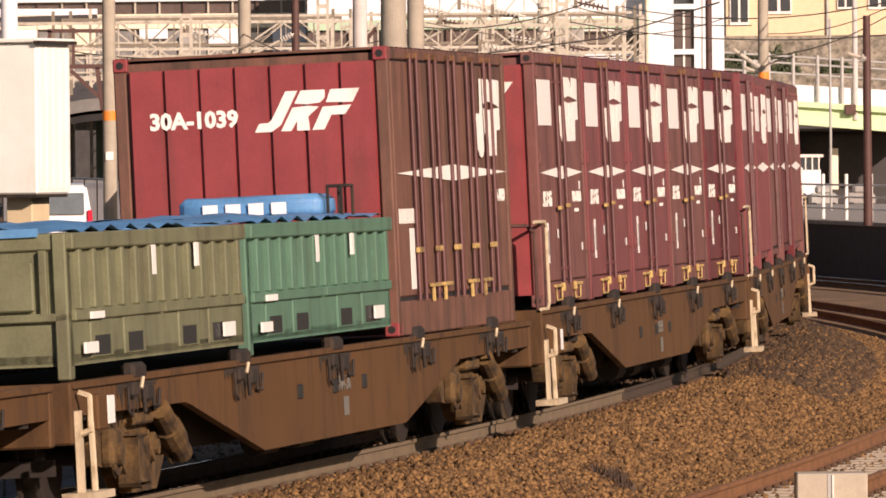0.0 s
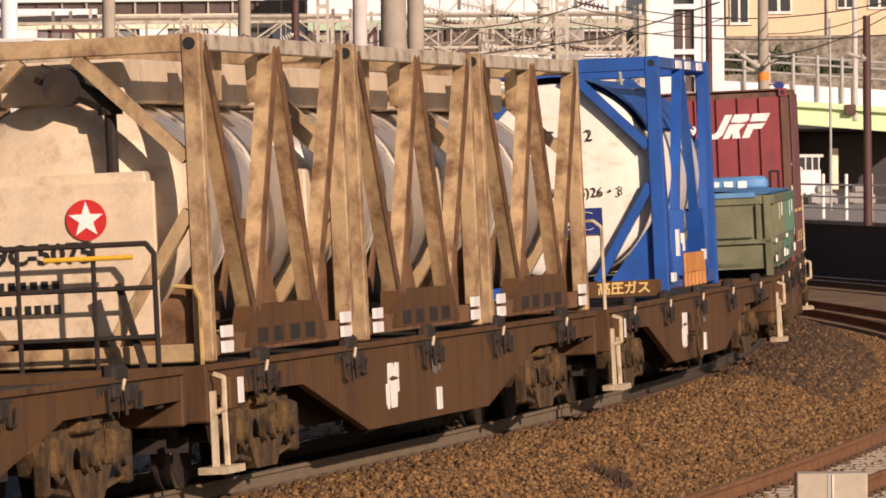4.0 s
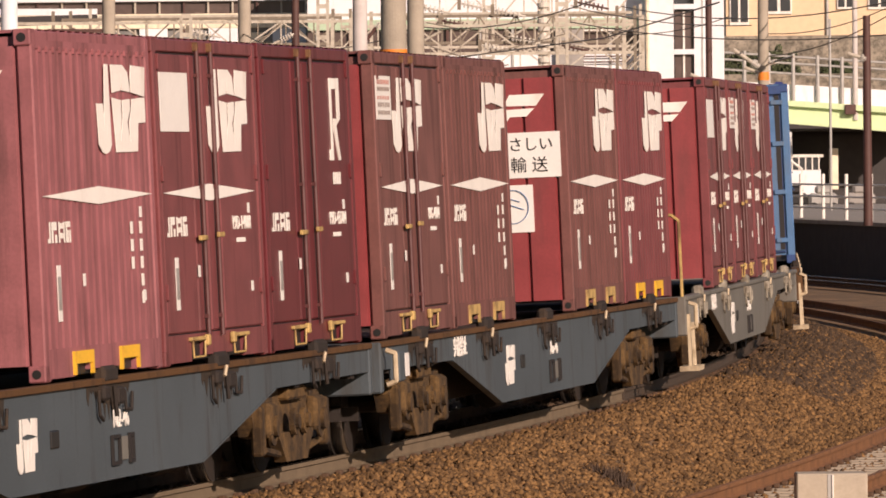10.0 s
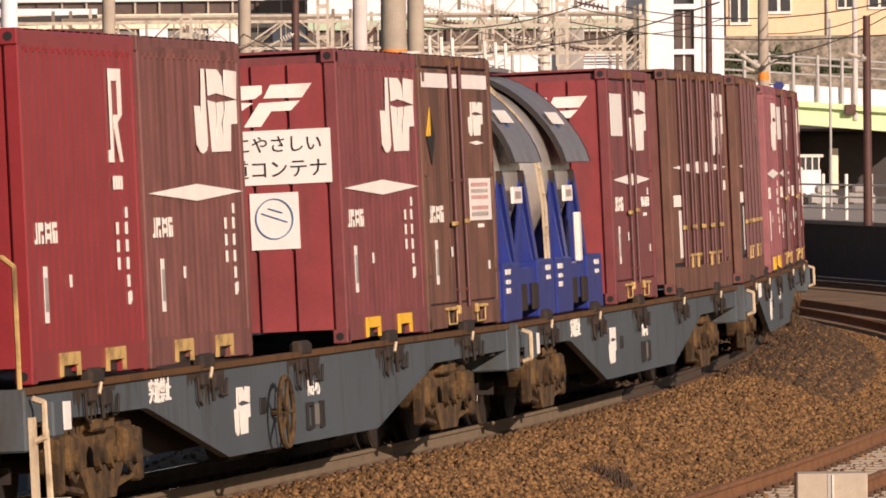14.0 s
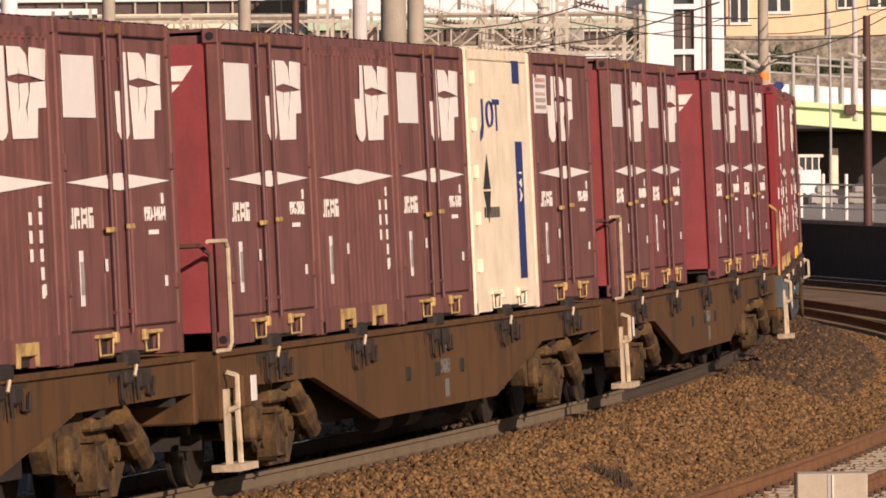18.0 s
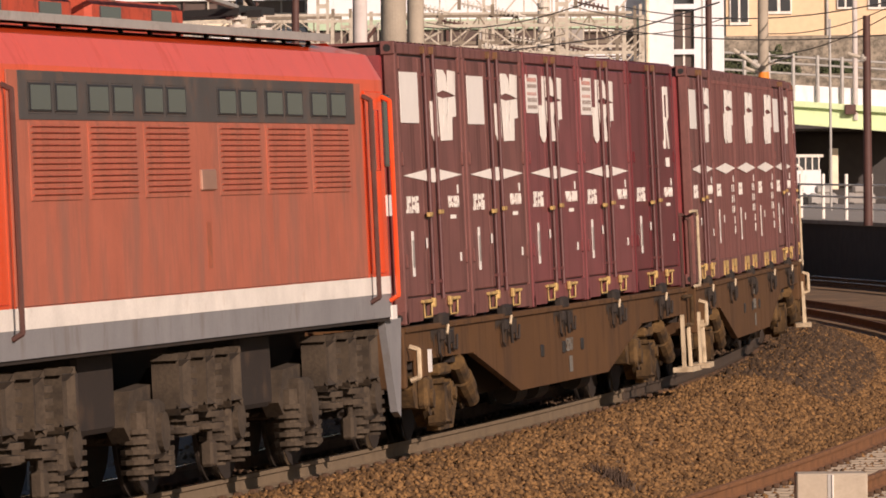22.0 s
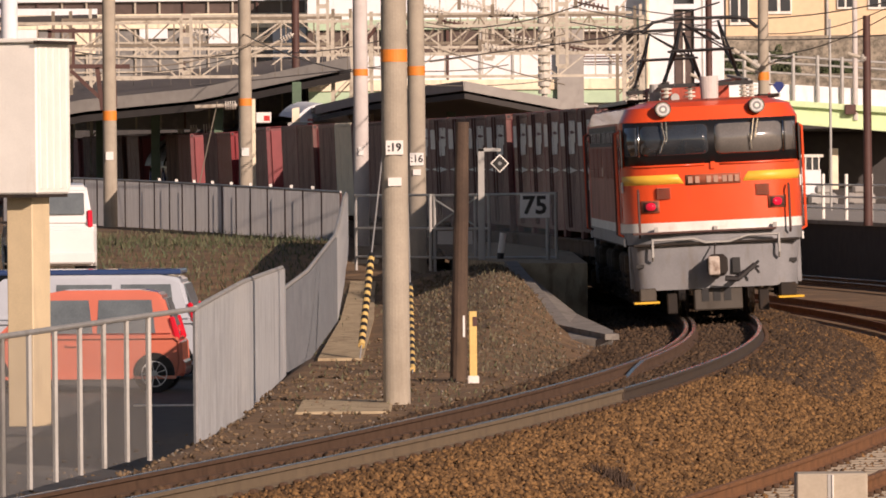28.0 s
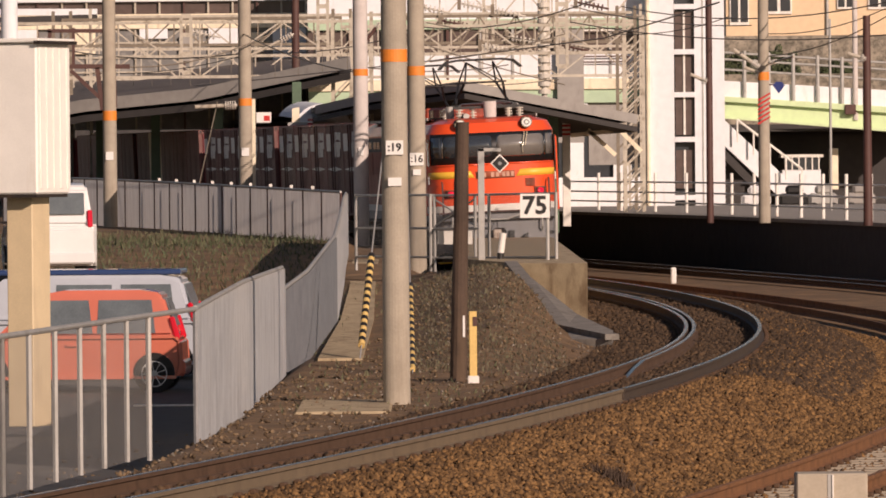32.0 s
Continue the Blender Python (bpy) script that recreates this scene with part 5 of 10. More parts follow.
for k in range(5):
    f = k / 4
    p = Vector((11.80, 305.00, 4.08)).lerp(Vector((14.38, 305.00, 2.07)), f) - o
    part("baluster", rod(BM(), p, p - Vector((0, 0, 0.9)), 0.04, 6), M_LWHITE, st)
t = thing("kiosk", (13.72, 308.00, 1.05), "low white hut with a row of windows under the bridge", "hut")
part("wall", box(BM(), 0, 1.55, 0, 2, 0, 1.0), M_WALLWHITE, t)
part("window_strip", box(BM(), 0.1, 1.5, -0.02, 0.02, 1.0, 1.5), M_GLASSW, t)
for k in range(6):
    part("mullion", box(BM(), 0.1 + k * 0.27, 0.15 + k * 0.27, -0.05, 0.03, 0.98, 1.52), M_LWHITE, t)
part("roof", box(BM(), -0.05, 1.65, -0.1, 2, 1.5, 1.62), M_LWHITE, t)
part("side_pillar", box(BM(), 1.9, 2.25, -0.1, 0.3, 0.2, 1.85), M_CREAM, t)
# dark sheet behind the hut for the shade under the bridge
part("yard_shade", box(BM(), -3.0, 6.0, 2.4, 2.6, -0.4, 2.4), M_ROOFDK, t)
for k, (x, mt) in enumerate(((-1.2, M_CARWHITE), (0.2, M_BLACK), (1.3, M_STEELPOST), (2.7, M_WALLGREY))):
    q = thing("parked_bicycle", (13.22, 292.00, 0.98), "dim parked vehicle shape behind the railing", "vehicle")
    q.matrix_basis = Matrix.Translation(Vector((12.90, 285.00, 0.47)) + Vector((x, 0, 0.0)))
    bb = box(BM(), -0.55, 0.55, -0.3, 0.3, 0.25, 0.75, 0.12)
    box(bb, -0.3, 0.35, -0.28, 0.28, 0.7, 1.05, 0.1)
    part("body", bb, mt, q)
    for u in (-0.36, 0.36):
        part("wheel", rod(BM(), (u, -0.3, 0.2), (u, 0.3, 0.2), 0.2, 14), M_TYRE, q)

# ---- retaining wall with shrubs, and the flats above ----
rw = thing("retaining_wall", (0, 0, 0), "rubble stone retaining wall above the road", "wall", kind="structure")
part("wall_face", plate(BM(), [((14.32, 395.00, 10.72)[0], 395.0), (32.0, 395.0), (32.0, 397.0), ((14.32, 395.00, 10.72)[0], 397.0)], "z", -0.5, (18.10, 395.00, 8.58)[2]), M_MASONRY, rw)
part("wall_step", plate(BM(), [((14.14, 390.00, 10.62)[0], 390.0), (32.0, 390.0), (32.0, 395.0), ((14.14, 390.00, 10.62)[0], 395.0)], "z", -0.5, (17.95, 392.00, 6.80)[2]), M_MASONRY, rw)
part("terrace", plate(BM(), [((14.32, 395.00, 10.72)[0], 397.0), (45.0, 397.0), (45.0, 415.0), ((14.32, 395.00, 10.72)[0], 415.0)], "z", -0.5, (14.93, 400.00, 8.87)[2]), M_MASONRY, rw)
fl = thing("apartment_block", (14.93, 400.00, 8.87), "tan apartment block with white-framed windows", "building")
o = Vector((14.93, 400.00, 8.87))
part("wall", box(BM(), 0, 14, 0, 10, 0, 9), M_TAN, fl)
for x, y, w_, h_ in ((1312, 30, 34, 52), (1382, 12, 46, 50), (1500, 12, 30, 34), (1450, -20, 60, 50), (1560, 10, 40, 40)):
    X = (x - 784) * 400 / 13513 - o.x
    Z = 2.618 - (y - 288) * 400 / 13513 - o.z
    ww, hw = w_ * 400 / 13513 / 2, h_ * 400 / 13513 / 2
    f = part("window_frame", box(BM(), X - ww, X + ww, -0.12, 0.05, Z - hw, Z + hw), M_LWHITE, fl)
    for s in (-1, 1):
        part("pane", box(BM(), X + s * ww * 0.5 - ww * 0.38, X + s * ww * 0.5 + ww * 0.38, -0.14, -0.1, Z - hw * 0.8, Z + hw * 0.85), M_GLASSW, f)
part("downpipe", rod(BM(), (5.3, -0.1, 0), (5.3, -0.1, 9), 0.08, 8), M_STEELPOST, fl)


def shrub(base, W, H, n, seed):
    """A shrub of many small leaves on thin stems."""
    rng = random.Random(seed)
    s = thing("shrub", base, "dark evergreen shrub on the wall", "shrub", "shrubs")
    bb = BM()
    for k in range(7):
        rod(bb, (rng.uniform(-W / 4, W / 4), 0, 0), (rng.uniform(-W / 2, W / 2), rng.uniform(-0.3, 0.3), H * rng.uniform(0.5, 0.9)), 0.03, 5, 0.01)
    part("stem", bb, M_WOOD, s)
    v, f = [], []
    for k in range(n):
        a, r = rng.uniform(0, math.pi), rng.random() ** 0.5
        c = Vector((math.cos(a) * r * W / 2, rng.uniform(-0.5, 0.5), math.sin(a) * r * H)) * (0.8 + 0.3 * noise.noise(Vector((a * 3, r * 2, seed))))
        u = Vector((rng.uniform(-1, 1), rng.uniform(-1, 1), rng.uniform(-1, 1))).normalized() * 0.11
        w_ = u.orthogonal().normalized() * 0.07
        i = len(v)
        v += [c - u, c + w_, c + u, c - w_]
        f.append((i, i + 1, i + 2, i + 3))
    me = bpy.data.meshes.new("leaves")
    me.from_pydata([tuple(q) for q in v], [], f)
    me.materials.append(M_LEAF)
    tagged(part("leaves", me, M_LEAF, s), kind="stuff")


shrub((15.34, 392.00, 6.79), 3.4, 1.5, 1500, 3)
shrub((17.22, 392.00, 6.77), 3.0, 1.6, 1200, 5)
shrub((20.27, 392.00, 6.75), 2.4, 0.9, 800, 7)

# ---- overhead line gantries and wires ----
# the dark brown stands in for shadowed members of the pale lattice
M_GANTRYDK = mat("shade_brown_gantry_steel", (0.20, 0.165, 0.12), 0.7, dirt=(0.34, 0.29, 0.21), dirt_amount=0.35)
def gantry(name, label, xa, xb, y, z0, z1, bay, mt, foot=0.5, legs=True, tilt=0.0):
    """A lattice beam on lattice legs across the tracks."""
    g = thing(name, (xa, y, 0), label, "gantry", "line gantries")
    W = xb - xa
    for z in (z0, z1):
        part("chord", beam(BM(), (0, 0, z), (W, tilt, z), 0.09, 0.10), mt, g)
    n = max(2, int(W / bay))
    for k in range(n):
        a, c = k * W / n, (k + 1) * W / n
        if k % 2:
            part("brace", beam(BM(), (a, tilt * k / n, z0), (c, tilt * (k + 1) / n, z1), 0.05, 0.05, (0, 1, 0)), mt, g)
        else:
            part("brace", beam(BM(), (a, tilt * k / n, z1), (c, tilt * (k + 1) / n, z0), 0.05, 0.05, (0, 1, 0)), mt, g)
        part("strut", beam(BM(), (a, tilt * k / n, z0), (a, tilt * k / n, z1), 0.045, 0.045, (0, 1, 0)), mt, g)
    if legs:
        for x in (0.0, W):
            for s in (-0.3, 0.3):
                part("leg", beam(BM(), (x + s, tilt * x / W, foot), (x + s, tilt * x / W, z1 + 0.3), 0.11, 0.11, (0, 1, 0)), mt, g)
            for k in range(int((z1 - foot) / 0.6)):
                z = foot + k * 0.6
                part("lacing", beam(BM(), (x - 0.3, tilt * x / W, z), (x + 0.3, tilt * x / W, z + 0.6), 0.05, 0.05, (0, 1, 0)), mt, g)
    return g


gantry("line_gantry", "pale lattice gantry over the tracks", -12.0, 6.7, 268.0, 6.3, 7.7, 1.6, M_LATTICE)
gantry("line_gantry", "pale lattice gantry over the tracks", -14.0, 7.2, 284.0, 5.7, 6.8, 1.4, M_LATTICE, tilt=3.0)
gantry("line_gantry", "pale lattice gantry over the tracks", -3.2, 6.2, 246.0, 6.0, 6.9, 1.1, M_LATTICE)
gantry("line_gantry", "pale lattice gantry over the tracks", -16.0, -2.6, 252.0, 5.4, 7.2, 2.6, M_LATTICE)
gantry("line_gantry", "pale lattice gantry over the tracks", -2.0, 8.4, 330.0, 7.0, 8.2, 1.2, M_LATTICE)
gantry("line_gantry", "pale lattice gantry over the tracks", -1.0, 6.7, 262.0, 7.3, 8.4, 0.9, M_LATTICE, legs=False)

# added lattice in the shade brown, darkening the view of the white walls
gantry("line_gantry", "weathered lattice gantry in shade brown over the tracks", -1.2, 6.2, 256.0, 6.5, 7.4, 0.6, M_GANTRYDK)
gantry("line_gantry", "weathered lattice gantry in shade brown over the tracks", -13.0, -3.4, 262.0, 6.6, 7.5, 0.9, M_GANTRYDK)


def hanger(x, y, z0, z1, w_=0.32):
    """A lattice drop post with holes, hung from a gantry."""
    h = thing("drop_post", (x, y, z0), "pale lattice drop post below a gantry", "drop post", "drop posts")
    for s in (-1, 1):
        part("side", box(BM(), s * w_ / 2 - 0.05, s * w_ / 2 + 0.05, -0.06, 0.06, 0, z1 - z0), M_LATTICE, h)
    n = int((z1 - z0) / 0.5)
    for k in range(n + 1):
        z = k * (z1 - z0) / n
        part("batten", box(BM(), -w_ / 2, w_ / 2, -0.05, 0.05, z - 0.07, z + 0.07), M_LATTICE, h)


for x, d, ya, yb in ((998, 246, 125, -40), (575, 252, 125, -40), (966, 262, 160, -40), (333, 252, 130, 30), (868, 262, 110, -40)):
    hanger((x - 784) * d / 13513, d, 2.618 - (ya - 287) * d / 13513, 2.618 - (yb - 287) * d / 13513)

# insulators and cantilever arms on the gantries and poles
def arm(a, c, r=0.05, mt=M_LATTICE):
    t = thing("cantilever_arm", a, "pale overhead-line cantilever arm with an insulator", "arm", "cantilever arms")
    a, c = Vector(a), Vector(c)
    d = c - a
    part("tube", rod(BM(), (0, 0, 0), d * 0.7, r, 8), mt, t)
    bb = rod(BM(), d * 0.7, d, r * 0.7, 8)
    for k in range(5):
        rod(bb, d * (0.72 + k * 0.055), d * (0.745 + k * 0.055), r * 2.2, 12)
    part("insulator", bb, M_INSUL, t)


arm((8.11, 212.00, 5.58), (8.84, 212.00, 5.07), 0.06)
arm((8.42, 212.00, 5.08), (8.84, 212.00, 4.92), 0.05)
arm((9.23, 200.00, 5.22), (9.11, 212.00, 5.20), 0.03)
arm((10.43, 196.00, 5.23), (10.91, 196.00, 5.08), 0.05)
arm((7.04, 216.00, 4.95), (7.52, 216.00, 4.73), 0.05)
arm((-5.20, 206.00, 5.43), (-3.97, 206.00, 6.03), 0.04)
arm((-1.76, 182.00, 5.48), (-1.46, 182.00, 5.89), 0.04, M_BROWNSTEEL)
arm((-7.43, 230.00, 4.25), (-6.16, 230.00, 4.30), 0.06)
arm((-0.01, 246.00, 6.73), (-1.47, 246.00, 5.94), 0.04)
arm((3.09, 262.00, 7.18), (1.34, 262.00, 6.22), 0.04)
for x0, y0 in ((770, 22), (812, 48), (846, 18), (905, 30), (930, 78), (1016, 92), (1052, 18), (882, 92), (365, 62)):
    d_ = 256.0
    X_, Z_ = (x0 - 784) * d_ / 13513, 2.618 - (y0 - 287) * d_ / 13513
    t = thing("line_insulator", (X_, d_ - 0.1, Z_), "pale ribbed porcelain insulator on the gantry", "insulator", "line insulators")
    bb = rod(BM(), (-0.55, 0, 0.12), (0.55, 0, -0.12), 0.035, 8)
    for k in range(6):
        rod(bb, (-0.40 + k * 0.14, 0, 0.088 - k * 0.031), (-0.35 + k * 0.14, 0, 0.077 - k * 0.031), 0.11, 12)
    part("insulator", bb, M_INSUL if x0 % 4 else M_BROWNSTEEL, t)
    part("clamp", box(BM(), -0.62, -0.5, -0.05, 0.15, -0.1, 0.3), M_GANTRYDK, t)
t = thing("insulator_stack", (3.53, 262.00, 5.72), "tall pale insulator stack", "insulator")
bb = rod(BM(), (0, 0, -1.0), (0, 0, 2.5), 0.1, 10)
for k in range(12):
    rod(bb, (0, 0, -0.9 + k * 0.27), (0, 0, -0.75 + k * 0.27), 0.22, 14)
part("insulator", bb, M_INSUL, t)


def wire(pts, r=0.012, sag=0.0):
    pts = [Vector(p) for p in pts]
    t = thing("overhead_wire", pts[0], "thin dark overhead line wire", "wire", "overhead wires")
    bb = BM()
    for p, q in zip(pts[:-1], pts[1:]):
        n = 8
        d = (q - p).normalized()
        s1 = d.orthogonal().normalized() * r
        s2 = d.cross(s1)
        last = None
        for k in range(n + 1):
            f = k / n
            m = p.lerp(q, f) - Vector((0, 0, sag * 4 * f * (1 - f))) - pts[0]
            ring = [bb.verts.new(m + s1 * math.cos(j * math.tau / 5) + s2 * math.sin(j * math.tau / 5)) for j in range(5)]
            if last:
                for j in range(5):
                    bb.faces.new((last[j], last[(j + 1) % 5], ring[(j + 1) % 5], ring[j]))
            last = ring
    part("strand", bb, M_WIRE, t)


# contact and messenger wires over each line
for n, z in ((0.0, 5.05), (0.0, 5.9)):
    pts = []
    for s in (40, 75, 110, 150, 200, 250):
        p = line_at(s, n, 0, 0)
        pts.append((p.x, p.y, z))
    wire(pts, 0.014, 0.0 if z < 5.5 else 0.25)
for s in range(85, 240, 6):
    p = line_at(float(s), 0, 0, 0)
    f = ((s - 5) % 37) / 37
    wire([(p.x, p.y, 5.05), (p.x, p.y, 5.72)], 0.008)
for a, c, r, sg in (((3.91, 230.00, 6.70), (11.65, 200.00, 5.76), 0.018, 0.3), ((5.44, 230.00, 7.16), (11.66, 200.00, 6.61), 0.018, 0.4), ((6.30, 240.00, 7.03), (4.08, 240.00, 7.41), 0.02, 0.1), ((5.32, 240.00, 6.51), (8.67, 230.00, 6.82), 0.016, 0.2), ((4.79, 240.00, 7.22), (8.74, 215.00, 6.30), 0.016, 0.15), ((9.08, 212.00, 5.39), (11.66, 200.00, 6.24), 0.016, 0.2), ((9.09, 212.00, 6.01), (11.66, 200.00, 6.46), 0.014, 0.2), ((-13.86, 240.00, 6.68), (-5.35, 206.00, 5.51), 0.02, 0.4), ((-8.73, 203.00, 5.16), (-4.58, 206.00, 6.04), 0.02, 0.3), ((-5.34, 206.00, 6.04), (-1.90, 182.00, 4.68), 0.018, 0.15), ((-1.43, 240.00, 6.57), (3.88, 240.00, 4.92), 0.02, 0.1), ((-0.37, 240.00, 5.67), (3.90, 240.00, 6.52), 0.018, 0.1), ((-0.45, 240.00, 6.91), (6.91, 260.00, 6.15), 0.018, 0.1), ((-1.94, 200.00, 5.03), (2.11, 240.00, 5.56), 0.018, 0.15), ((-0.58, 190.00, 4.47), (3.71, 240.00, 5.10), 0.014, 0.1), ((-5.87, 200.00, 4.18), (-6.38, 200.00, 1.96), 0.016, 0.0)):
    wire([a, c], r, sg)

# black diamond sign by the striped pole and a dark box on the bridge
t = thing("hanging_sign", (9.36, 212.00, 4.55), "dark diamond-shaped sign plate", "sign")
part("plate", plate(BM(), [(-0.17, 0.03), (0, -0.2), (0.17, 0.03), (0.08, 0.13), (-0.08, 0.13)], "y", -0.02, 0.02), M_NAVY, t)
part("sign_arm", rod(BM(), (-0.46, 0.0, 0.05), (0.0, 0.03, 0.05), 0.02, 6), M_BROWNSTEEL, t)
t = thing("signal_box", (16.36, 305.80, 4.45), "small dark box on the bridge parapet", "box")
part("housing", box(BM(), -0.22, 0.22, -0.15, 0.15, -0.2, 0.2, 0.02), M_BROWNSTEEL, t)

# ---- weeds and grass ----
def weeds(name, label, count, pick, h, mt):
    rng = np.random.default_rng(11)
    x, y, z = pick(rng, count)
    a = rng.uniform(0, math.tau, count)
    hh = rng.uniform(h[0], h[1], count)
    lean = rng.normal(0, 0.45, (count, 2)) * hh[:, None]
    w_ = 0.012 + 0.01 * rng.random(count)
    p0 = np.stack([x - w_ * np.cos(a), y - w_ * np.sin(a), z - 0.02], -1)
    p1 = np.stack([x + w_ * np.cos(a), y + w_ * np.sin(a), z - 0.02], -1)
    p2 = np.stack([x + lean[:, 0], y + lean[:, 1], z + hh], -1)
    v = np.stack([p0, p1, p2], 1).reshape(-1, 3)
    f = np.arange(count * 3).reshape(-1, 3)
    me = bpy.data.meshes.new(name)
    me.from_pydata(v.tolist(), [], f.tolist())
    me.materials.append(mt)
    return tagged(new(name, me), label, "grass", kind="stuff")


def area(x0, x1, y0, y1):
    def f(rng, n):
        x, y = rng.uniform(x0, x1, n), rng.uniform(y0, y1, n)
        return x, y, ground_z(x, y)
    return f


def tuft(x0, y0, r):
    def f(rng, n):
        x, y = rng.normal(x0, r, n), rng.normal(y0, r * 1.6, n)
        return x, y, ground_z(x, y)
    return f


weeds("bank_grass", "dry and green weeds on the car park bank", 9000, area(-14, -2.4, 122, 190), (0.03, 0.14), M_GRASS)
weeds("bank_weeds", "low dark weeds on the car park bank", 5000, area(-12, -2.6, 128, 178), (0.05, 0.2), M_LEAF)
weeds("track_weeds", "thin dry grass on the trackside earth", 900, area(-2.0, 1.0, 88, 142), (0.02, 0.1), M_GRASS)
weeds("mound_weeds", "grey-brown dead weeds on the earth mound", 5200, area(-0.4, 1.75, 103, 139), (0.015, 0.07), M_DEADGRASS)
weeds("weed_tuft", "dry dark weed tuft in the ballast", 420, tuft(1.59, 72.12, 0.09), (0.04, 0.16), M_WOOD)


# ---- containers ----
# Each is built about the middle of its floor: x ahead, the near side at -y, the rear end at -x.
def lozenge(cx, cz, w, h, y0, y1):
    return plate(BM(), [(cx - w / 2, cz), (cx, cz - h / 2), (cx + w / 2, cz), (cx, cz + h / 2)], "y", y1, y0)


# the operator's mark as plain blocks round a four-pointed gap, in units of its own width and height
MARK_TALL = {
    "emblem": [(0.36, 0.02), (0.31, 0.63), (0.485, 0.605), (0.485, 0.40), (0.455, 0.14), (0.515, 0.40), (0.515, 0.605), (0.60, 0.615), (0.665, 0.62), (0.665, 0.50), (0.60, 0.36), (0.65, 0.11), (0.645, 0.36), (0.70, 0.52), (0.71, 0.62), (0.93, 0.64), (0.97, 0.64), (0.97, 0.36), (0.82, 0.35), (0.79, 0.03)],
    "emblem_bowl": [(0.31, 1.0), (0.54, 1.0), (0.64, 0.92), (0.67, 0.76), (0.675, 0.695), (0.52, 0.715), (0.515, 0.90), (0.495, 0.715), (0.32, 0.685)],
    "emblem_top": [(0.715, 1.0), (1.0, 0.985), (0.97, 0.65), (0.93, 0.655), (0.70, 0.695), (0.695, 0.85)],
    "emblem_hook": [(0.0, 0.56), (0.125, 0.56), (0.135, 0.29), (0.155, 0.56), (0.185, 1.0), (0.25, 1.0), (0.265, 0.10), (0.22, 0.03), (0.15, 0.0), (0.08, 0.02), (0.02, 0.10)],
}
MARK_LONG = {
    "emblem": [(0.0, 0.0), (0.20, 0.0), (0.27, 0.16), (0.27, 1.0), (0.13, 1.0), (0.13, 0.30), (0.10, 0.22), (0.0, 0.22)],
    "emblem_stem": [(0.31, 0.0), (0.31, 0.58), (0.47, 0.61), (0.62, 0.58), (0.55, 0.34), (0.65, 0.0), (0.50, 0.0), (0.44, 0.25), (0.43, 0.0)],
    "emblem_bowl": [(0.31, 0.68), (0.47, 0.65), (0.61, 0.68), (0.64, 0.80), (0.59, 1.0), (0.31, 1.0)],
    "emblem_foot": [(0.68, 0.0), (0.67, 0.57), (1.0, 0.59), (0.98, 0.36), (0.82, 0.36), (0.82, 0.0)],
    "emblem_top": [(0.66, 1.0), (0.68, 0.68), (1.0, 0.66), (1.0, 1.0)],
}


def emblem(parent, cx, cz, w, h, y, mark=MARK_TALL, slant=0.0, at=None, label="white operator emblem"):
    first = None
    for name, pts in mark.items():
        key = (name, slant, len(mark))
        me = MESHES.get(key) or mesh_of(plate(BM(), [(u * (1 - slant) + slant * v - 0.5, v - 0.5) for u, v in pts], "y", -0.006, 0.0), M_WHITE, key)
        if first is None:
            first = part(name, me, M_WHITE, parent, label, (at or Matrix()) @ Matrix.Translation((cx, y, cz)) @ Matrix.Diagonal((w, 1, h, 1)))
        else:
            part(name, me, M_WHITE, first)
    return first


def bars(bm, cx, cz, n, w, h, y, gap=0.35):
    """A line of small signs too small to read: n plain bars."""
    p = w / n
    for i in range(n):
        x = cx - w / 2 + p * i
        plate(bm, [(x, cz - h / 2), (x + p * (1 - gap), cz - h / 2), (x + p * (1 - gap), cz + h / 2), (x, cz + h / 2)], "y", y - 0.004, y)
    return bm


def ribbed_sheet(n, span, lo, hi, out, deep, flat=0.86):
    """One folded sheet in the xz plane from lo to hi: n flat bands with narrow grooves between them; faces -y."""
    b = BM()
    p = span / n
    g = p * (1 - flat)
    vs = []
    for i in range(n):
        x = -span / 2 + i * p
        vs += [(x, deep), (x + g * 0.35, deep), (x + g * 0.65, out), (x + p - g * 0.3, out)]
    vs.append((span / 2, deep))
    a = [b.verts.new((x, y, lo)) for x, y in vs]
    c = [b.verts.new((x, y, hi)) for x, y in vs]
    for i in range(len(vs) - 1):
        b.faces.new((a[i], a[i + 1], c[i + 1], c[i]))
    return b


def sheet(key, mt, *a):
    """The same folded sheet is one mesh for all that wear it."""
    k = (key, mt.name) + a
    return MESHES.get(k) or mesh_of(ribbed_sheet(*a), mt, k)


def block(key, mt, *a):
    k = (key, mt.name) + a
    return MESHES.get(k) or mesh_of(box(BM(), *a), mt, k)


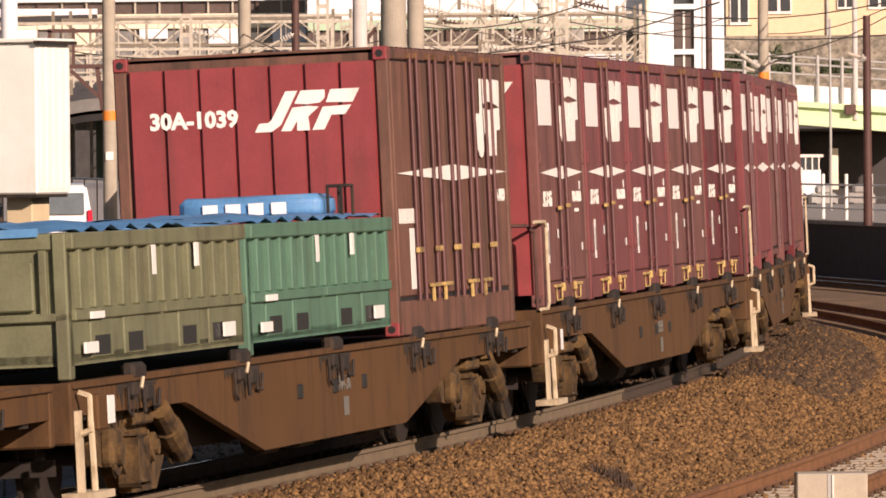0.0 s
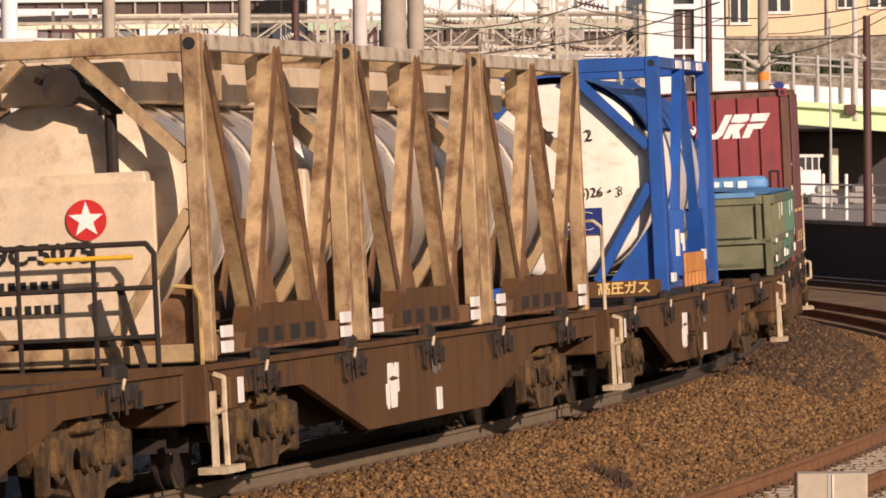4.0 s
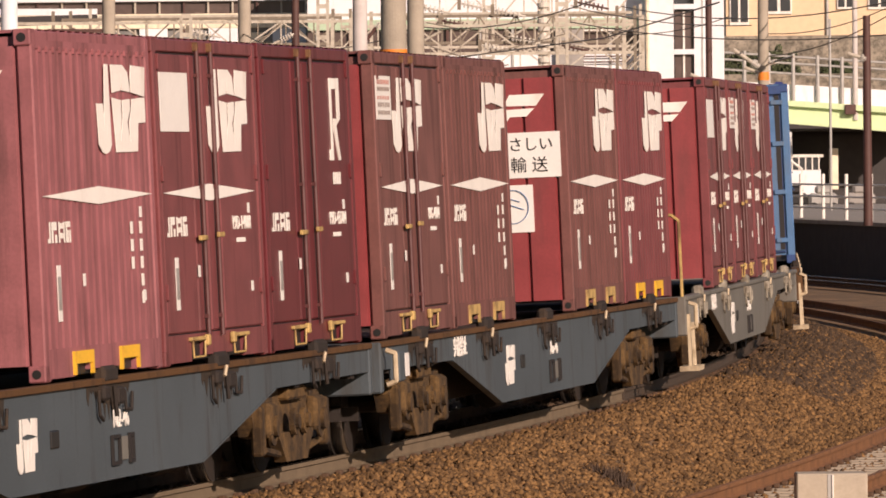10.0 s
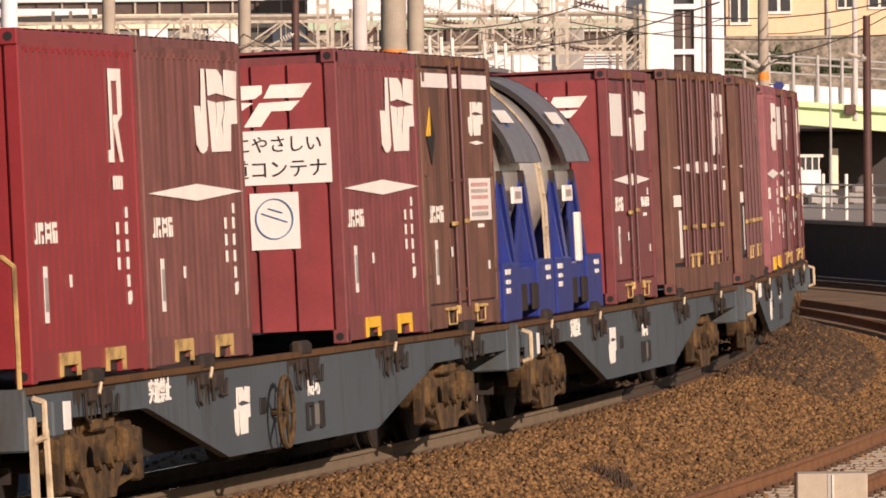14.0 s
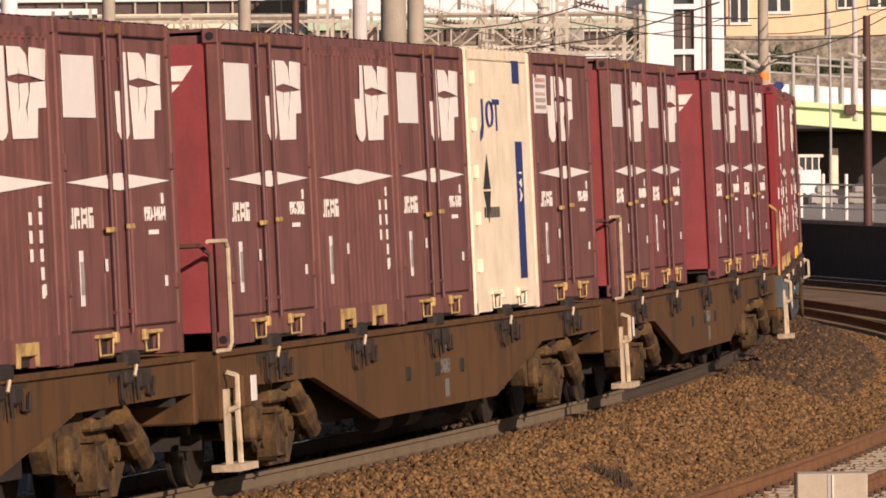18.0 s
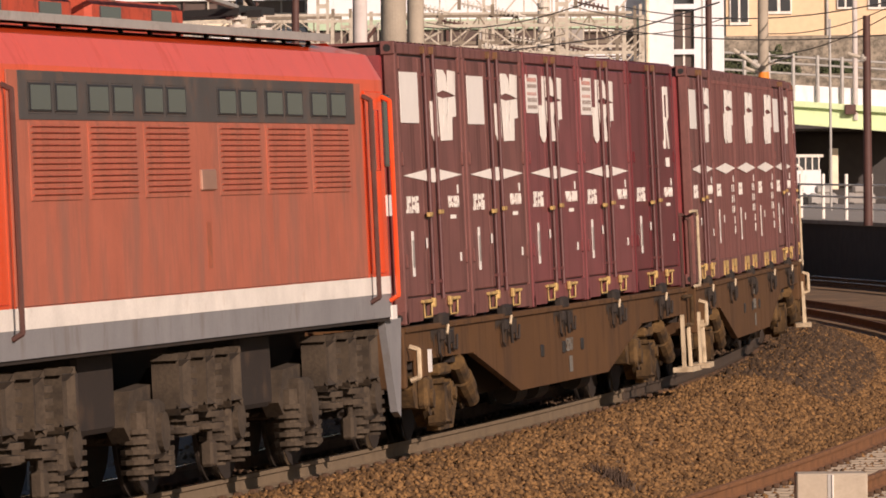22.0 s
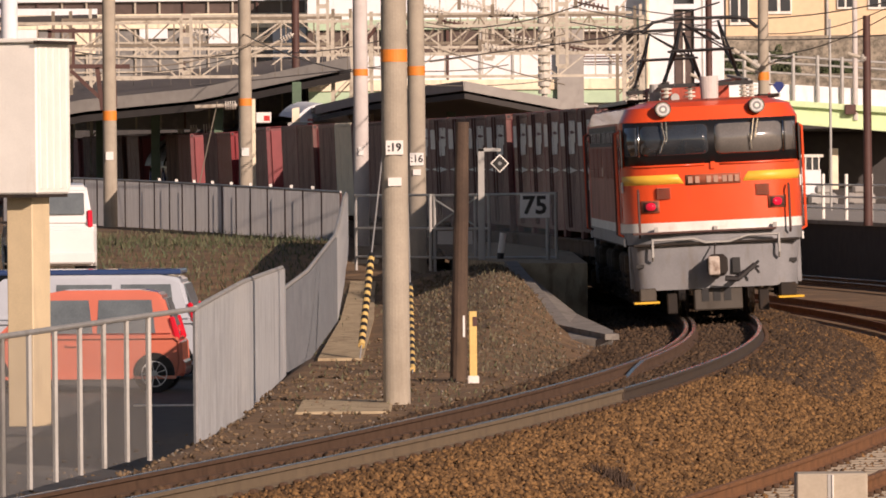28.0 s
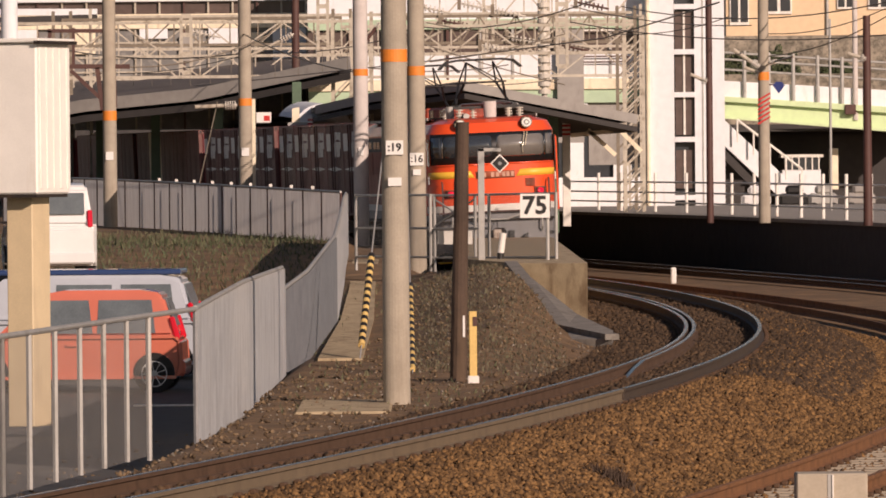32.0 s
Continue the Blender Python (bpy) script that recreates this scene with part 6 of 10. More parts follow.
def end_face(c, L, W, H, m, marks, sign=None, plain=False, cast=None):
    """The rear end with its grooved wall and corner castings."""
    x = -L / 2
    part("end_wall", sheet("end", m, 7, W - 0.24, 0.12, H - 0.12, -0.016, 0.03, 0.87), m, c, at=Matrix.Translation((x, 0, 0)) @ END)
    if not plain:
        for sy in (-1, 1):
            for z in (0.0, H - 0.12):
                k = part("corner_casting", block("cast", cast or m, -0.02, 0.15, -0.065, 0.065, 0, 0.12, 0.01), cast or m, c, at=(x, sy * (W / 2 - 0.06), z))
                if z or sy < 0:
                    # a black disc stands for the dark inside of the hole
                    part("casting_hole", MESHES.get("hole") or mesh_of(rod(BM(), (-0.024, 0, 0.06), (0, 0, 0.06), 0.034, 10), M_BLACK, "hole"), None, k)
    if marks:
        long_at = Matrix.Translation((x - 0.018, 0, 0)) @ END
        if L > 5:
            emblem(c, 0.50, H - 0.53, 0.95, 0.35, 0, MARK_LONG, 0.2, long_at)
        else:
            emblem(c, 0.36, H - 0.46, 1.32, 0.35, 0, MARK_LONG, 0.2, long_at)
    if sign:
        s = part("notice_board", box(BM(), x - 0.026, x - 0.016, -1.16, 0.24, H - 1.13, H - 0.67), M_LABEL, c, "white notice board")
        lettering(s, "lettering", sign[0], 0.155, M_BLACK, Matrix.Translation((x - 0.028, -0.55, H - 0.80)) @ END)
        lettering(s, "lettering", sign[1], 0.17, M_BLACK, Matrix.Translation((x - 0.028, -0.62, H - 1.01)) @ END)
        part("picture_notice", box(BM(), x - 0.03, x - 0.016, -0.86, -0.44, H - 1.68, H - 1.2), M_LABEL, c, "white notice with a faint round picture")
        b = BM()
        for k in range(24):
            a0, a1 = k * math.tau / 24, (k + 1) * math.tau / 24
            beam(b, (x - 0.033, -0.65 + 0.16 * math.cos(a0), H - 1.42 + 0.17 * math.sin(a0)), (x - 0.033, -0.65 + 0.16 * math.cos(a1), H - 1.42 + 0.17 * math.sin(a1)), 0.008, 0.016, (1, 0, 0))
        beam(b, (x - 0.033, -0.76, H - 1.45), (x - 0.033, -0.54, H - 1.37), 0.008, 0.014, (1, 0, 0))
        beam(b, (x - 0.033, -0.72, H - 1.37), (x - 0.033, -0.60, H - 1.33), 0.008, 0.014, (1, 0, 0))
        part("round_picture", b, M_BLUEBOX, c)
    return c


def shell(c, L, W, H, m, plain=False):
    """Body, folded roof sheet, corner posts and the ribbed far side."""
    part("body", block("body", m, -L / 2 + 0.04, L / 2 - 0.03, -W / 2 + 0.055, W / 2 - 0.04, 0.12, H - 0.05), m, c)
    part("roof", sheet("roof", m, int(L / 0.23), L - 0.04, -W / 2 + 0.02, W / 2 - 0.02, -0.012, 0.012, 0.6), m, c, at=Matrix.Translation((0, 0, H - 0.012)) @ Matrix.Rotation(radians(-90), 4, "X"))
    part("far_side_wall", sheet("far", m, int(L / 0.28), L - 0.2, 0.14, H - 0.06, 0.0, 0.03, 0.7), m, c, at=Matrix.Translation((0, W / 2, 0)) @ Matrix.Rotation(math.pi, 4, "Z"))
    for sy in (-1, 1):
        part("roof_rail", block("rail", m, -L / 2 + 0.02, L / 2 - 0.02, -0.035, 0.035, -0.10, 0.0, 0.01), m, c, at=(0, sy * (W / 2 - 0.035), H - 0.012))
        for sx in (-1, 1):
            part("corner_post", block("post", m, -0.06, 0.06, -0.055, 0.055, 0.0, H - 0.02, 0.012), m, c, at=(sx * (L / 2 - 0.06), sy * (W / 2 - 0.05), 0))


def fork_pockets(c, L, W, m, yellow=M_YELLOW, cut=True):
    """Lower side rail with its two lifting pockets in yellow frames."""
    y0, y1 = -W / 2 - 0.004, -W / 2 + 0.09
    part("side_rail", MESHES.get(("srail", m.name)) or mesh_of(plate(BM(), [(-L / 2 + 0.1, 0.02), (-0.96, 0.02), (-0.96, 0.17), (-0.52, 0.17), (-0.52, 0.06), (0.52, 0.06), (0.52, 0.17), (0.96, 0.17), (0.96, 0.02), (L / 2 - 0.1, 0.02), (L / 2 - 0.1, 0.23), (-L / 2 + 0.1, 0.23)], "y", y0, y1), m, ("srail", m.name)), m, c)
    # black block behind the rail: the pockets' inner shade as colour
    part("pocket_shade", box(BM(), -0.96, 0.96, y0 + 0.035, y1 + 0.02, 0.03, 0.17), M_BLACK, c)
    for sx in (-1, 1):
        u = sx * 0.74
        if cut:
            key = ("cap", yellow.name, sx)
            if key not in MESHES:
                b = box(BM(), -0.31, 0.31, y0 - 0.03, y0 + 0.005, 0.175, 0.205, 0.006)
                box(b, 0.27 * -sx - 0.05, 0.27 * -sx + 0.05, y0 - 0.04, y0, 0.13, 0.215, 0.01)
                mesh_of(b, yellow, key)
            f = part("fork_pocket", MESHES[key], yellow, c, "yellow steel lifting pocket", (u, 0, 0))
            key = ("loop", yellow.name)
            part("pocket_frame", MESHES.get(key) or mesh_of(pipe(BM(), [(-0.22, y0 - 0.012, 0.18), (-0.20, y0 - 0.012, 0.05), (0.20, y0 - 0.012, 0.05), (0.22, y0 - 0.012, 0.18)], 0.009), yellow, key), yellow, f)
        else:
            key = ("hood", yellow.name)
            me = MESHES.get(key) or mesh_of(plate(BM(), [(-0.3, 0.03), (-0.25, 0.03), (-0.24, 0.11), (0.24, 0.11), (0.25, 0.03), (0.3, 0.03), (0.3, 0.20), (-0.3, 0.20)], "y", y0 - 0.02, y0 + 0.004), yellow, key)
            part("fork_pocket", me, yellow, c, "yellow steel lifting pocket", (u, 0, 0))


def side_marks(c, L, W, H, number, logo, board, jr=False, plain=False):
    y = -W / 2 - 0.004
    d = BM()
    if not jr and board != "small":
        part("lozenge", lozenge(-0.06 if logo == "door" else 0.0, H * 0.525, L - (0.4 if logo == "door" else 0.22), 0.13, y - 0.006, y), M_WHITE, c, "white painted lozenge")
        cx, w_ = {"plain": (0.70, 1.52), "printed": (-0.16, 1.62)}.get(board, (0.86, 1.62)) if logo == "door" else (0.86, 1.62)
        emblem(c, cx, H - 0.56, w_, 0.66, y - 0.002)
    if board == "plain":
        part("notice_board", box(d, -L / 2 + 0.17, -L / 2 + 1.14, y - 0.007, y, H - 0.72, H - 0.27), M_LABEL, c, "blank white notice board")
    elif board == "printed":
        x0, x1, z0, z1 = -L / 2 + 0.08, -L / 2 + 0.84, H - 0.60, H - 0.22
        s = part("notice_board", box(d, x0, x1, y - 0.007, y, z0, z1), M_LABEL, c, "white notice board with red and black print")
        for f_, h_, n_, mt in ((0.86, 0.04, 8, M_PRINTRED), (0.70, 0.035, 11, M_PRINT), (0.50, 0.03, 5, M_PRINTRED), (0.34, 0.04, 7, M_PRINT), (0.16, 0.035, 9, M_PRINT)):
            tagged(part("print", bars(BM(), (x0 + x1) / 2, z0 + (z1 - z0) * f_, n_, 0.64, h_, y - 0.008, 0.5), mt, s), kind="stuff")
    elif board == "small":
        emblem(c, 0.95, H - 0.58, 0.78, 0.32, y - 0.002, label="small white operator emblem")
        part("lozenge", lozenge(0.95, H - 0.80, 0.8, 0.04, y - 0.006, y), M_WHITE, c, "white painted lozenge")
        for x0, x1 in ((-1.74, -0.45), (-0.37, 0.02), (0.14, 1.6)):
            part("stripe", box(BM(), x0, x1, y - 0.007, y, H - 0.30, H - 0.17), M_LABEL, c, "white painted stripe")
        part("hazard_diamond", plate(BM(), [(-1.62, H - 0.74), (-1.4, H - 0.74), (-1.4, H - 0.48)], "y", y - 0.007, y), M_YELLOW2, c, "yellow half of a diamond mark")
        part("hazard_diamond", plate(BM(), [(-1.62, H - 0.745), (-1.4, H - 1.0), (-1.2, H - 0.745), (-1.4, H - 0.48), (-1.395, H - 0.745)], "y", y - 0.007, y), M_SEAL, c, "dark half of a diamond mark")
        s = part("notice_board", box(d, 0.46, 1.58, y - 0.007, y, H - 1.52, H - 1.13), M_LABEL, c, "white notice board with small print")
        for f_, n_, mt in ((0.85, 12, M_PRINTRED), (0.7, 9, M_PRINT), (0.55, 12, M_PRINTRED), (0.3, 10, M_PRINTRED), (0.15, 8, M_PRINT)):
            tagged(part("print", bars(BM(), 0.98, H - 1.52 + 0.39 * f_, n_, 0.9, 0.035, y - 0.008, 0.5), mt, s), kind="stuff")
    if plain:
        return
    b = BM()
    for x0, x1, z0, z1 in ((0, 0.04, 0.0, 0.03), (0.05, 0.08, 0.0, 0.15), (0.12, 0.16, 0.0, 0.15), (0.16, 0.26, 0.09, 0.15), (0.22, 0.27, 0.0, 0.06), (0.33, 0.36, 0.0, 0.15), (0.38, 0.46, 0.1, 0.14), (0.38, 0.46, 0.03, 0.07), (0.48, 0.51, 0.0, 0.15), (0.55, 0.58, 0.0, 0.15), (0.6, 0.68, 0.11, 0.15), (0.6, 0.63, 0.0, 0.09), (0.66, 0.69, 0.0, 0.09)):
        box(b, -L / 2 + 0.24 + x0, -L / 2 + 0.24 + x1, y - 0.004, y, 0.98 + z0, 0.98 + z1)
    tagged(part("owner_mark", b, M_WHITE, c), kind="stuff")
    if logo == "ribbed":
        b = BM()
        for k in range(5):
            plate(b, [(1.28, 1.02 - 0.13 * k), (1.36, 1.02 - 0.13 * k), (1.36, 1.11 - 0.13 * k), (1.28, 1.11 - 0.13 * k)], "y", y - 0.004, y)
        for k in range(3):
            plate(b, [(0.98, 1.02 - 0.13 * k), (1.06, 1.02 - 0.13 * k), (1.06, 1.11 - 0.13 * k), (0.98, 1.11 - 0.13 * k)], "y", y - 0.004, y)
        tagged(part("print", b, M_WHITE, c, "upright column of white marks"), kind="stuff")
    s = part("tag_plate", box(BM(), -L / 2 + 0.45, -L / 2 + 0.56, y - 0.006, y, 0.42, 0.82), M_LABEL, c, "tall white label")
    part("print", bars(BM(), -L / 2 + 0.51, 0.62, 1, 0.12, 0.24, y - 0.007, 0.3), M_STEELPOST, s)
    b = BM()
    for x, z, w, h in ((1.30, 1.14, 0.07, 0.08), (-0.60, 0.66, 0.07, 0.09), (1.32, 0.52, 0.08, 0.08)):
        box(b, x, x + w, y - 0.005, y, z, z + h)
    tagged(part("small_label", b, M_LABEL, c), kind="stuff")
    if number:
        lettering(c, "lettering", number, 0.155, M_WHITE, (1.06, y - 0.003, 1.06))
        tagged(part("print", bars(BM(), 1.0, 0.93, 5, 0.34, 0.035, y - 0.003, 0.2), M_WHITE, c), kind="stuff")


def leaf_doors(c, L, W, H, m, plain=False):
    """Two pairs of hinged leaves with lock rods, seals and handles."""
    y = -W / 2
    e = L / 2 - 0.13
    b = BM()
    box(b, -e, e, y + 0.02, y + 0.05, 0.22, H - 0.12)
    part("door_seal", b, M_SEAL, c)
    for x0, x1 in ((-e, -0.62), (-0.60, -0.18), (-0.16, 0.30), (0.32, e)):
        d = part("door_leaf", box(BM(), x0 + 0.012, x1 - 0.012, y, y + 0.045, 0.24, H - 0.13, 0.012), m, c)
        if x1 - x0 > 1 and not plain:
            hx = x0 + 0.012 if x0 < -1 else x1 - 0.05
            for z in (0.5, H * 0.56, H - 0.25):
                part("hinge", block("hinge", m, -0.02, 0.06, -0.02, 0.01, 0, 0.12, 0.004), m, d, at=(hx, y, z))
    for x in (-0.42, 0.08):
        b = BM()
        rod(b, (x, y - 0.028, 0.2), (x, y - 0.028, H - 0.08), 0.019, 8)
        for z in (0.34, 1.34, 2.2):
            box(b, x - 0.028, x + 0.028, y - 0.036, y, z, z + 0.03)
        r = part("lock_rod", b, M_ROD, c)
        if not plain:
            part("rod_cam", box(BM(), x - 0.022, x + 0.022, y - 0.04, y + 0.01, H - 0.10, H - 0.03, 0.006), M_TANRUST, r, "worn brass-coloured cam")
    if plain:
        return
    for x0, x1, z in ((-0.62, -0.38, 0.94), (0.04, 0.22, 0.96)):
        part("door_handle", box(BM(), x0, x1, y - 0.05, y - 0.02, z, z + 0.04, 0.006), M_YELLOW, c, "worn yellow door handle")


def ribbed_side(c, L, W, H, m):
    """A corrugated side wall."""
    y = -W / 2
    b = BM()
    e = L / 2 - 0.12
    n = 17
    p = 2 * e / n
    vs = []
    for i in range(n):
        x = -e + i * p
        for dx, dy in ((0, 0.009), (p * 0.3, 0.009), (p * 0.45, 0.0), (p * 0.85, 0.0)):
            vs.append((x + dx, y + dy))
    vs.append((e, y + 0.009))
    lo = [b.verts.new((x, yy, 0.22)) for x, yy in vs]
    hi = [b.verts.new((x, yy, H - 0.12)) for x, yy in vs]
    for i in range(len(vs) - 1):
        b.faces.new((lo[i], lo[i + 1], hi[i + 1], hi[i]))
    part("ribbed_wall", b, m, c)
    b = BM()
    box(b, -e, e, y - 0.004, y + 0.05, H - 0.14, H - 0.08)
    for i in range(n):
        x = -e + (i + 0.65) * p
        box(b, x - 0.03, x + 0.03, y - 0.016, y, H - 0.165, H - 0.125)
    part("top_rail", b, m, c)


M_SOOTPAINT = mat("blackened_paint", (0.04, 0.034, 0.026), 0.7, dirt=(0.09, 0.055, 0.035), dirt_amount=0.3, streak=4)


def container(kind, m, number="", board="", sign=None, jr=False, label=None, plain=False, back=False):
    """A twelve-foot box container: 'door' or 'ribbed'."""
    L, W, H = 3.715, 2.45, 2.5
    words_ = {"maroon": "maroon", "brown": "brownish red", "dark": "dark red", "bright": "bright red", "pink": "faded pink", "olive": "weathered brown"}[m]
    side = "hinged side doors" if kind == "door" else "ribbed side walls"
    c = thing("freight_container", Matrix(), label or "%s steel freight container with %s on a wagon" % (words_, side), "container", "freight containers")
    shell(c, L, W, H, REDS[m], plain)
    # the rear end takes a brighter red than the sides, for the sun on it
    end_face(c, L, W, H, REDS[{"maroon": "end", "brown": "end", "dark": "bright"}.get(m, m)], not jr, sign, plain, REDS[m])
    if not plain:
        fork_pockets(c, L, W, REDS[m], M_YELLOW if kind == "door" or m in ("brown", "bright") else M_YELLOW2, kind == "door")
    if kind == "door":
        leaf_doors(c, L, W, H, REDS[m], plain)
    else:
        ribbed_side(c, L, W, H, REDS[m])
    side_marks(c, L, W, H, number, kind, board, jr, plain)
    if back:
        turn = Matrix.Rotation(math.pi, 4, "Z")
        yb = -W / 2 - 0.016
        part("lozenge", lozenge(0.0, H * 0.525, L - 0.4, 0.13, yb - 0.006, yb), M_WHITE, c, "white painted lozenge", turn)
        emblem(c, 0.80, H - 0.56, 1.55, 0.66, yb, at=turn)
        part("notice_board", box(BM(), -L / 2 + 0.17, -L / 2 + 1.14, yb - 0.007, yb, H - 0.72, H - 0.27), M_LABEL, c, "blank white notice board", turn)
        for u in (-0.42, 0.08):
            part("lock_rod", rod(BM(), (u, yb - 0.02, 0.2), (u, yb - 0.02, H - 0.05), 0.019, 8), M_ROD, c, "", turn)
    if jr:
        y = -W / 2 - 0.008
        b = BM()
        plate(b, [(0.86, 1.55), (1.0, 1.55), (1.0, 2.15), (1.22, 2.15), (1.22, 1.9), (1.06, 1.9), (1.06, 1.8), (1.22, 1.55), (1.3, 1.55), (1.16, 1.84), (1.32, 1.9), (1.32, 2.24), (0.94, 2.24), (0.94, 1.64), (0.86, 1.64)], "y", y - 0.004, y + 0.006)
        part("emblem", b, M_WHITE, c, "white operator emblem")
        part("owner_mark", bars(BM(), 1.1, 1.4, 4, 0.34, 0.1, y), M_WHITE, c)
    return c


def container20(m, number, end_number=""):
    """A twenty-foot container with four folding leaves on its side."""
    L, W, H = 6.058, 2.45, 2.55
    word = {"olive": "weathered brown", "brown": "brownish red", "maroon": "maroon"}[m]
    c = thing("freight_container", Matrix(), "%s twenty-foot container with many door bars" % word, "container", "freight containers")
    shell(c, L, W, H, REDS[m])
    # the numbered box also wears the red with sunlight in it
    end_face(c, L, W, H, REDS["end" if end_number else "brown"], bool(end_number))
    y = -W / 2
    e = L / 2 - 0.16
    part("door_seal", box(BM(), -e, e, y + 0.02, y + 0.05, 0.3, H - 0.12), M_SEAL, c)
    xs = np.linspace(-e, e, 7)
    for x0, x1 in zip(xs[:-1], xs[1:]):
        part("door_leaf", box(BM(), x0 + 0.015, x1 - 0.015, y, y + 0.045, 0.34, H - 0.13, 0.012), REDS[m], c)
    for x in xs[1:-1]:
        for dx in (-0.16, 0.16):
            b = rod(BM(), (x + dx, y - 0.028, 0.3), (x + dx, y - 0.028, H - 0.06), 0.019, 8)
            r = part("lock_rod", b, M_ROD, c)
            part("rod_cam", box(BM(), x + dx - 0.022, x + dx + 0.022, y - 0.04, y + 0.01, H - 0.1, H - 0.05, 0.006), M_TANRUST, r, "worn brass-coloured cam")
        part("door_handle", box(BM(), x - 0.22, x + 0.02, y - 0.055, y - 0.02, 0.72, 0.77, 0.006), M_YELLOW, c, "worn yellow door handle")
    for x in (-1.5, -0.9, 0.5, 1.2):
        b = box(BM(), x, x + 0.42, y - 0.05, y - 0.01, 0.405, 0.44, 0.006)
        rod(b, (x + 0.1, y - 0.03, 0.28), (x + 0.1, y - 0.03, 0.44), 0.018, 6)
        part("lock_gear", b, M_YELLOW, c, "worn yellow lock gear")
    part("side_rail", box(BM(), -L / 2 + 0.1, L / 2 - 0.1, y - 0.004, y + 0.09, 0.0, 0.3, 0.01), REDS[m], c)
    if number == "30A-105":
        part("lower_panel", box(BM(), -e + 0.02, e - 0.02, y - 0.006, y + 0.02, 0.34, 0.98), M_SOOTPAINT, c, "blackened lower door panels")
    part("lozenge", lozenge(0.0, H * 0.56, L - 0.4, 0.15, y - 0.012, y - 0.003), M_WHITE, c, "white painted lozenge")
    emblem(c, 1.95, H - 0.62, 1.3, 0.74, y - 0.014)
    part("owner_mark", bars(BM(), -2.4, 1.05, 8, 0.8, 0.13, y - 0.004), M_WHITE, c)
    part("tag_plate", box(BM(), -2.3, -2.1, y - 0.008, y, 0.4, 0.94), M_LABEL, c, "tall white label")
    lettering(c, "lettering", number, 0.16, M_WHITE, (2.4, y - 0.006, 1.2), bold=0.004)
    if end_number:
        lettering(c, "lettering", end_number, 0.20, M_WHITE, Matrix.Translation((-L / 2 - 0.019, 0.52, H - 0.58)) @ END, "large white painted number", bold=0.008)
    return c


def cream_container():
    L, W, H = 3.715, 2.45, 2.5
    c = thing("freight_container", Matrix(), "cream freight container with a blue upright stripe", "container", "freight containers")
    shell(c, L, W, H, M_CREAM, True)
    end_face(c, L, W, H, M_CREAM, False)
    fork_pockets(c, L, W, M_CREAM, M_CREAM)
    y = -W / 2
    part("side_panel", box(BM(), -L / 2 + 0.12, L / 2 - 0.12, y, y + 0.05, 0.22, H - 0.12, 0.01), M_CREAM, c)
    for z0, z1 in ((0.3, 1.62), (2.18, 2.4)):
        part("stripe", box(BM(), 0.8, 1.2, y - 0.005, y, z0, z1), M_NAVY, c, "dark blue stripe")
    b = plate(BM(), [(-1.15, 1.15), (-0.9, 0.85), (-0.75, 1.15)], "y", y - 0.005, y)
    plate(b, [(-1.15, 1.17), (-0.75, 1.17), (-0.9, 1.5)], "y", y - 0.005, y)
    part("hazard_diamond", b, M_BLACK, c)
    b = plate(BM(), [(-1.2, 1.62), (-1.05, 1.66), (-0.98, 1.75), (-0.98, 2.02), (-1.08, 2.02), (-1.08, 1.78), (-1.2, 1.7)], "y", y - 0.005, y)
    for k in range(16):
        a0, a1 = k * math.tau / 16, (k + 1) * math.tau / 16
        beam(b, (-0.68 + 0.17 * math.cos(a0), y - 0.002, 1.88 + 0.12 * math.sin(a0)), (-0.68 + 0.17 * math.cos(a1), y - 0.002, 1.88 + 0.12 * math.sin(a1)), 0.006, 0.045, (0, 1, 0))
    box(b, -0.44, -0.04, y - 0.005, y, 1.97, 2.02)
    box(b, -0.27, -0.19, y - 0.005, y, 1.72, 1.97)
    part("owner_mark", b, M_NAVY, c, "dark blue maker's mark")
    lettering(c, "lettering", "19A", 0.2, M_WHITE, Matrix.Translation((1.0, y - 0.006, 1.2)) @ Matrix.Rotation(radians(90), 4, "Y"))
    b = bars(BM(), -0.7, 0.95, 8, 0.9, 0.1, y)
    part("print", b, M_SEAL, c)
    b = BM()
    for k in range(5):
        rod(b, (-1.64, y - 0.02, 0.4 + k * 0.44), (-1.64, y - 0.02, 0.52 + k * 0.44), 0.03, 6)
    part("hinge", b, M_CREAM, c)
    return c


M_RUSTFILM = mat("brown_rust_film", (0.15, 0.10, 0.06), 0.8, dirt=(0.09, 0.12, 0.16), dirt_amount=0.5, scale=6, vary=0.3)


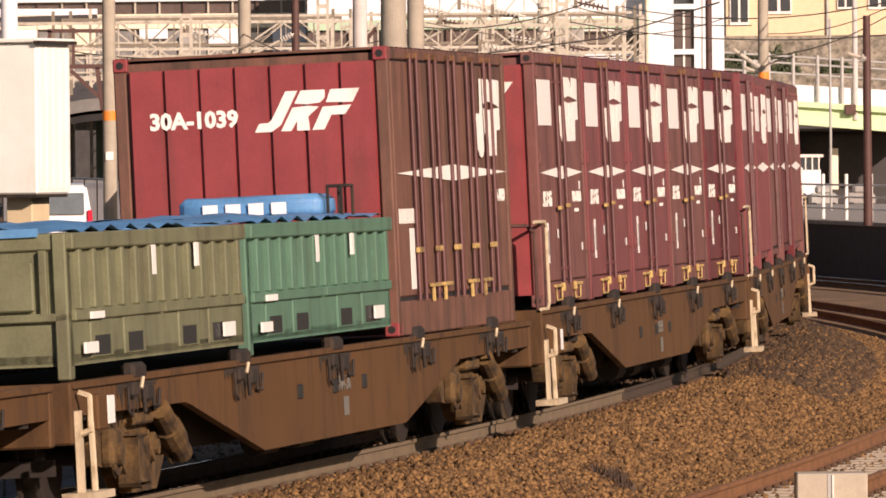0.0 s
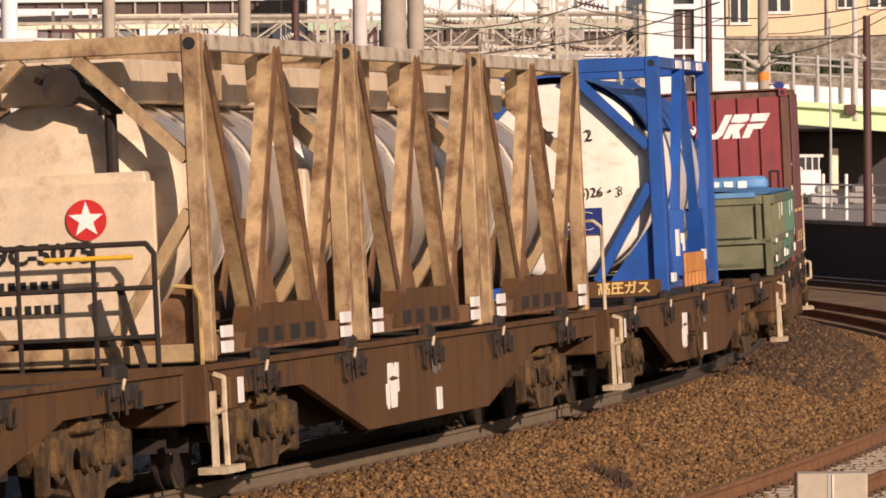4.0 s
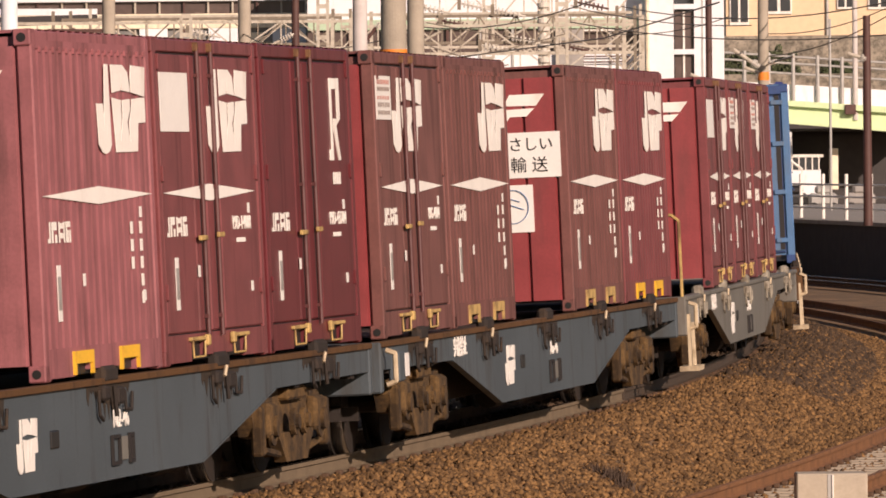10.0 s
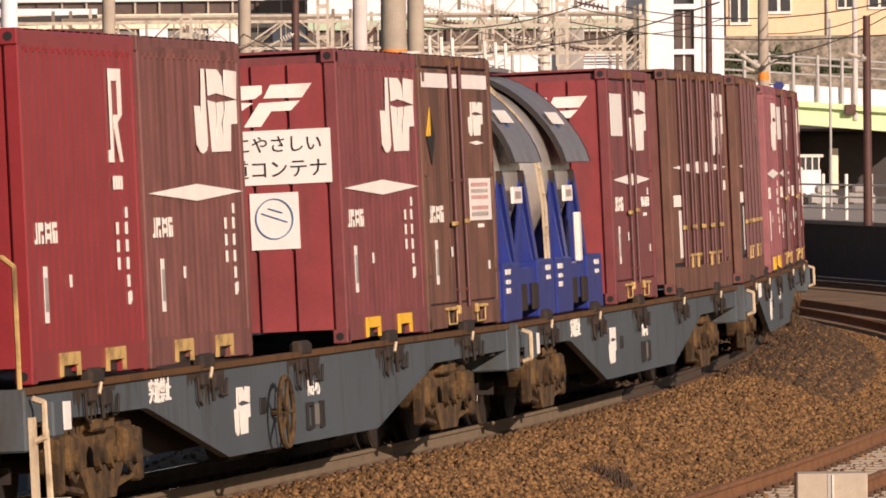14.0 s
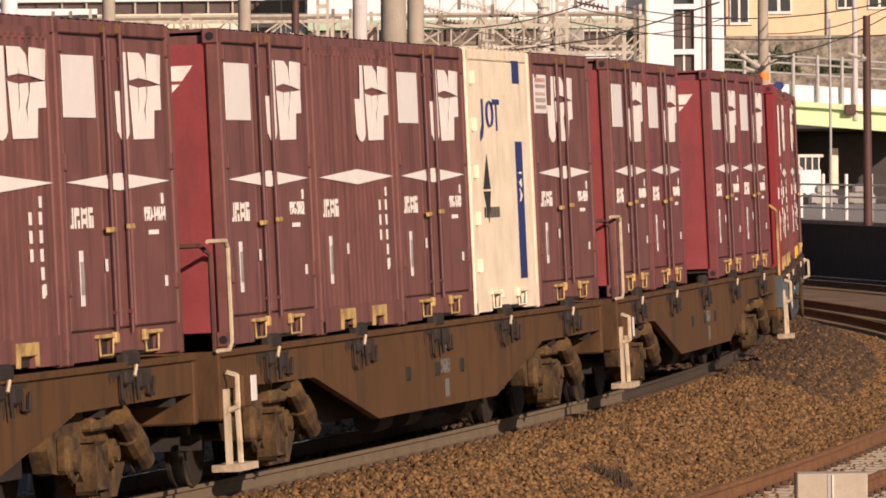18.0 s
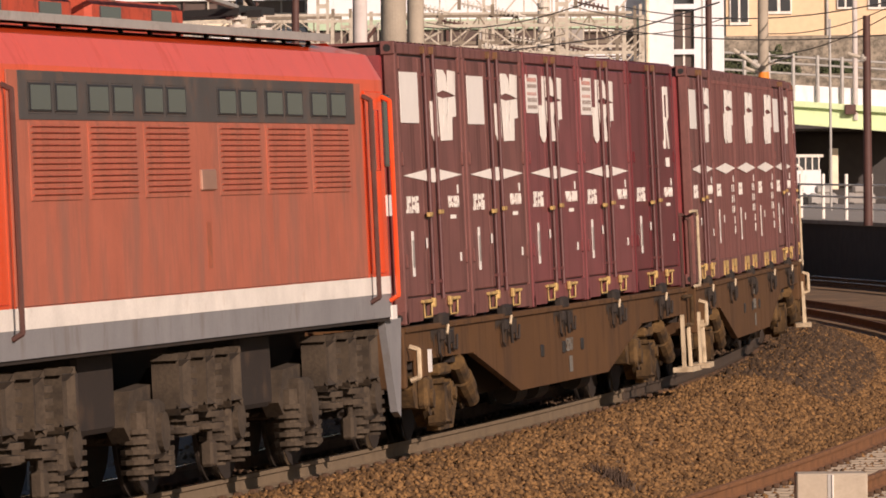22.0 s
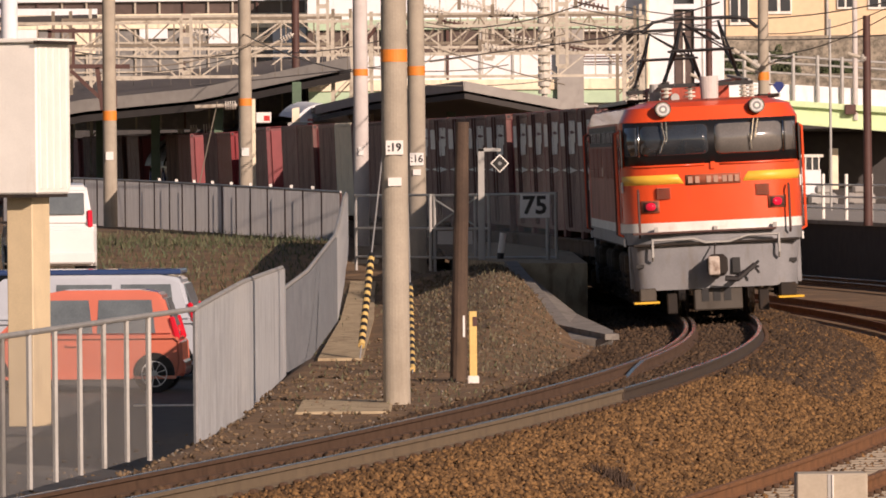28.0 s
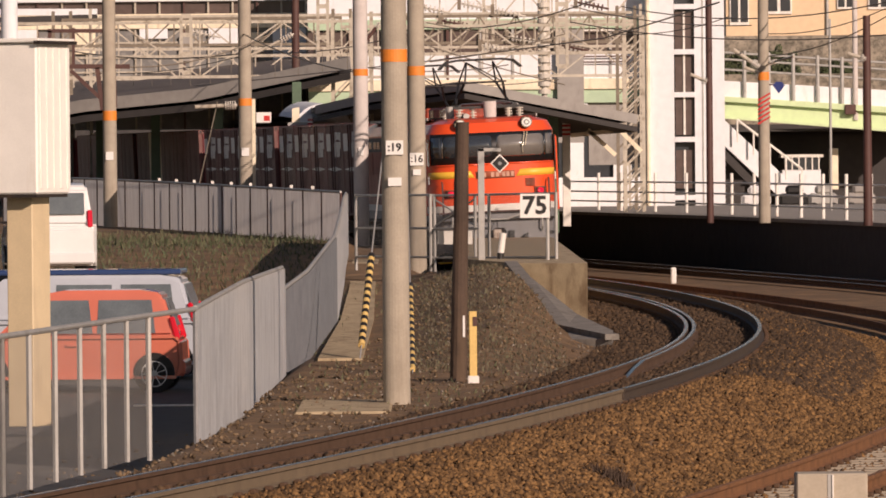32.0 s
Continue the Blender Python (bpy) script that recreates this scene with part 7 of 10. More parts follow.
def blue_container():
    """The long blue container: doors on the rear end, ribbed side."""
    L, W, H = 9.125, 2.45, 2.6
    c = thing("freight_container", Matrix(), "long sky-blue container with rear doors and ribbed sides", "container", "freight containers")
    shell(c, L, W, H, M_BLUEBOX, True)
    y, x = -W / 2, -L / 2
    b = BM()
    n, e = 38, L / 2 - 0.12
    p = 2 * e / n
    vs = []
    for i in range(n):
        for dx, dy in ((0, 0.03), (p * 0.35, 0.03), (p * 0.5, 0.0), (p * 0.85, 0.0)):
            vs.append((-e + i * p + dx, y + dy))
    lo = [b.verts.new((u, w, 1.42)) for u, w in vs]
    hi = [b.verts.new((u, w, H - 0.12)) for u, w in vs]
    lo2 = [b.verts.new((u, w, 0.28)) for u, w in vs]
    hi2 = [b.verts.new((u, w, 0.98)) for u, w in vs]
    for i in range(len(vs) - 1):
        b.faces.new((lo[i], lo[i + 1], hi[i + 1], hi[i]))
        b.faces.new((lo2[i], lo2[i + 1], hi2[i + 1], hi2[i]))
    part("ribbed_wall", b, M_BLUEBOX, c)
    part("side_band", box(BM(), -e, e, y - 0.002, y + 0.05, 0.98, 1.42, 0.01), M_BLUEBOX, c)
    part("side_rail", box(BM(), -e, e, y - 0.004, y + 0.08, 0.0, 0.28, 0.01), M_BLUEBOX, c)
    b = BM()
    for z in (1.06, 1.3):
        rod(b, (-e + 0.3 + (z > 1.2) * 4.2, y - 0.03, z), (e - 0.3 - (z < 1.2) * 0.5, y - 0.03, z), 0.012, 6)
    part("guide_rod", b, M_BLUEDK, c)
    part("top_trim", box(BM(), -L / 2 + 0.1, L / 2, y - 0.006, y + 0.02, H - 0.1, H - 0.03), M_LABEL, c)
    # owner's bottle-shaped picture and mark as plain shapes
    b = BM()
    for k in range(16):
        a0, a1 = math.pi * k / 16 + math.pi, math.pi * (k + 1) / 16 + math.pi
        for s in (1,):
            beam(b, (-2.4 + 0.75 * math.cos(a0), y - 0.01, 1.55 + 0.35 * math.sin(a0) + 0.35), (-2.4 + 0.75 * math.cos(a1), y - 0.01, 1.9 + 0.35 * math.sin(a1)), 0.02, 0.06, (0, 1, 0))
    box(b, -3.15, -1.65, y - 0.014, y, 1.86, 1.92)
    plate(b, [(-2.9, 2.3), (-1.9, 2.3), (-1.6, 2.1), (-2.0, 2.02), (-2.8, 2.02), (-3.2, 2.1)], "y", y - 0.012, y)
    plate(b, [(-2.7, 1.54), (-2.1, 1.54), (-2.0, 1.3), (-2.8, 1.3)], "y", y - 0.012, y)
    part("picture", b, M_WHITE, c, "white picture on the side")
    b = BM()
    for i, (x0, w, z0, z1) in enumerate(((-1.1, 0.5, 1.78, 2.2), (-0.45, 0.55, 1.78, 2.15), (0.25, 0.5, 1.78, 2.1), (0.9, 0.55, 1.78, 2.12), (1.6, 0.45, 1.78, 2.08), (2.2, 0.5, 1.78, 2.15))):
        plate(b, [(x0, z0), (x0 + w * 0.55, z0), (x0 + w, z1), (x0 + w * 0.4, z1 - 0.02), (x0 + w * 0.5, z0 + 0.2), (x0 + 0.05, z1 - 0.1)], "y", y - 0.012, y)
    box(b, -1.1, 2.9, y - 0.012, y, 1.62, 1.68)
    part("owner_mark", b, M_WHITE, c, "white maker's mark on the side")
    for cx in (2.9, 3.15, 3.4, 3.65):
        part("print", bars(BM(), 0, 0, 7, 0.7, 0.13, 0), M_WHITE, c, at=Matrix.Translation((cx, y - 0.006, 2.1)) @ Matrix.Rotation(radians(90), 4, "Y"))
    b = BM()
    for cx, cz, w, h in ((-3.4, 0.72, 0.7, 0.12), (0.3, 0.78, 0.7, 0.12), (-4.1, 1.52, 0.45, 0.10), (3.9, 1.5, 0.45, 0.10), (4.0, 1.1, 0.6, 0.10), (-3.5, 0.5, 0.3, 0.12), (1.5, 0.5, 0.4, 0.10), (4.2, 0.5, 0.2, 0.12)):
        box(b, cx - w / 2, cx + w / 2, y - 0.008, y, cz - h / 2, cz + h / 2)
    tagged(part("small_label", b, M_LABEL, c), kind="stuff")
    part("print", bars(BM(), 2.2, 0.66, 6, 1.1, 0.36, y - 0.004, 0.25), M_WHITE, c)
    # rear doors
    part("door_seal", box(BM(), x - 0.004, x + 0.02, -W / 2 + 0.12, W / 2 - 0.12, 0.16, H - 0.16), M_BLUEDK, c)
    for y0, y1 in ((-W / 2 + 0.13, -0.02), (0.02, W / 2 - 0.13)):
        d = part("rear_door", box(BM(), x - 0.03, x, y0, y1, 0.18, H - 0.18, 0.012), M_BLUEBOX, c)
        b = BM()
        # grooves are raised dark blue strips, the crease's shade given as colour
        for k in range(4):
            yy = y0 + 0.16 + k * (y1 - y0 - 0.32) / 3
            box(b, x - 0.034, x - 0.02, yy - 0.012, yy + 0.012, 0.3, H - 0.3)
        part("door_groove", b, M_BLUEDK, d)
        for yy in ((y0 + 0.3), (y1 - 0.18)):
            b = rod(BM(), (x - 0.06, yy, 0.08), (x - 0.06, yy, H - 0.05), 0.02, 8)
            for z in (0.2, 0.7, 1.3, 2.0, 2.4):
                box(b, x - 0.075, x - 0.03, yy - 0.04, yy + 0.04, z, z + 0.04)
            part("lock_rod", b, M_BLUEDK, d)
        part("door_handle", box(BM(), x - 0.1, x - 0.06, y0 + 0.3, y0 + 0.75, 0.86, 0.9, 0.006), M_YELLOW, d, "worn yellow door handle")
        part("door_label", box(BM(), x - 0.036, x - 0.028, y0 + 0.25, y1 - 0.3, 0.33, 0.41), M_TANCLAD, d, "faded cream strip")
    part("round_notice", rod(BM(), (x - 0.04, -0.37, 1.98), (x - 0.026, -0.37, 1.98), 0.19, 24), M_ORANGE, c, "round orange notice with white print")
    part("round_print", bars(BM(), 0, 0, 3, 0.26, 0.22, 0, 0.25), M_LABEL, c, at=Matrix.Translation((x - 0.042, -0.37, 1.98)) @ END)
    part("hinge_gap", box(BM(), x - 0.034, x - 0.004, -W / 2 + 0.13, -W / 2 + 0.20, 0.2, H - 0.16), M_SEAL, c)
    for z in (0.3, 1.0, 1.7, 2.3):
        part("door_hinge", box(BM(), x - 0.06, x - 0.02, -W / 2 + 0.08, -W / 2 + 0.26, z, z + 0.07, 0.01), M_BLUEBOX, c)
    part("rust_patch", plate(BM(), [(-0.75, 0.2), (-0.15, 0.2), (-0.2, 0.5), (-0.28, 0.82), (-0.4, 0.6), (-0.5, 0.75), (-0.6, 0.4)], "x", x - 0.033, x - 0.028), M_RUSTFILM, c, "rust stain round the lock")
    part("vent_slot", box(BM(), x - 0.05, x - 0.028, -0.50, -0.28, 1.0, 1.5, 0.01), M_BLUEDK, c)
    b = BM()
    for sy in (-1, 1):
        for z in (0.0, H - 0.12):
            box(b, x - 0.02, x + 0.15, sy * (W / 2 - 0.06) - 0.065, sy * (W / 2 - 0.06) + 0.065, z, z + 0.12, 0.01)
    box(b, x - 0.03, x + 0.05, -W / 2 + 0.1, W / 2 - 0.1, H - 0.14, H - 0.02)
    part("corner_casting", b, M_BLUEDK, c)
    part("header_strip", box(BM(), x - 0.036, x - 0.02, -W / 2 + 0.3, W / 2 - 0.3, H - 0.11, H - 0.05), M_LABEL, c)
    return c


def hopper_box(m, number):
    """A low open-topped twenty-foot box with ribs and a folded sheet."""
    L, W, H = 6.058, 2.45, 1.05
    word = "green" if m is M_GREEN else "olive green"
    c = thing("open_container", Matrix(), "%s half-height open-topped waste container" % word, "container", "half-height containers")
    y, x = -W / 2, -L / 2
    b = BM()
    for a in ((-L / 2, L / 2, y, y + 0.06), (-L / 2, L / 2, -y - 0.06, -y), (x, x + 0.06, y, -y), (-x - 0.06, -x, y, -y)):
        box(b, *a, 0.12, H - 0.08)
    box(b, -L / 2, L / 2, y, -y, 0.1, 0.18)
    part("body", b, m, c)
    b = BM()
    for a in ((-L / 2 - 0.01, L / 2 + 0.01, y - 0.05, y + 0.08), (-L / 2 - 0.01, L / 2 + 0.01, -y - 0.08, -y + 0.05), (x - 0.03, x + 0.08, y, -y), (-x - 0.08, -x + 0.03, y, -y)):
        box(b, *a, H - 0.12, H, 0.012)
    part("top_rail", b, m, c)
    b = BM()
    for i in range(13):
        u = -L / 2 + 0.25 + i * (L - 0.5) / 12
        box(b, u - 0.05, u + 0.05, y - 0.045, y + 0.02, 0.5, H - 0.12, 0.01)
    for k in range(2):
        box(b, -L / 2 + 0.08 + k * L / 2, k * L / 2 - 0.03, y - 0.03, y + 0.02, 0.42, 0.5, 0.008)
    part("side_rib", b, m, c)
    for k in (-1, 1):
        for q in (-0.55, 0.55):
            b = BM()
            u = k * 1.5 + q
            box(b, u - 0.36, u + 0.36, y - 0.012, y + 0.05, 0.14, 0.42, 0.01)
            p_ = part("drop_flap", b, m, c)
            # the pocket is a black sheet, its shade painted on the flap
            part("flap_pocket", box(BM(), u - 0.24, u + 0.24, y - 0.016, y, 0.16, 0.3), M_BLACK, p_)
    b = BM()
    for yy in (-0.72, 0.0, 0.72):
        box(b, x - 0.05, x + 0.02, yy - 0.36, yy - 0.30, 0.46, H - 0.12, 0.008)
    for sy in (-1, 1):
        box(b, x - 0.05, x + 0.1, sy * W / 2 - 0.1 * (sy > 0), sy * W / 2 + 0.1 * (sy < 0), 0.0, H, 0.01)
    box(b, x - 0.05, x + 0.02, y, -y, 0.42, 0.48, 0.008)
    part("end_rib", b, m, c)
    part("data_plate", box(BM(), x - 0.06, x, 0.12, 0.88, 0.14, 0.34), M_MARKER, c, "worn ochre data plate")
    for y0, y1 in ((-0.98, -0.42), (-0.3, 1.05)):
        part("end_panel", box(BM(), x - 0.055, x, y0, y1, 0.5, H - 0.2, 0.012), m, c)
        b = BM()
    for u, w, z, h in ((-2.55, 0.4, 0.22, 0.08), (2.3, 0.4, 0.24, 0.11), (-0.35, 0.12, 0.82, 0.22), (1.2, 0.10, 0.84, 0.18), (-2.3, 0.4, 0.45, 0.05)):
        box(b, u - w / 2, u + w / 2, y - 0.05, y - 0.03, z - h / 2, z + h / 2)
    tagged(part("small_label", b, M_LABEL, c), kind="stuff")
    # the folded sheet over the load
    b = BM()
    nx, ny = 36, 14
    g = [[b.verts.new((-L / 2 + 0.1 + i * (L - 0.2) / nx, y + 0.02 + j * (W - 0.04) / ny, H + 0.02 + 0.05 * noise.noise(Vector((i * 0.5, j * 0.4, L))) + 0.05 * math.sin(j / ny * math.pi))) for j in range(ny + 1)] for i in range(nx + 1)]
    for i in range(nx):
        for j in range(ny):
            b.faces.new((g[i][j], g[i + 1][j], g[i + 1][j + 1], g[i][j + 1]))
    part("cover_sheet", b, M_TARPBLUE, c, "crumpled blue cover sheet", smooth=True)
    b = BM()
    box(b, x - 0.055, x, -W / 2 + 0.2, -0.2, H - 0.02, H + 0.04)
    part("sheet_edge", b, M_TARPBLUE, c)
    return c


def tarp_roll():
    """A folded sheet bundle lying on the boxes."""
    c = thing("tarpaulin", Matrix(), "folded blue tarpaulin bundle with white print", "tarpaulin")
    b = BM()
    box(b, -0.35, 0.35, -0.62, 0.62, 0.0, 0.2, 0.05)
    bmesh.ops.subdivide_edges(b, edges=b.edges[:], cuts=3, use_grid_fill=True)
    for v in b.verts:
        v.co += 0.02 * Vector((noise.noise(v.co * 5), noise.noise(v.co * 5 + Vector((9, 0, 0))), noise.noise(v.co * 4 + Vector((0, 7, 0)))))
    part("bundle", b, M_TARPBLUE, c, smooth=True)
    part("print", bars(BM(), 0, 0, 4, 0.8, 0.1, 0), M_WHITE, c, "white print", Matrix.Translation((-0.372, 0.0, 0.09)) @ END)
    b = BM()
    for y in (-0.66, -0.78):
        pipe(b, [(-0.2, y, 0.0), (-0.2, y, 0.26), (0.3, y, 0.26), (0.3, y, 0.0)], 0.014)
    pipe(b, [(-0.2, -0.66, 0.26), (-0.2, -0.78, 0.26)], 0.014)
    pipe(b, [(0.3, -0.66, 0.26), (0.3, -0.78, 0.26)], 0.014)
    part("wire_basket", b, M_DARK, c)
    return c


def revolve(bm, prof, seg=32, y=0.0, z=0.0, a0=0.0, a1=math.tau):
    """A surface round the x axis; prof: (x, radius)."""
    full = abs(a1 - a0 - math.tau) < 1e-6
    rings = []
    for u, r in prof:
        rings.append([bm.verts.new((u, y + r * math.cos(a0 + (a1 - a0) * k / seg), z + r * math.sin(a0 + (a1 - a0) * k / seg))) for k in range(seg if full else seg + 1)])
    for p, q in zip(rings[:-1], rings[1:]):
        n = seg
        for k in range(n):
            j = (k + 1) % seg if full else k + 1
            bm.faces.new((p[k], p[j], q[j], q[k]))
    return bm


def tank_profile(L, r, dish=0.35):
    prof = [(-L / 2 - dish, 0.01)]
    for k in range(1, 8):
        a = k / 8 * math.pi / 2
        prof.append((-L / 2 - dish * math.cos(a), r * math.sin(a)))
    prof += [(-L / 2, r), (L / 2, r)]
    for k in range(7, 0, -1):
        a = k / 8 * math.pi / 2
        prof.append((L / 2 + dish * math.cos(a), r * math.sin(a)))
    prof.append((L / 2 + dish, 0.01))
    return prof


def frame20(c, m, L, W, H, w=0.16, m2=None, m3=None):
    """Corner posts, rails, end diagonals and side struts of a tank frame, each its own part."""
    for sx in (-1, 1):
        for sy in (-1, 1):
            part("corner_post", box(BM(), sx * (L / 2 - w / 2) - w / 2, sx * (L / 2 - w / 2) + w / 2, sy * (W / 2 - w / 2) - w / 2, sy * (W / 2 - w / 2) + w / 2, 0, H, 0.012), m, c)
        x = sx * (L / 2 - w / 2)
        for z in (w / 2, H - w / 2):
            part("end_rail", box(BM(), x - w / 2 + 0.004, x + w / 2 - 0.004, -W / 2 + w, W / 2 - w, z - w / 2 + 0.004, z + w / 2 - 0.004, 0.01), m, c)
        for sy in (-1, 1):
            part("end_brace", beam(BM(), (x, sy * (W / 2 - w), H * 0.62), (x, sy * 0.22, H - w), 0.1, 0.12, (1, 0, 0)), m, c)
            part("end_brace", beam(BM(), (x, sy * (W / 2 - w), H * 0.46), (x, sy * 0.42, w), 0.1, 0.12, (1, 0, 0)), m, c)
            b = plate(BM(), [(sy * (W / 2 - w), w), (sy * (W / 2 - w), H * 0.3), (sy * (W / 2 - w - 0.5), w)], "x", x + 0.01, x + 0.04)
            part("gusset", b, m2 or m, c)
    for sy in (-1, 1):
        y = sy * (W / 2 - w / 2)
        part("side_rail", box(BM(), -L / 2 + w, L / 2 - w, y - 0.05, y + 0.05, H - 0.13, H - 0.005, 0.008), m3 or m, c)
        part("side_rail", box(BM(), -L / 2 + w, L / 2 - w, y - 0.06, y + 0.06, 0.04, 0.2, 0.008), m2 or m, c)


def blue_tank():
    L, W, H = 6.058, 2.44, 2.66
    c = thing("tank_container", Matrix(), "cream pressure tank in a bright blue steel frame", "tank container", "tank containers")
    frame20(c, M_BLUE, L, W, H)
    part("tank", revolve(BM(), tank_profile(L - 0.50, 1.10, 0.15), 48, 0, H / 2 - 0.02), M_TANKW, c, smooth=True)
    # curved sun shade
    b = revolve(BM(), [(-L / 2 + 0.25, 1.17), (L / 2 - 0.25, 1.17)], 20, 0, H / 2 - 0.02, radians(28), radians(152))
    revolve(b, [(-L / 2 + 0.25, 1.13), (L / 2 - 0.25, 1.13)], 20, 0, H / 2 - 0.02, radians(28), radians(152))
    part("sun_shade", b, M_BLUE, c, "curved blue sheet-steel sun shade", smooth=True)
    y = -W / 2 + 0.08
    for x0 in (-1, 1):
        for sy in (-1, 1):
            part("side_strut", beam(BM(), (x0 * 0.12, sy * (W / 2 - 0.08), H - 0.12), (x0 * 1.15, sy * (W / 2 - 0.08), 0.9), 0.1, 0.11, (0, 1, 0)), M_BLUE, c)
            part("side_strut", beam(BM(), (x0 * 1.15, sy * (W / 2 - 0.08), 0.9), (x0 * 1.55, sy * (W / 2 - 0.08), 0.15), 0.1, 0.2, (0, 1, 0)), M_BLUE, c)
            part("side_strut", beam(BM(), (x0 * (L / 2 - 0.2), sy * (W / 2 - 0.08), H - 0.3), (x0 * 2.1, sy * (W / 2 - 0.08), 0.2), 0.09, 0.1, (0, 1, 0)), M_BLUE, c)
            b = plate(BM(), [(x0 * 0.35, 0.1), (x0 * 1.7, 0.1), (x0 * 1.1, 0.85)], "y", sy * (W / 2 - 0.3), sy * (W / 2 - 0.28))
            part("saddle", b, M_BLUE, c)
    b = BM()
    for yy in (-W / 2 + 0.3, -W / 2 + 0.62):
        rod(b, (0.6, yy, 0.3), (0.6, yy + 0.2, H - 0.1), 0.02, 6)
    for k in range(8):
        rod(b, (0.6, -W / 2 + 0.3 + 0.027 * k, 0.45 + k * 0.27), (0.6, -W / 2 + 0.62 + 0.027 * k, 0.45 + k * 0.27), 0.013, 6)
    part("ladder", b, M_STEELPOST, c, "grey steel ladder")
    part("side_board", box(BM(), -1.15, 1.15, -W / 2 - 0.03, -W / 2 + 0.0, 0.2, 0.42), M_ORANGE, c, "orange lower side board")
    for k in range(6):
        u = -1.15 + k * 0.44
        part("board_leg", box(BM(), u, u + 0.1, -W / 2 - 0.03, -W / 2, 0.04, 0.2), M_ORANGE, c)
    x = -L / 2
    s = part("warning_plate", box(BM(), x - 0.03, x + 0.01, -1.14, -0.3, -0.02, 0.16), M_FRAMEBROWN, c, "brown plate with yellow print")
    lettering(s, "lettering", "高圧ガス", 0.15, M_MARKER, Matrix.Translation((x - 0.034, -0.72, 0.07)) @ END, bold=0.004)
    z0 = H / 2
    xf = -(L - 0.50) / 2 - 0.155
    lettering(c, "lettering", "UT18C-8012", 0.185, M_BLACK, Matrix.Translation((xf + 0.004, 0.06, 1.80)) @ END)
    lettering(c, "lettering", "モノメチルアミン", 0.105, M_RED, Matrix.Translation((xf, 0.52, 1.16)) @ END)
    lettering(c, "lettering", "毒燃", 0.13, M_BLACK, Matrix.Translation((xf, -0.06, 1.16)) @ END)
    lettering(c, "lettering", "(G)26・3", 0.15, M_BLACK, Matrix.Translation((xf, -0.46, 1.16)) @ END)
    s = part("owner_mark", box(BM(), xf - 0.005, xf + 0.03, -0.5, 0.40, 0.70, 0.99), M_NAVY, c, "dark blue panel with white shapes")
    b = BM()
    for y0, y1 in ((0.36, 0.27), (0.27, 0.18), (0.18, 0.10)):
        beam(b, (xf - 0.009, y0 + 0.02, 0.73), (xf - 0.009, y1 + 0.04, 0.96), 0.006, 0.035, (1, 0, 0))
    for cy, gap in ((-0.06, 0.5), (-0.33, 0.9)):
        for k in range(20):
            a0, a1 = gap + k * (math.tau - 2 * gap) / 20, gap + (k + 1) * (math.tau - 2 * gap) / 20
            beam(b, (xf - 0.009, cy - 0.11 * math.cos(a0), 0.845 + 0.10 * math.sin(a0)), (xf - 0.009, cy - 0.11 * math.cos(a1), 0.845 + 0.10 * math.sin(a1)), 0.006, 0.036, (1, 0, 0))
    box(b, xf - 0.012, xf - 0.006, -0.17, -0.06, 0.80, 0.84)
    part("mark_shapes", b, M_WHITE, s)
    b = BM()
    for yy in (0.5, -0.1):
        pipe(b, [(x + 0.3, yy, 0.3), (x + 0.3, yy - 0.4, 0.3), (x + 0.3, yy - 0.4, 0.4)], 0.035)
    part("valve_pipe", b, M_CHROME, c)
    b = BM()
    for u, z, w, h in ((-2.0, 0.4, 0.14, 0.3), (-1.4, 0.45, 0.14, 0.2), (-2.7, 0.12, 0.3, 0.1), (1.0, 0.32, 0.3, 0.12)):
        box(b, u, u + w, -W / 2 - 0.035, -W / 2 - 0.0, z, z + h)
    for u in (-0.9, 0.2, 1.6):
        box(b, u, u + 0.5, -W / 2 - 0.006, -W / 2 + 0.02, H - 0.12, H - 0.03)
    tagged(part("small_label", b, M_LABEL, c), kind="stuff")
    # hole drawn as a black disc in place of its inner shade
    part("corner_hole", rod(BM(), (x - 0.004, -W / 2 + 0.08, H - 0.08), (x + 0.05, -W / 2 + 0.08, H - 0.08), 0.04, 10), M_BLACK, c)
    return c


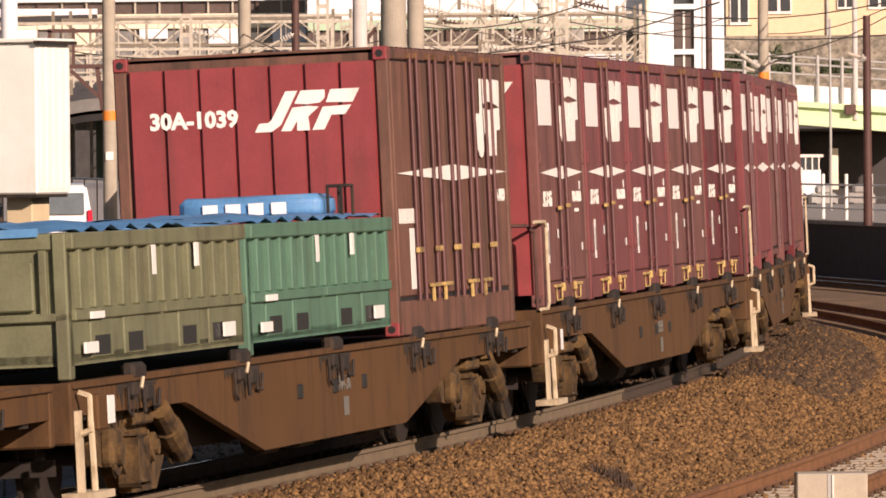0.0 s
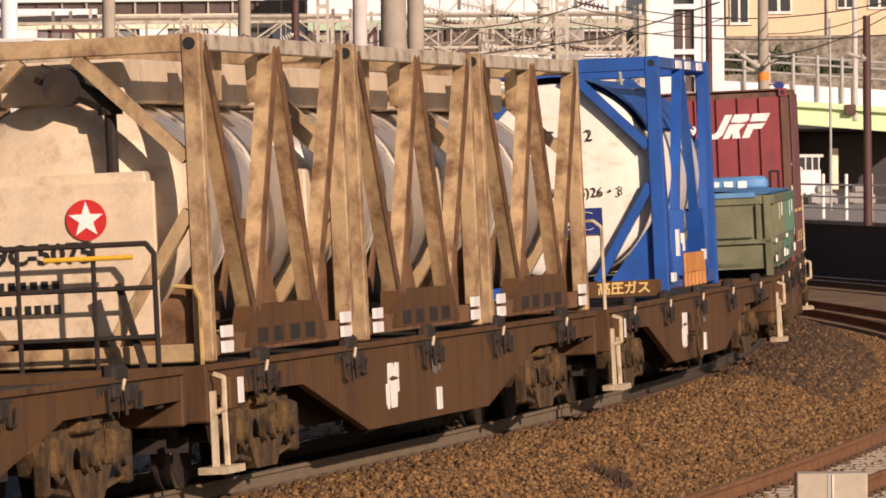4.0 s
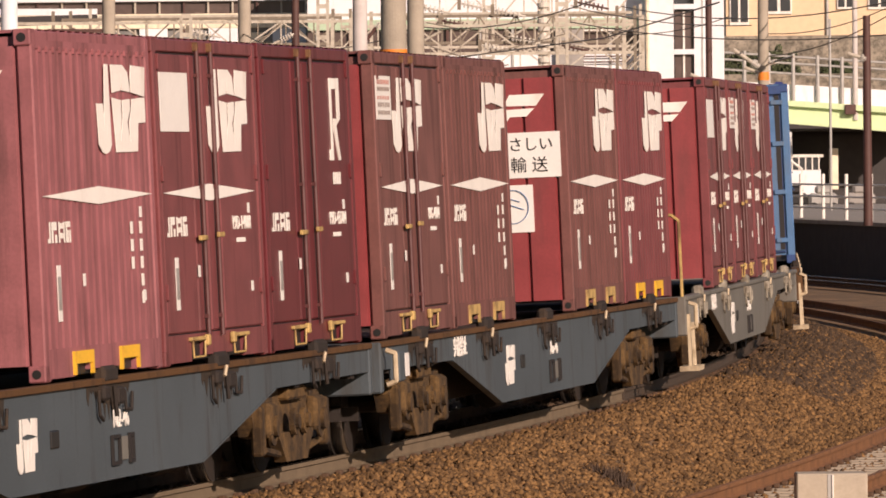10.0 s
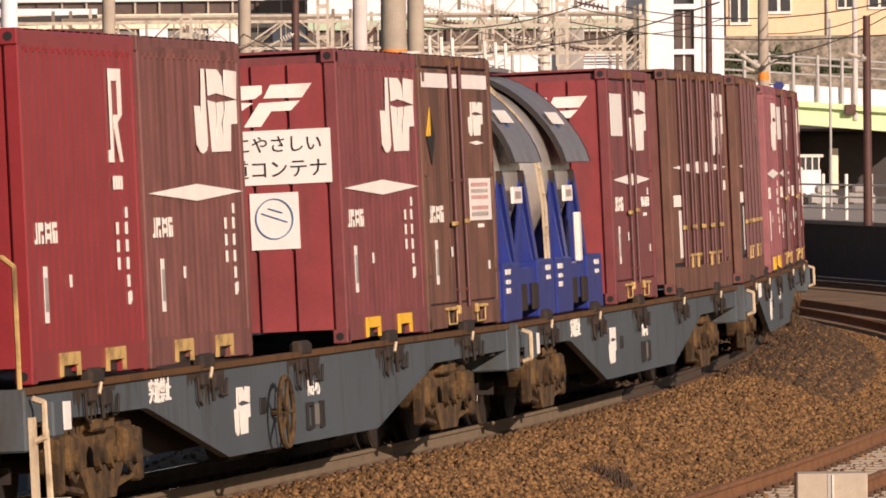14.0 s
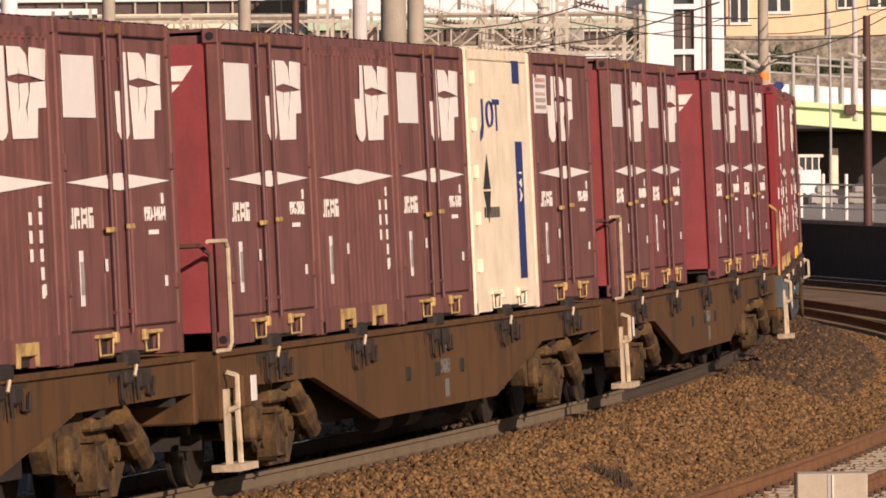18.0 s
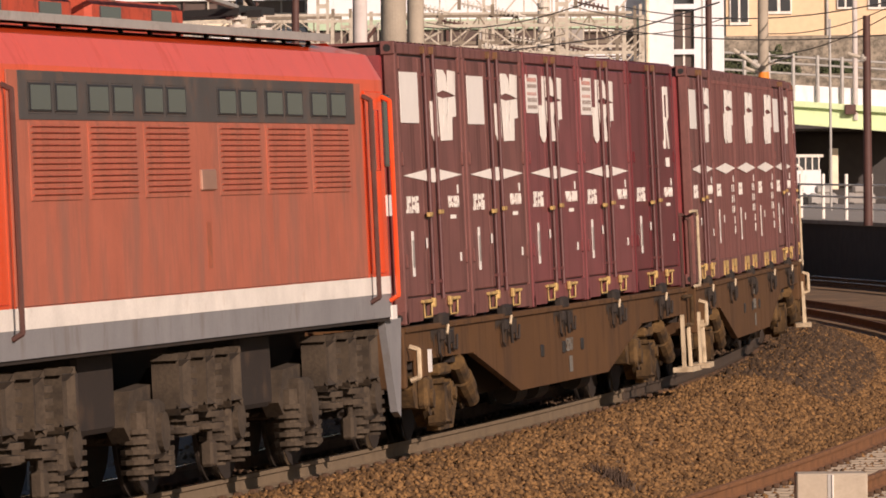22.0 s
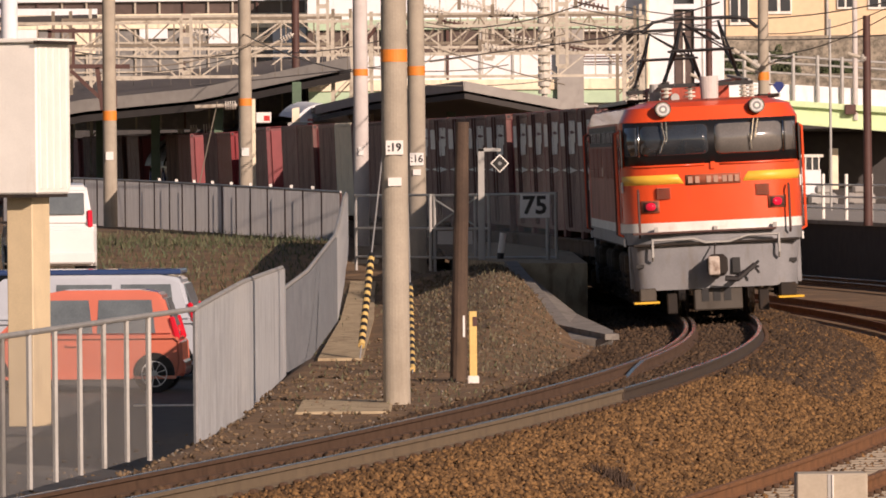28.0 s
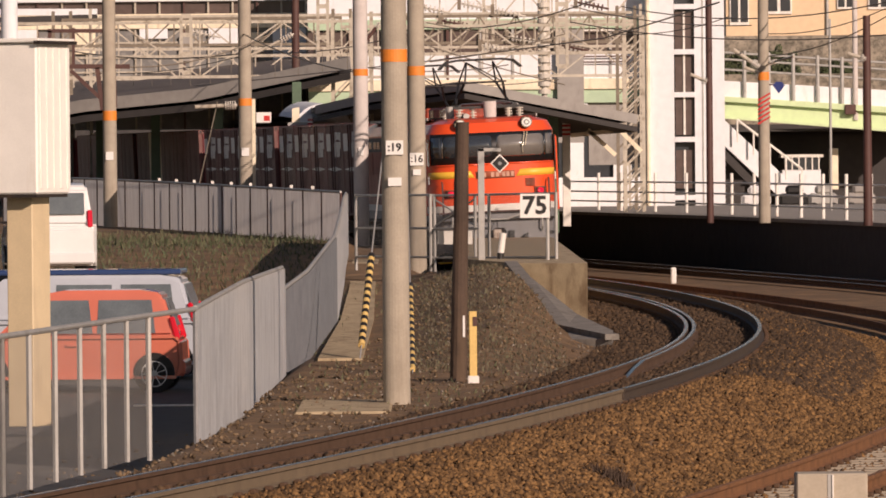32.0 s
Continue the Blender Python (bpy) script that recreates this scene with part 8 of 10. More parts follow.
def tan_tank(front):
    """A stainless tank in a rust-stained beige frame; front: with cabinet, railing and mark on its rear end."""
    L, W, H = 6.03, 2.44, 2.55
    c = thing("tank_container", Matrix(), "stainless steel tank in a rust-stained beige frame", "tank container", "tank containers")
    frame20(c, M_TANFRAME, L, W, H, 0.15, M_TANRUST, M_TANTOP)
    part("tank", revolve(BM(), tank_profile(L - 1.3, 0.92), 36, 0, H / 2 - 0.12), M_STEEL, c, smooth=True)
    for u in (-2.2, -0.75, 0.75, 2.2):
        part("tank_band", revolve(BM(), [(u - 0.04, 0.925), (u - 0.04, 0.95), (u + 0.04, 0.95), (u + 0.04, 0.925)], 32, 0, H / 2 - 0.12), M_STEEL, c)
    for sy in (-1, 1):
        y = sy * (W / 2 - 0.075)
        # zigzag of channel struts: pale flange at the rear, web plate browned for rust and shade
        for u0, u1 in ((-2.82, -1.32), (0.06, -1.18), (0.12, 1.26), (2.82, 1.4)):
            a_, c_ = Vector((u0, y, H - 0.1)), Vector((u1, y, 0.36))
            part("side_strut", beam(BM(), a_, c_, 0.06, 0.13, (0, 1, 0)), M_TANFRAME, c)
            # the web's dark brown carries the shaded near face as well as rust
            part("strut_web", beam(BM(), a_ + Vector((0.05, sy * 0.066, 0)), c_ + Vector((0.05, sy * 0.066, 0)), 0.15, 0.012, (0, 1, 0)), M_TANRUST, c)
        part("saddle", plate(BM(), [(-1.3, 0.3), (1.3, 0.3), (0.45, 1.15), (-0.45, 1.15)], "y", y - sy * 0.26, y - sy * 0.23), M_TANRUST, c)
        part("sill", plate(BM(), [(-1.75, 0.08), (1.75, 0.08), (1.4, 0.4), (-1.4, 0.4)], "y", y - 0.07, y + 0.07), M_FRAMEBROWN, c)
        for u in (-1.0, 0.9):
            part("top_gusset", plate(BM(), [(u - 0.2, H - 0.08), (u + 0.2, H - 0.08), (u + 0.12, H - 0.5), (u - 0.12, H - 0.5)], "y", y - sy * 0.32, y - sy * 0.2), M_TANFRAME, c)
        if sy < 0:
            for u in (-1.0, -0.35, 0.35, 1.0):
                # dark sheets on the sill stand in for shade in its pockets
                part("sill_pocket", box(BM(), u - 0.2, u + 0.2, y - 0.075, y - 0.06, 0.1, 0.22), M_DARK, c)
    part("top_box", box(BM(), -L / 2 + 0.5, L / 2 - 0.5, -0.5, 0.5, H - 0.5, H - 0.16, 0.02), M_TANCLAD, c)
    b = BM()
    for u in (-L / 2 + 0.3, L / 2 - 0.7):
        for z in (0.06, 0.18):
            box(b, u, u + 0.36, -W / 2 - 0.03, -W / 2 + 0.0, z, z + 0.09)
    tagged(part("small_label", b, M_LABEL, c), kind="stuff")
    x = -L / 2
    # black disc for the shade inside the corner hole
    part("corner_hole", rod(BM(), (x - 0.004, -W / 2 + 0.08, H - 0.08), (x + 0.05, -W / 2 + 0.08, H - 0.08), 0.05, 10), M_BLACK, c)
    part("end_cabinet", box(BM(), x + 0.12, x + 0.5, -0.72, 0.9, 0.3, 1.5, 0.02), M_TANCLAD, c, "beige equipment cabinet")
    if front:
        head = [(-(L - 1.3) / 2 - 0.38 * math.cos(k / 8 * math.pi / 2), 0.955 * math.sin(k / 8 * math.pi / 2) + 0.01) for k in range(9)] + [(-(L - 1.3) / 2 + 0.5, 0.965)]
        part("clad_head", revolve(BM(), head, 36, 0, H / 2 - 0.12), M_TANCLAD, c, "beige clad tank end", smooth=True)
        part("end_apron", box(BM(), x + 0.03, x + 0.1, -0.80, 0.95, 0.2, 1.42, 0.01), M_TANCLAD, c)
        lettering(c, "lettering", "UT9C-5075", 0.225, M_BLACK, Matrix.Translation((x + 0.022, 0.24, 0.88)) @ END, bold=0.006)
        part("print", bars(BM(), 0, 0, 8, 0.7, 0.08, 0), M_BLACK, c, at=Matrix.Translation((x + 0.026, 0.3, 0.64)) @ END)
        part("print", bars(BM(), 0, 0, 9, 0.7, 0.07, 0), M_BLACK, c, at=Matrix.Translation((x + 0.026, 0.3, 0.46)) @ END)
        d = part("round_mark", rod(BM(), (x + 0.01, -0.26, 1.14), (x + 0.03, -0.26, 1.14), 0.16, 28), M_RED, c, "red disc with a white star")
        pts = []
        for k in range(10):
            a, r = math.pi / 2 + k * math.pi / 5, 0.125 if k % 2 == 0 else 0.05
            pts.append((-0.26 + r * 1.15 * math.cos(a), 1.14 + r * 1.15 * math.sin(a)))
        part("star", plate(BM(), pts, "x", x + 0.002, x + 0.012), M_WHITE, d)
        b = BM()
        rod(b, (x + 0.2, -0.45, 1.3), (x + 0.2, -0.45, 2.05), 0.05, 10)
        rod(b, (x + 0.2, -0.5, 2.0), (x + 0.15, 0.1, 2.3), 0.08, 10)
        rod(b, (x + 0.05, -0.1, 2.18), (x + 0.3, -0.1, 2.18), 0.15, 12)
        rod(b, (x + 0.2, -0.45, 1.95), (x + 0.2, -0.45, 2.1), 0.1, 12)
        part("valve", b, M_DARK, c, "dark steel valve and pipe")
    return c


def cradle_tank(ladder=True):
    """A twelve-foot tank on an indigo cradle under a grey cover."""
    L, W, H = 3.7, 2.4, 2.3
    c = thing("tank_container", Matrix(), "stainless tank on an indigo cradle under a grey cover", "tank container", "tank containers")
    y = -W / 2
    part("base", box(BM(), -L / 2, L / 2, -W / 2 + 0.02, W / 2 - 0.02, 0.12, 0.50, 0.02), M_INDIGO, c)
    for u in (-L / 2 + 0.62, L / 2 - 0.62):
        for sy in (-1, 1):
            part("base_pad", box(BM(), u - 0.6, u + 0.6, sy * (W / 2 - 0.2) - 0.21, sy * (W / 2 - 0.2) + 0.21, 0.0, 0.56, 0.015), M_INDIGO, c)
    for u in (-0.42, 0.42):
        # dark sheet painted over the base as the pocket's shade
        part("lifting_pocket", box(BM(), u - 0.2, u + 0.2, y - 0.012, y + 0.02, 0.08, 0.34, 0.01), M_DARK, c)
    part("tank", revolve(BM(), tank_profile(1.9, 1.04, 0.80), 48, 0, 1.36), M_STEEL, c, smooth=True)
    for u in (-0.78, 0.78):
        part("cradle_plate", plate(BM(), [(y + 0.05, 0.5), (-y - 0.05, 0.5), (1.04, 1.22), (0.96, 1.22), (0.6, 0.72), (0, 0.52), (-0.6, 0.72), (-0.96, 1.22), (-1.04, 1.22)], "x", u - 0.05, u + 0.05), M_INDIGO, c)
        for sy in (-1, 1):
            part("cradle_wall", plate(BM(), [(u - 0.66, 0.5), (u + 0.66, 0.5), (u + 0.50, 0.74), (u + 0.05, 1.34), (u - 0.05, 1.34), (u - 0.50, 0.74)], "y", sy * 1.04, sy * 1.06), M_INDIGO, c)
            part("cradle_flange", beam(BM(), (u + 0.66, sy * 1.08, 0.5), (u + 0.05, sy * 1.06, 1.36), 0.16, 0.05, (0, 1, 0)), M_INDIGO, c)
            part("lashing_post", box(BM(), u - 0.05, u + 0.05, sy * 1.06 - 0.03, sy * 1.06 + 0.03, 1.3, 1.44, 0.01), M_DARK, c)
    prof = []
    for k in range(25):
        a = radians(8 + 164 * k / 24)
        r = 1.12 + 0.10 * abs(math.cos(a)) ** 6
        prof.append((r * math.cos(a), 1.36 + 1.12 * math.sin(a)))
    for k in range(24, -1, -1):
        a = radians(8 + 164 * k / 24)
        r = 1.07 + 0.10 * abs(math.cos(a)) ** 6
        prof.append((r * math.cos(a), 1.36 + 1.07 * math.sin(a)))
    cv = part("cover", plate(BM(), prof, "x", -0.62, 1.3), M_TARP, c, "curved dark grey cover")
    for u in (-0.63, 1.31):
        part("cover_edge", plate(BM(), [(p[0] * 1.004, p[1] + 0.003) for p in prof], "x", u - 0.02, u + 0.02), M_SEAL, cv)
    t = Matrix.Translation((0.1, -0.99, 1.95)) @ Matrix.Rotation(radians(-34), 4, "X")
    tagged(part("cover_print", bars(BM(), 0, 0, 5, 0.95, 0.15, -0.03, 0.35), M_WHITE, cv, at=t), kind="stuff")
    t = Matrix.Translation((0.15, -1.075, 1.72)) @ Matrix.Rotation(radians(-20), 4, "X")
    part("cover_mark", rod(BM(), (0, -0.02, 0), (0, 0.02, 0), 0.2, 24), M_BLUEDK, cv, "dark blue oval mark", t)
    for u in (0.1,):
        q = part("name_board", box(BM(), u - 0.3, u + 0.3, -1.12, -1.09, 1.12, 1.28), M_LABEL, c, "white name board")
        tagged(part("print", bars(BM(), u, 1.2, 6, 0.44, 0.07, -1.121, 0.4), M_PRINT, q), kind="stuff")
    if ladder:
        pts = [(y + 0.02, 0.5), (-1.17, 1.1), (-1.12, 1.5), (-0.95, 1.95), (-0.65, 2.3), (-0.3, 2.48)]
        ld = new("ladder")
        ld.parent = c
        for u in (1.5, 1.74):
            b = BM()
            for p, q in zip(pts[:-1], pts[1:]):
                beam(b, (u, *p), (u, *q), 0.025, 0.03, (1, 0, 0))
            part("ladder_rail", b, M_STEPGREY, ld)
        for k in range(9):
            f = k / 8 * (len(pts) - 1.001)
            p = Vector(pts[int(f)]).lerp(Vector(pts[int(f) + 1]), f - int(f))
            part("rung", rod(BM(), (1.5, *p), (1.74, *p), 0.014, 6), M_STEPGREY, ld)
    else:
        part("ladder", box(BM(), 0.1, 0.3, y - 0.01, y + 0.05, 0.5, 1.0, 0.01), M_LWHITE, c, "short white ladder")
    part("top_walk", box(BM(), -0.4, 1.3, -0.4, 0.4, 2.47, 2.51), M_TARP, c)
    for u in (-0.3, 0.5, 1.25):
        part("walk_post", rod(BM(), (u, -0.38, 2.48), (u, -0.38, 2.78), 0.018, 6), M_LWHITE, c)
    part("filler_cap", rod(BM(), (0.9, 0, 2.5), (0.9, 0, 2.66), 0.11, 12), M_INSUL, c)
    b = BM()
    for u in (-1.72, 1.2):
        box(b, u, u + 0.3, y - 0.022, y - 0.005, 0.45, 0.50)
        box(b, u + 0.04, u + 0.28, y - 0.022, y - 0.005, 0.36, 0.40)
        if u < 0:
            box(b, u + 0.04, u + 0.26, y - 0.022, y - 0.005, 0.27, 0.32)
    tagged(part("small_label", b, M_LABEL, c), kind="stuff")
    part("makers_plate", rod(BM(), (-0.25, -1.03, 0.72), (-0.25, -1.0, 0.72), 0.09, 16), M_LABEL, c)
    return c


# ---- wagons ----
M_STEPGREY = mat("worn_pale_steel", (0.55, 0.45, 0.30), 0.7, dirt=(0.16, 0.10, 0.05), dirt_amount=0.4)

def bogie(parent, x, m, tubes=False):
    """A two-axle bogie as one part with its wheels, side frames and springs under it."""
    g = new("bogie")
    g.parent = parent
    g.matrix_basis = Matrix.Translation((x, 0, 0))
    bol = part("bolster", box(BM(), -0.2, 0.2, -0.95, 0.95, 0.42, 0.68, 0.02), M_DARK, g)
    for u in (-0.95, 0.95):
        b = BM()
        rod(b, (u, -0.92, 0.43), (u, 0.92, 0.43), 0.075, 10)
        part("axle", b, M_DARK, g)
        for sy in (-1, 1):
            b = BM()
            rod(b, (u, sy * 0.50, 0.43), (u, sy * 0.63, 0.43), 0.43, 28)
            rod(b, (u, sy * 0.47, 0.43), (u, sy * 0.50, 0.43), 0.455, 28)
            part("wheel", b, M_DARK, g)
            b = BM()
            rod(b, (u, sy * 0.51, 0.43), (u, sy * 0.625, 0.43), 0.432, 28, caps=False)
            part("tread", b, M_TREAD, g)
    for sy in (-1, 1):
        y = sy * 1.0
        b = plate(BM(), [(-1.42, 0.52), (-1.25, 0.66), (-0.72, 0.70), (-0.42, 0.86), (0.42, 0.86), (0.72, 0.70), (1.25, 0.66), (1.42, 0.52), (1.3, 0.36), (1.12, 0.34), (0.8, 0.44), (0.6, 0.30), (0.36, 0.16), (-0.36, 0.16), (-0.6, 0.30), (-0.8, 0.44), (-1.12, 0.34), (-1.3, 0.36)], "y", y - 0.07, y + 0.07)
        part("side_frame", b, m, g)
        f = sy * 1.08
        for u in (-0.95, 0.95):
            b = BM()
            rod(b, (u, f - 0.05, 0.43), (u, f + 0.07 * sy, 0.43), 0.16, 16)
            box(b, u - 0.2, u + 0.2, f - 0.08, f + 0.03, 0.34, 0.62, 0.03)
            rod(b, (u, f, 0.43), (u, f + 0.11 * sy, 0.43), 0.09, 12)
            part("axle_box", b, m, g)
        for u in (-0.2, 0.2) if sy < 0 else ():
            b = rod(BM(), (u, f - 0.06, 0.44), (u, f + 0.1 * sy, 0.44), 0.11, 14)
            rod(b, (u, f + 0.1 * sy, 0.44), (u, f + 0.13 * sy, 0.44), 0.06, 10)
            part("spring_seat", b, m, g)
        part("frame_belly", plate(BM(), [(-0.72, 0.36), (0.72, 0.36), (0.42, 0.12), (-0.42, 0.12)], "y", f - 0.05, f + 0.05), m, g)
        part("spring_cap", box(BM(), -0.36, 0.36, f - 0.08, f + 0.09, 0.62, 0.72, 0.02), m, g)
        if tubes:
            b = BM()
            rod(b, (0.3, f + 0.12 * sy, 0.72), (0.95, f + 0.14 * sy, 0.36), 0.085, 12)
            rod(b, (0.55, f + 0.12 * sy, 0.58), (0.75, f + 0.13 * sy, 0.47), 0.11, 12)
            part("damper", b, m, g)
            part("frame_cover", box(BM(), -0.6, -0.22, f - 0.02, f + 0.14 * sy + 0.02, 0.2, 0.55, 0.03), m, g)
        elif sy < 0:
            for q in (-1, 1):
                b = box(BM(), q * 1.29 - 0.07, q * 1.29 + 0.07, f - 0.06, f + 0.04, 0.2, 0.6, 0.02)
                rod(b, (q * 1.27, f, 0.26), (q * 0.4, f, 0.18), 0.03, 6)
                part("brake_hanger", b, m, g)
    for u in (-1.5, 1.5):
        part("brake_beam", box(BM(), u - 0.04, u + 0.04, -0.8, 0.8, 0.3, 0.42), M_DARK, g)
    return g


def frame_of(x0, x1, z0, z1, y, t=0.028):
    b = box(BM(), x0, x0 + t, y - 0.02, y, z0, z1)
    box(b, x1 - t, x1, y - 0.02, y, z0, z1)
    box(b, x0 + t, x1 - t, y - 0.02, y, z0, z0 + t)
    return box(b, x0 + t, x1 - t, y - 0.02, y, z1 - t, z1)


M_GRIME = mat("greasy_grime", (0.034, 0.024, 0.015), 0.7, vary=0.3, scale=6, dirt=(0.06, 0.038, 0.02), dirt_amount=0.3, streak=5)
M_CLAMPGREY = mat("dusty_grey_casting", (0.30, 0.27, 0.21), 0.8, dirt=(0.09, 0.065, 0.04), dirt_amount=0.5, vary=0.25, bump=0.3, scale=5)


def stain(seed):
    """A thin film of grime with runs of uneven length along its lower edge, hanging from z = 0."""
    rng = random.Random(seed + 40)
    xs = [-0.64 + 0.128 * i for i in range(11)]
    pts = [(-0.68, 0.0)]
    for i, u in enumerate(xs):
        d = (0.08 + 0.26 * rng.random()) * (1.0 - abs(u) * 0.7)
        pts += [(u - 0.045, -d * 0.55), (u, -d), (u + 0.04, -d * 0.5)]
    pts.append((0.70, 0.0))
    return plate(BM(), pts, "y", -0.002, 0.0)


def wagon(style, number, hand_wheel=False, rail=True, step=True, front=False):
    """A flat container wagon: 'brown' or 'slate' or 'grey'. Coupled length 20.4 m."""
    m = {"brown": M_FRAMEBROWN, "slate": M_FRAMEGREY, "grey": M_FRAMELIGHT, "dusty": M_FRAMEBROWN}[style]
    word = {"brown": "rusty brown", "slate": "blue-grey", "grey": "light grey", "dusty": "dusty brown"}[style]
    clamp = M_CLAMPGREY if style == "grey" else M_DARK
    w = thing("container_wagon", Matrix(), "%s flat container wagon on two dusty bogies" % word, "wagon", "container wagons")
    old = style == "brown" and number != "104-36"
    H = HIGH if old else DECK
    lo, up = (0.35, 0.80) if old else (0.31, 0.80) if style == "grey" else (0.27, 0.76)
    e = 9.82
    for sy in (-1, 1):
        y = sy * 1.2
        b = plate(BM(), [(-e, up), (-e, H - 0.06), (e, H - 0.06), (e, up), (5.9, up - 0.02), (3.1, lo), (-3.1, lo), (-5.9, up - 0.02)], "y", y - 0.03, y + 0.0)
        part("side_sill", b, m, w)
        part("sill_flange", box(BM(), -e, e, y - 0.06, y + 0.05, H - 0.065, H - 0.015, 0.006), M_FRAMEBROWN if style == "slate" else m, w)
        b = beam(BM(), (-5.9, y, up - 0.02), (-3.1, y, lo), 0.07, 0.02)
        beam(b, (-3.1, y, lo), (3.1, y, lo), 0.07, 0.02)
        beam(b, (3.1, y, lo), (5.9, y, up - 0.02), 0.07, 0.02)
        part("lower_flange", b, m, w)
    b = BM()
    # deep sill and added thin dark sheets block the view below, giving shade there
    box(b, -e, e, -0.32, 0.32, 0.40, 0.92)
    box(b, -5.6, 5.6, -0.9, -0.86, 0.34, 0.9)
    box(b, -9.6, 9.6, 0.55, 0.6, 0.30, 0.9)
    for u in np.arange(-9.2, 9.3, 2.3):
        box(b, u - 0.08, u + 0.08, -1.2, 1.2, 0.72, 0.9)
    box(b, -e, e, -1.18, 1.18, 0.9, 0.93)
    part("centre_frame", b, M_DARK, w)
    for sx in (-1, 1):
        part("end_sill", box(BM(), sx * e - 0.06, sx * e + 0.06, -1.24, 1.24, 0.56, H - 0.02, 0.015), m, w)
        b = BM()
        box(b, sx * (e + 0.2) - 0.2, sx * (e + 0.2) + 0.2, -0.11, 0.11, 0.72, 0.98, 0.03)
        box(b, sx * (e + 0.26) - 0.1, sx * (e + 0.26) + 0.1, -0.2, 0.2, 0.7, 1.0, 0.04)
        part("coupler", b, M_DARK, w)
        b = BM()
        pts = [Vector((sx * (e + 0.02), -0.55, 0.75))]
        for k in range(1, 7):
            a = k / 6
            pts.append(Vector((sx * (e + 0.02 + 0.3 * a), -0.55 + 0.2 * a, 0.75 - 0.42 * math.sin(a * math.pi * 0.9))))
        pipe(b, pts, 0.028)
        part("brake_hose", b, M_SEAL, w)
    # load clamps on the near side: hinged arm, lever, dangling pin and the grease run below them
    top = H - 0.02
    for i, slot in enumerate(SLOT):
        u = slot
        b = BM()
        box(b, u - 0.22, u + 0.22, -1.27, -1.16, top - 0.04, top + 0.09, 0.03)
        box(b, u - 0.34, u - 0.14, -1.29, -1.2, top - 0.16, top - 0.05, 0.02)
        box(b, u + 0.12, u + 0.36, -1.285, -1.2, top - 0.2, top - 0.07, 0.02)
        pipe(b, [(u - 0.42, -1.26, top - 0.08), (u - 0.4, -1.26, top - 0.26), (u - 0.3, -1.26, top - 0.3)], 0.014)
        pipe(b, [(u + 0.42, -1.26, top - 0.1), (u + 0.44, -1.26, top - 0.24), (u + 0.62, -1.26, top - 0.25), (u + 0.66, -1.26, top - 0.12)], 0.014)
        rod(b, (u, -1.28, top - 0.06), (u + 0.05, -1.28, top - 0.28), 0.018, 6)
        part("load_clamp", b, clamp, w)
        if i != 2 or style == "dusty":
            part("clamp_lever", rod(BM(), (u - 0.1, -1.29, top - 0.1), (u - 0.04, -1.295, top - 0.02), 0.014, 6), M_STEPGREY, w, "worn pale clamp lever")
        if style != "grey":
            part("grease_stain", MESHES.get(("stain", i % 3)) or mesh_of(stain(i % 3), M_GRIME, ("stain", i % 3)), M_GRIME, w, "dark grease run", (u, -1.232, top - 0.05))
    for u in (-1.9, 2.6, -0.4):
        b = BM()
        box(b, u - 0.3, u + 0.3, -1.2, -0.75, 0.36, 0.62, 0.03)
        rod(b, (u, -0.9, 0.3), (u + 0.7, -0.9, 0.3), 0.12, 12)
        part("air_tank", b, M_DARK, w)
    bogie(w, -7.1, M_BOGIE, style in ("brown",))
    bogie(w, 7.1, M_BOGIE, style in ("brown",))
    y = -1.236
    lettering(w, "lettering", number, 0.19, M_WHITE if style in ("slate", "grey") else M_FRAMELIGHT, (0.35, y, 0.69))
    part("print", bars(BM(), 0.35, 0.86, 2, 0.2, 0.07, y), M_WHITE if style in ("slate", "grey") else M_FRAMELIGHT, w)
    if style in ("slate", "grey"):
        emblem(w, -2.55, 0.60, 0.62, 0.38, y)
        part("tag_holder", frame_of(0.0, 0.26, 0.36, 0.58, y), M_SEAL, w, "dark open tag holder")
        part("tag_holder", frame_of(0.56, 0.70, 0.36, 0.58, y), M_SEAL, w, "dark open tag holder")
        part("tag_plate", box(BM(), 0.32, 0.5, y - 0.012, y, 0.39, 0.56), M_FRAMELIGHT, w)
        lettering(w, "lettering", "突放禁止", 0.19, M_WHITE, (-5.5, y, 0.84), bold=0.003)
        # the opening is a black sheet on the sill, standing for its shade
        part("sill_window", box(BM(), -1.85, -1.6, y - 0.006, y + 0.01, 0.55, 0.68, 0.01), M_BLACK, w)
    elif style == "dusty":
        emblem(w, -1.9, 0.60, 0.66, 0.40, y, label="chipped white operator emblem")
        part("tag_plate", box(BM(), 0.3, 0.5, y - 0.02, y, 0.32, 0.52), M_LABEL, w)
    else:
        for u in (-1.65, -0.15, 1.15):
            # black sheets in place of shaded openings through the sill
            part("sill_window", box(BM(), u, u + 0.2, y - 0.006, y + 0.01, 0.62, 0.74, 0.01), M_BLACK, w)
        part("tag_plate", bars(BM(), 0.4, 0.50, 2, 0.24, 0.16, y, 0.2), M_FRAMELIGHT, w)
    if hand_wheel:
        b = BM()
        rings = [[b.verts.new((-1.4 + (0.28 + 0.022 * math.cos(j * math.tau / 6)) * math.cos(k * math.tau / 24), y - 0.12 + 0.022 * math.sin(j * math.tau / 6), 0.55 + (0.28 + 0.022 * math.cos(j * math.tau / 6)) * math.sin(k * math.tau / 24))) for j in range(6)] for k in range(24)]
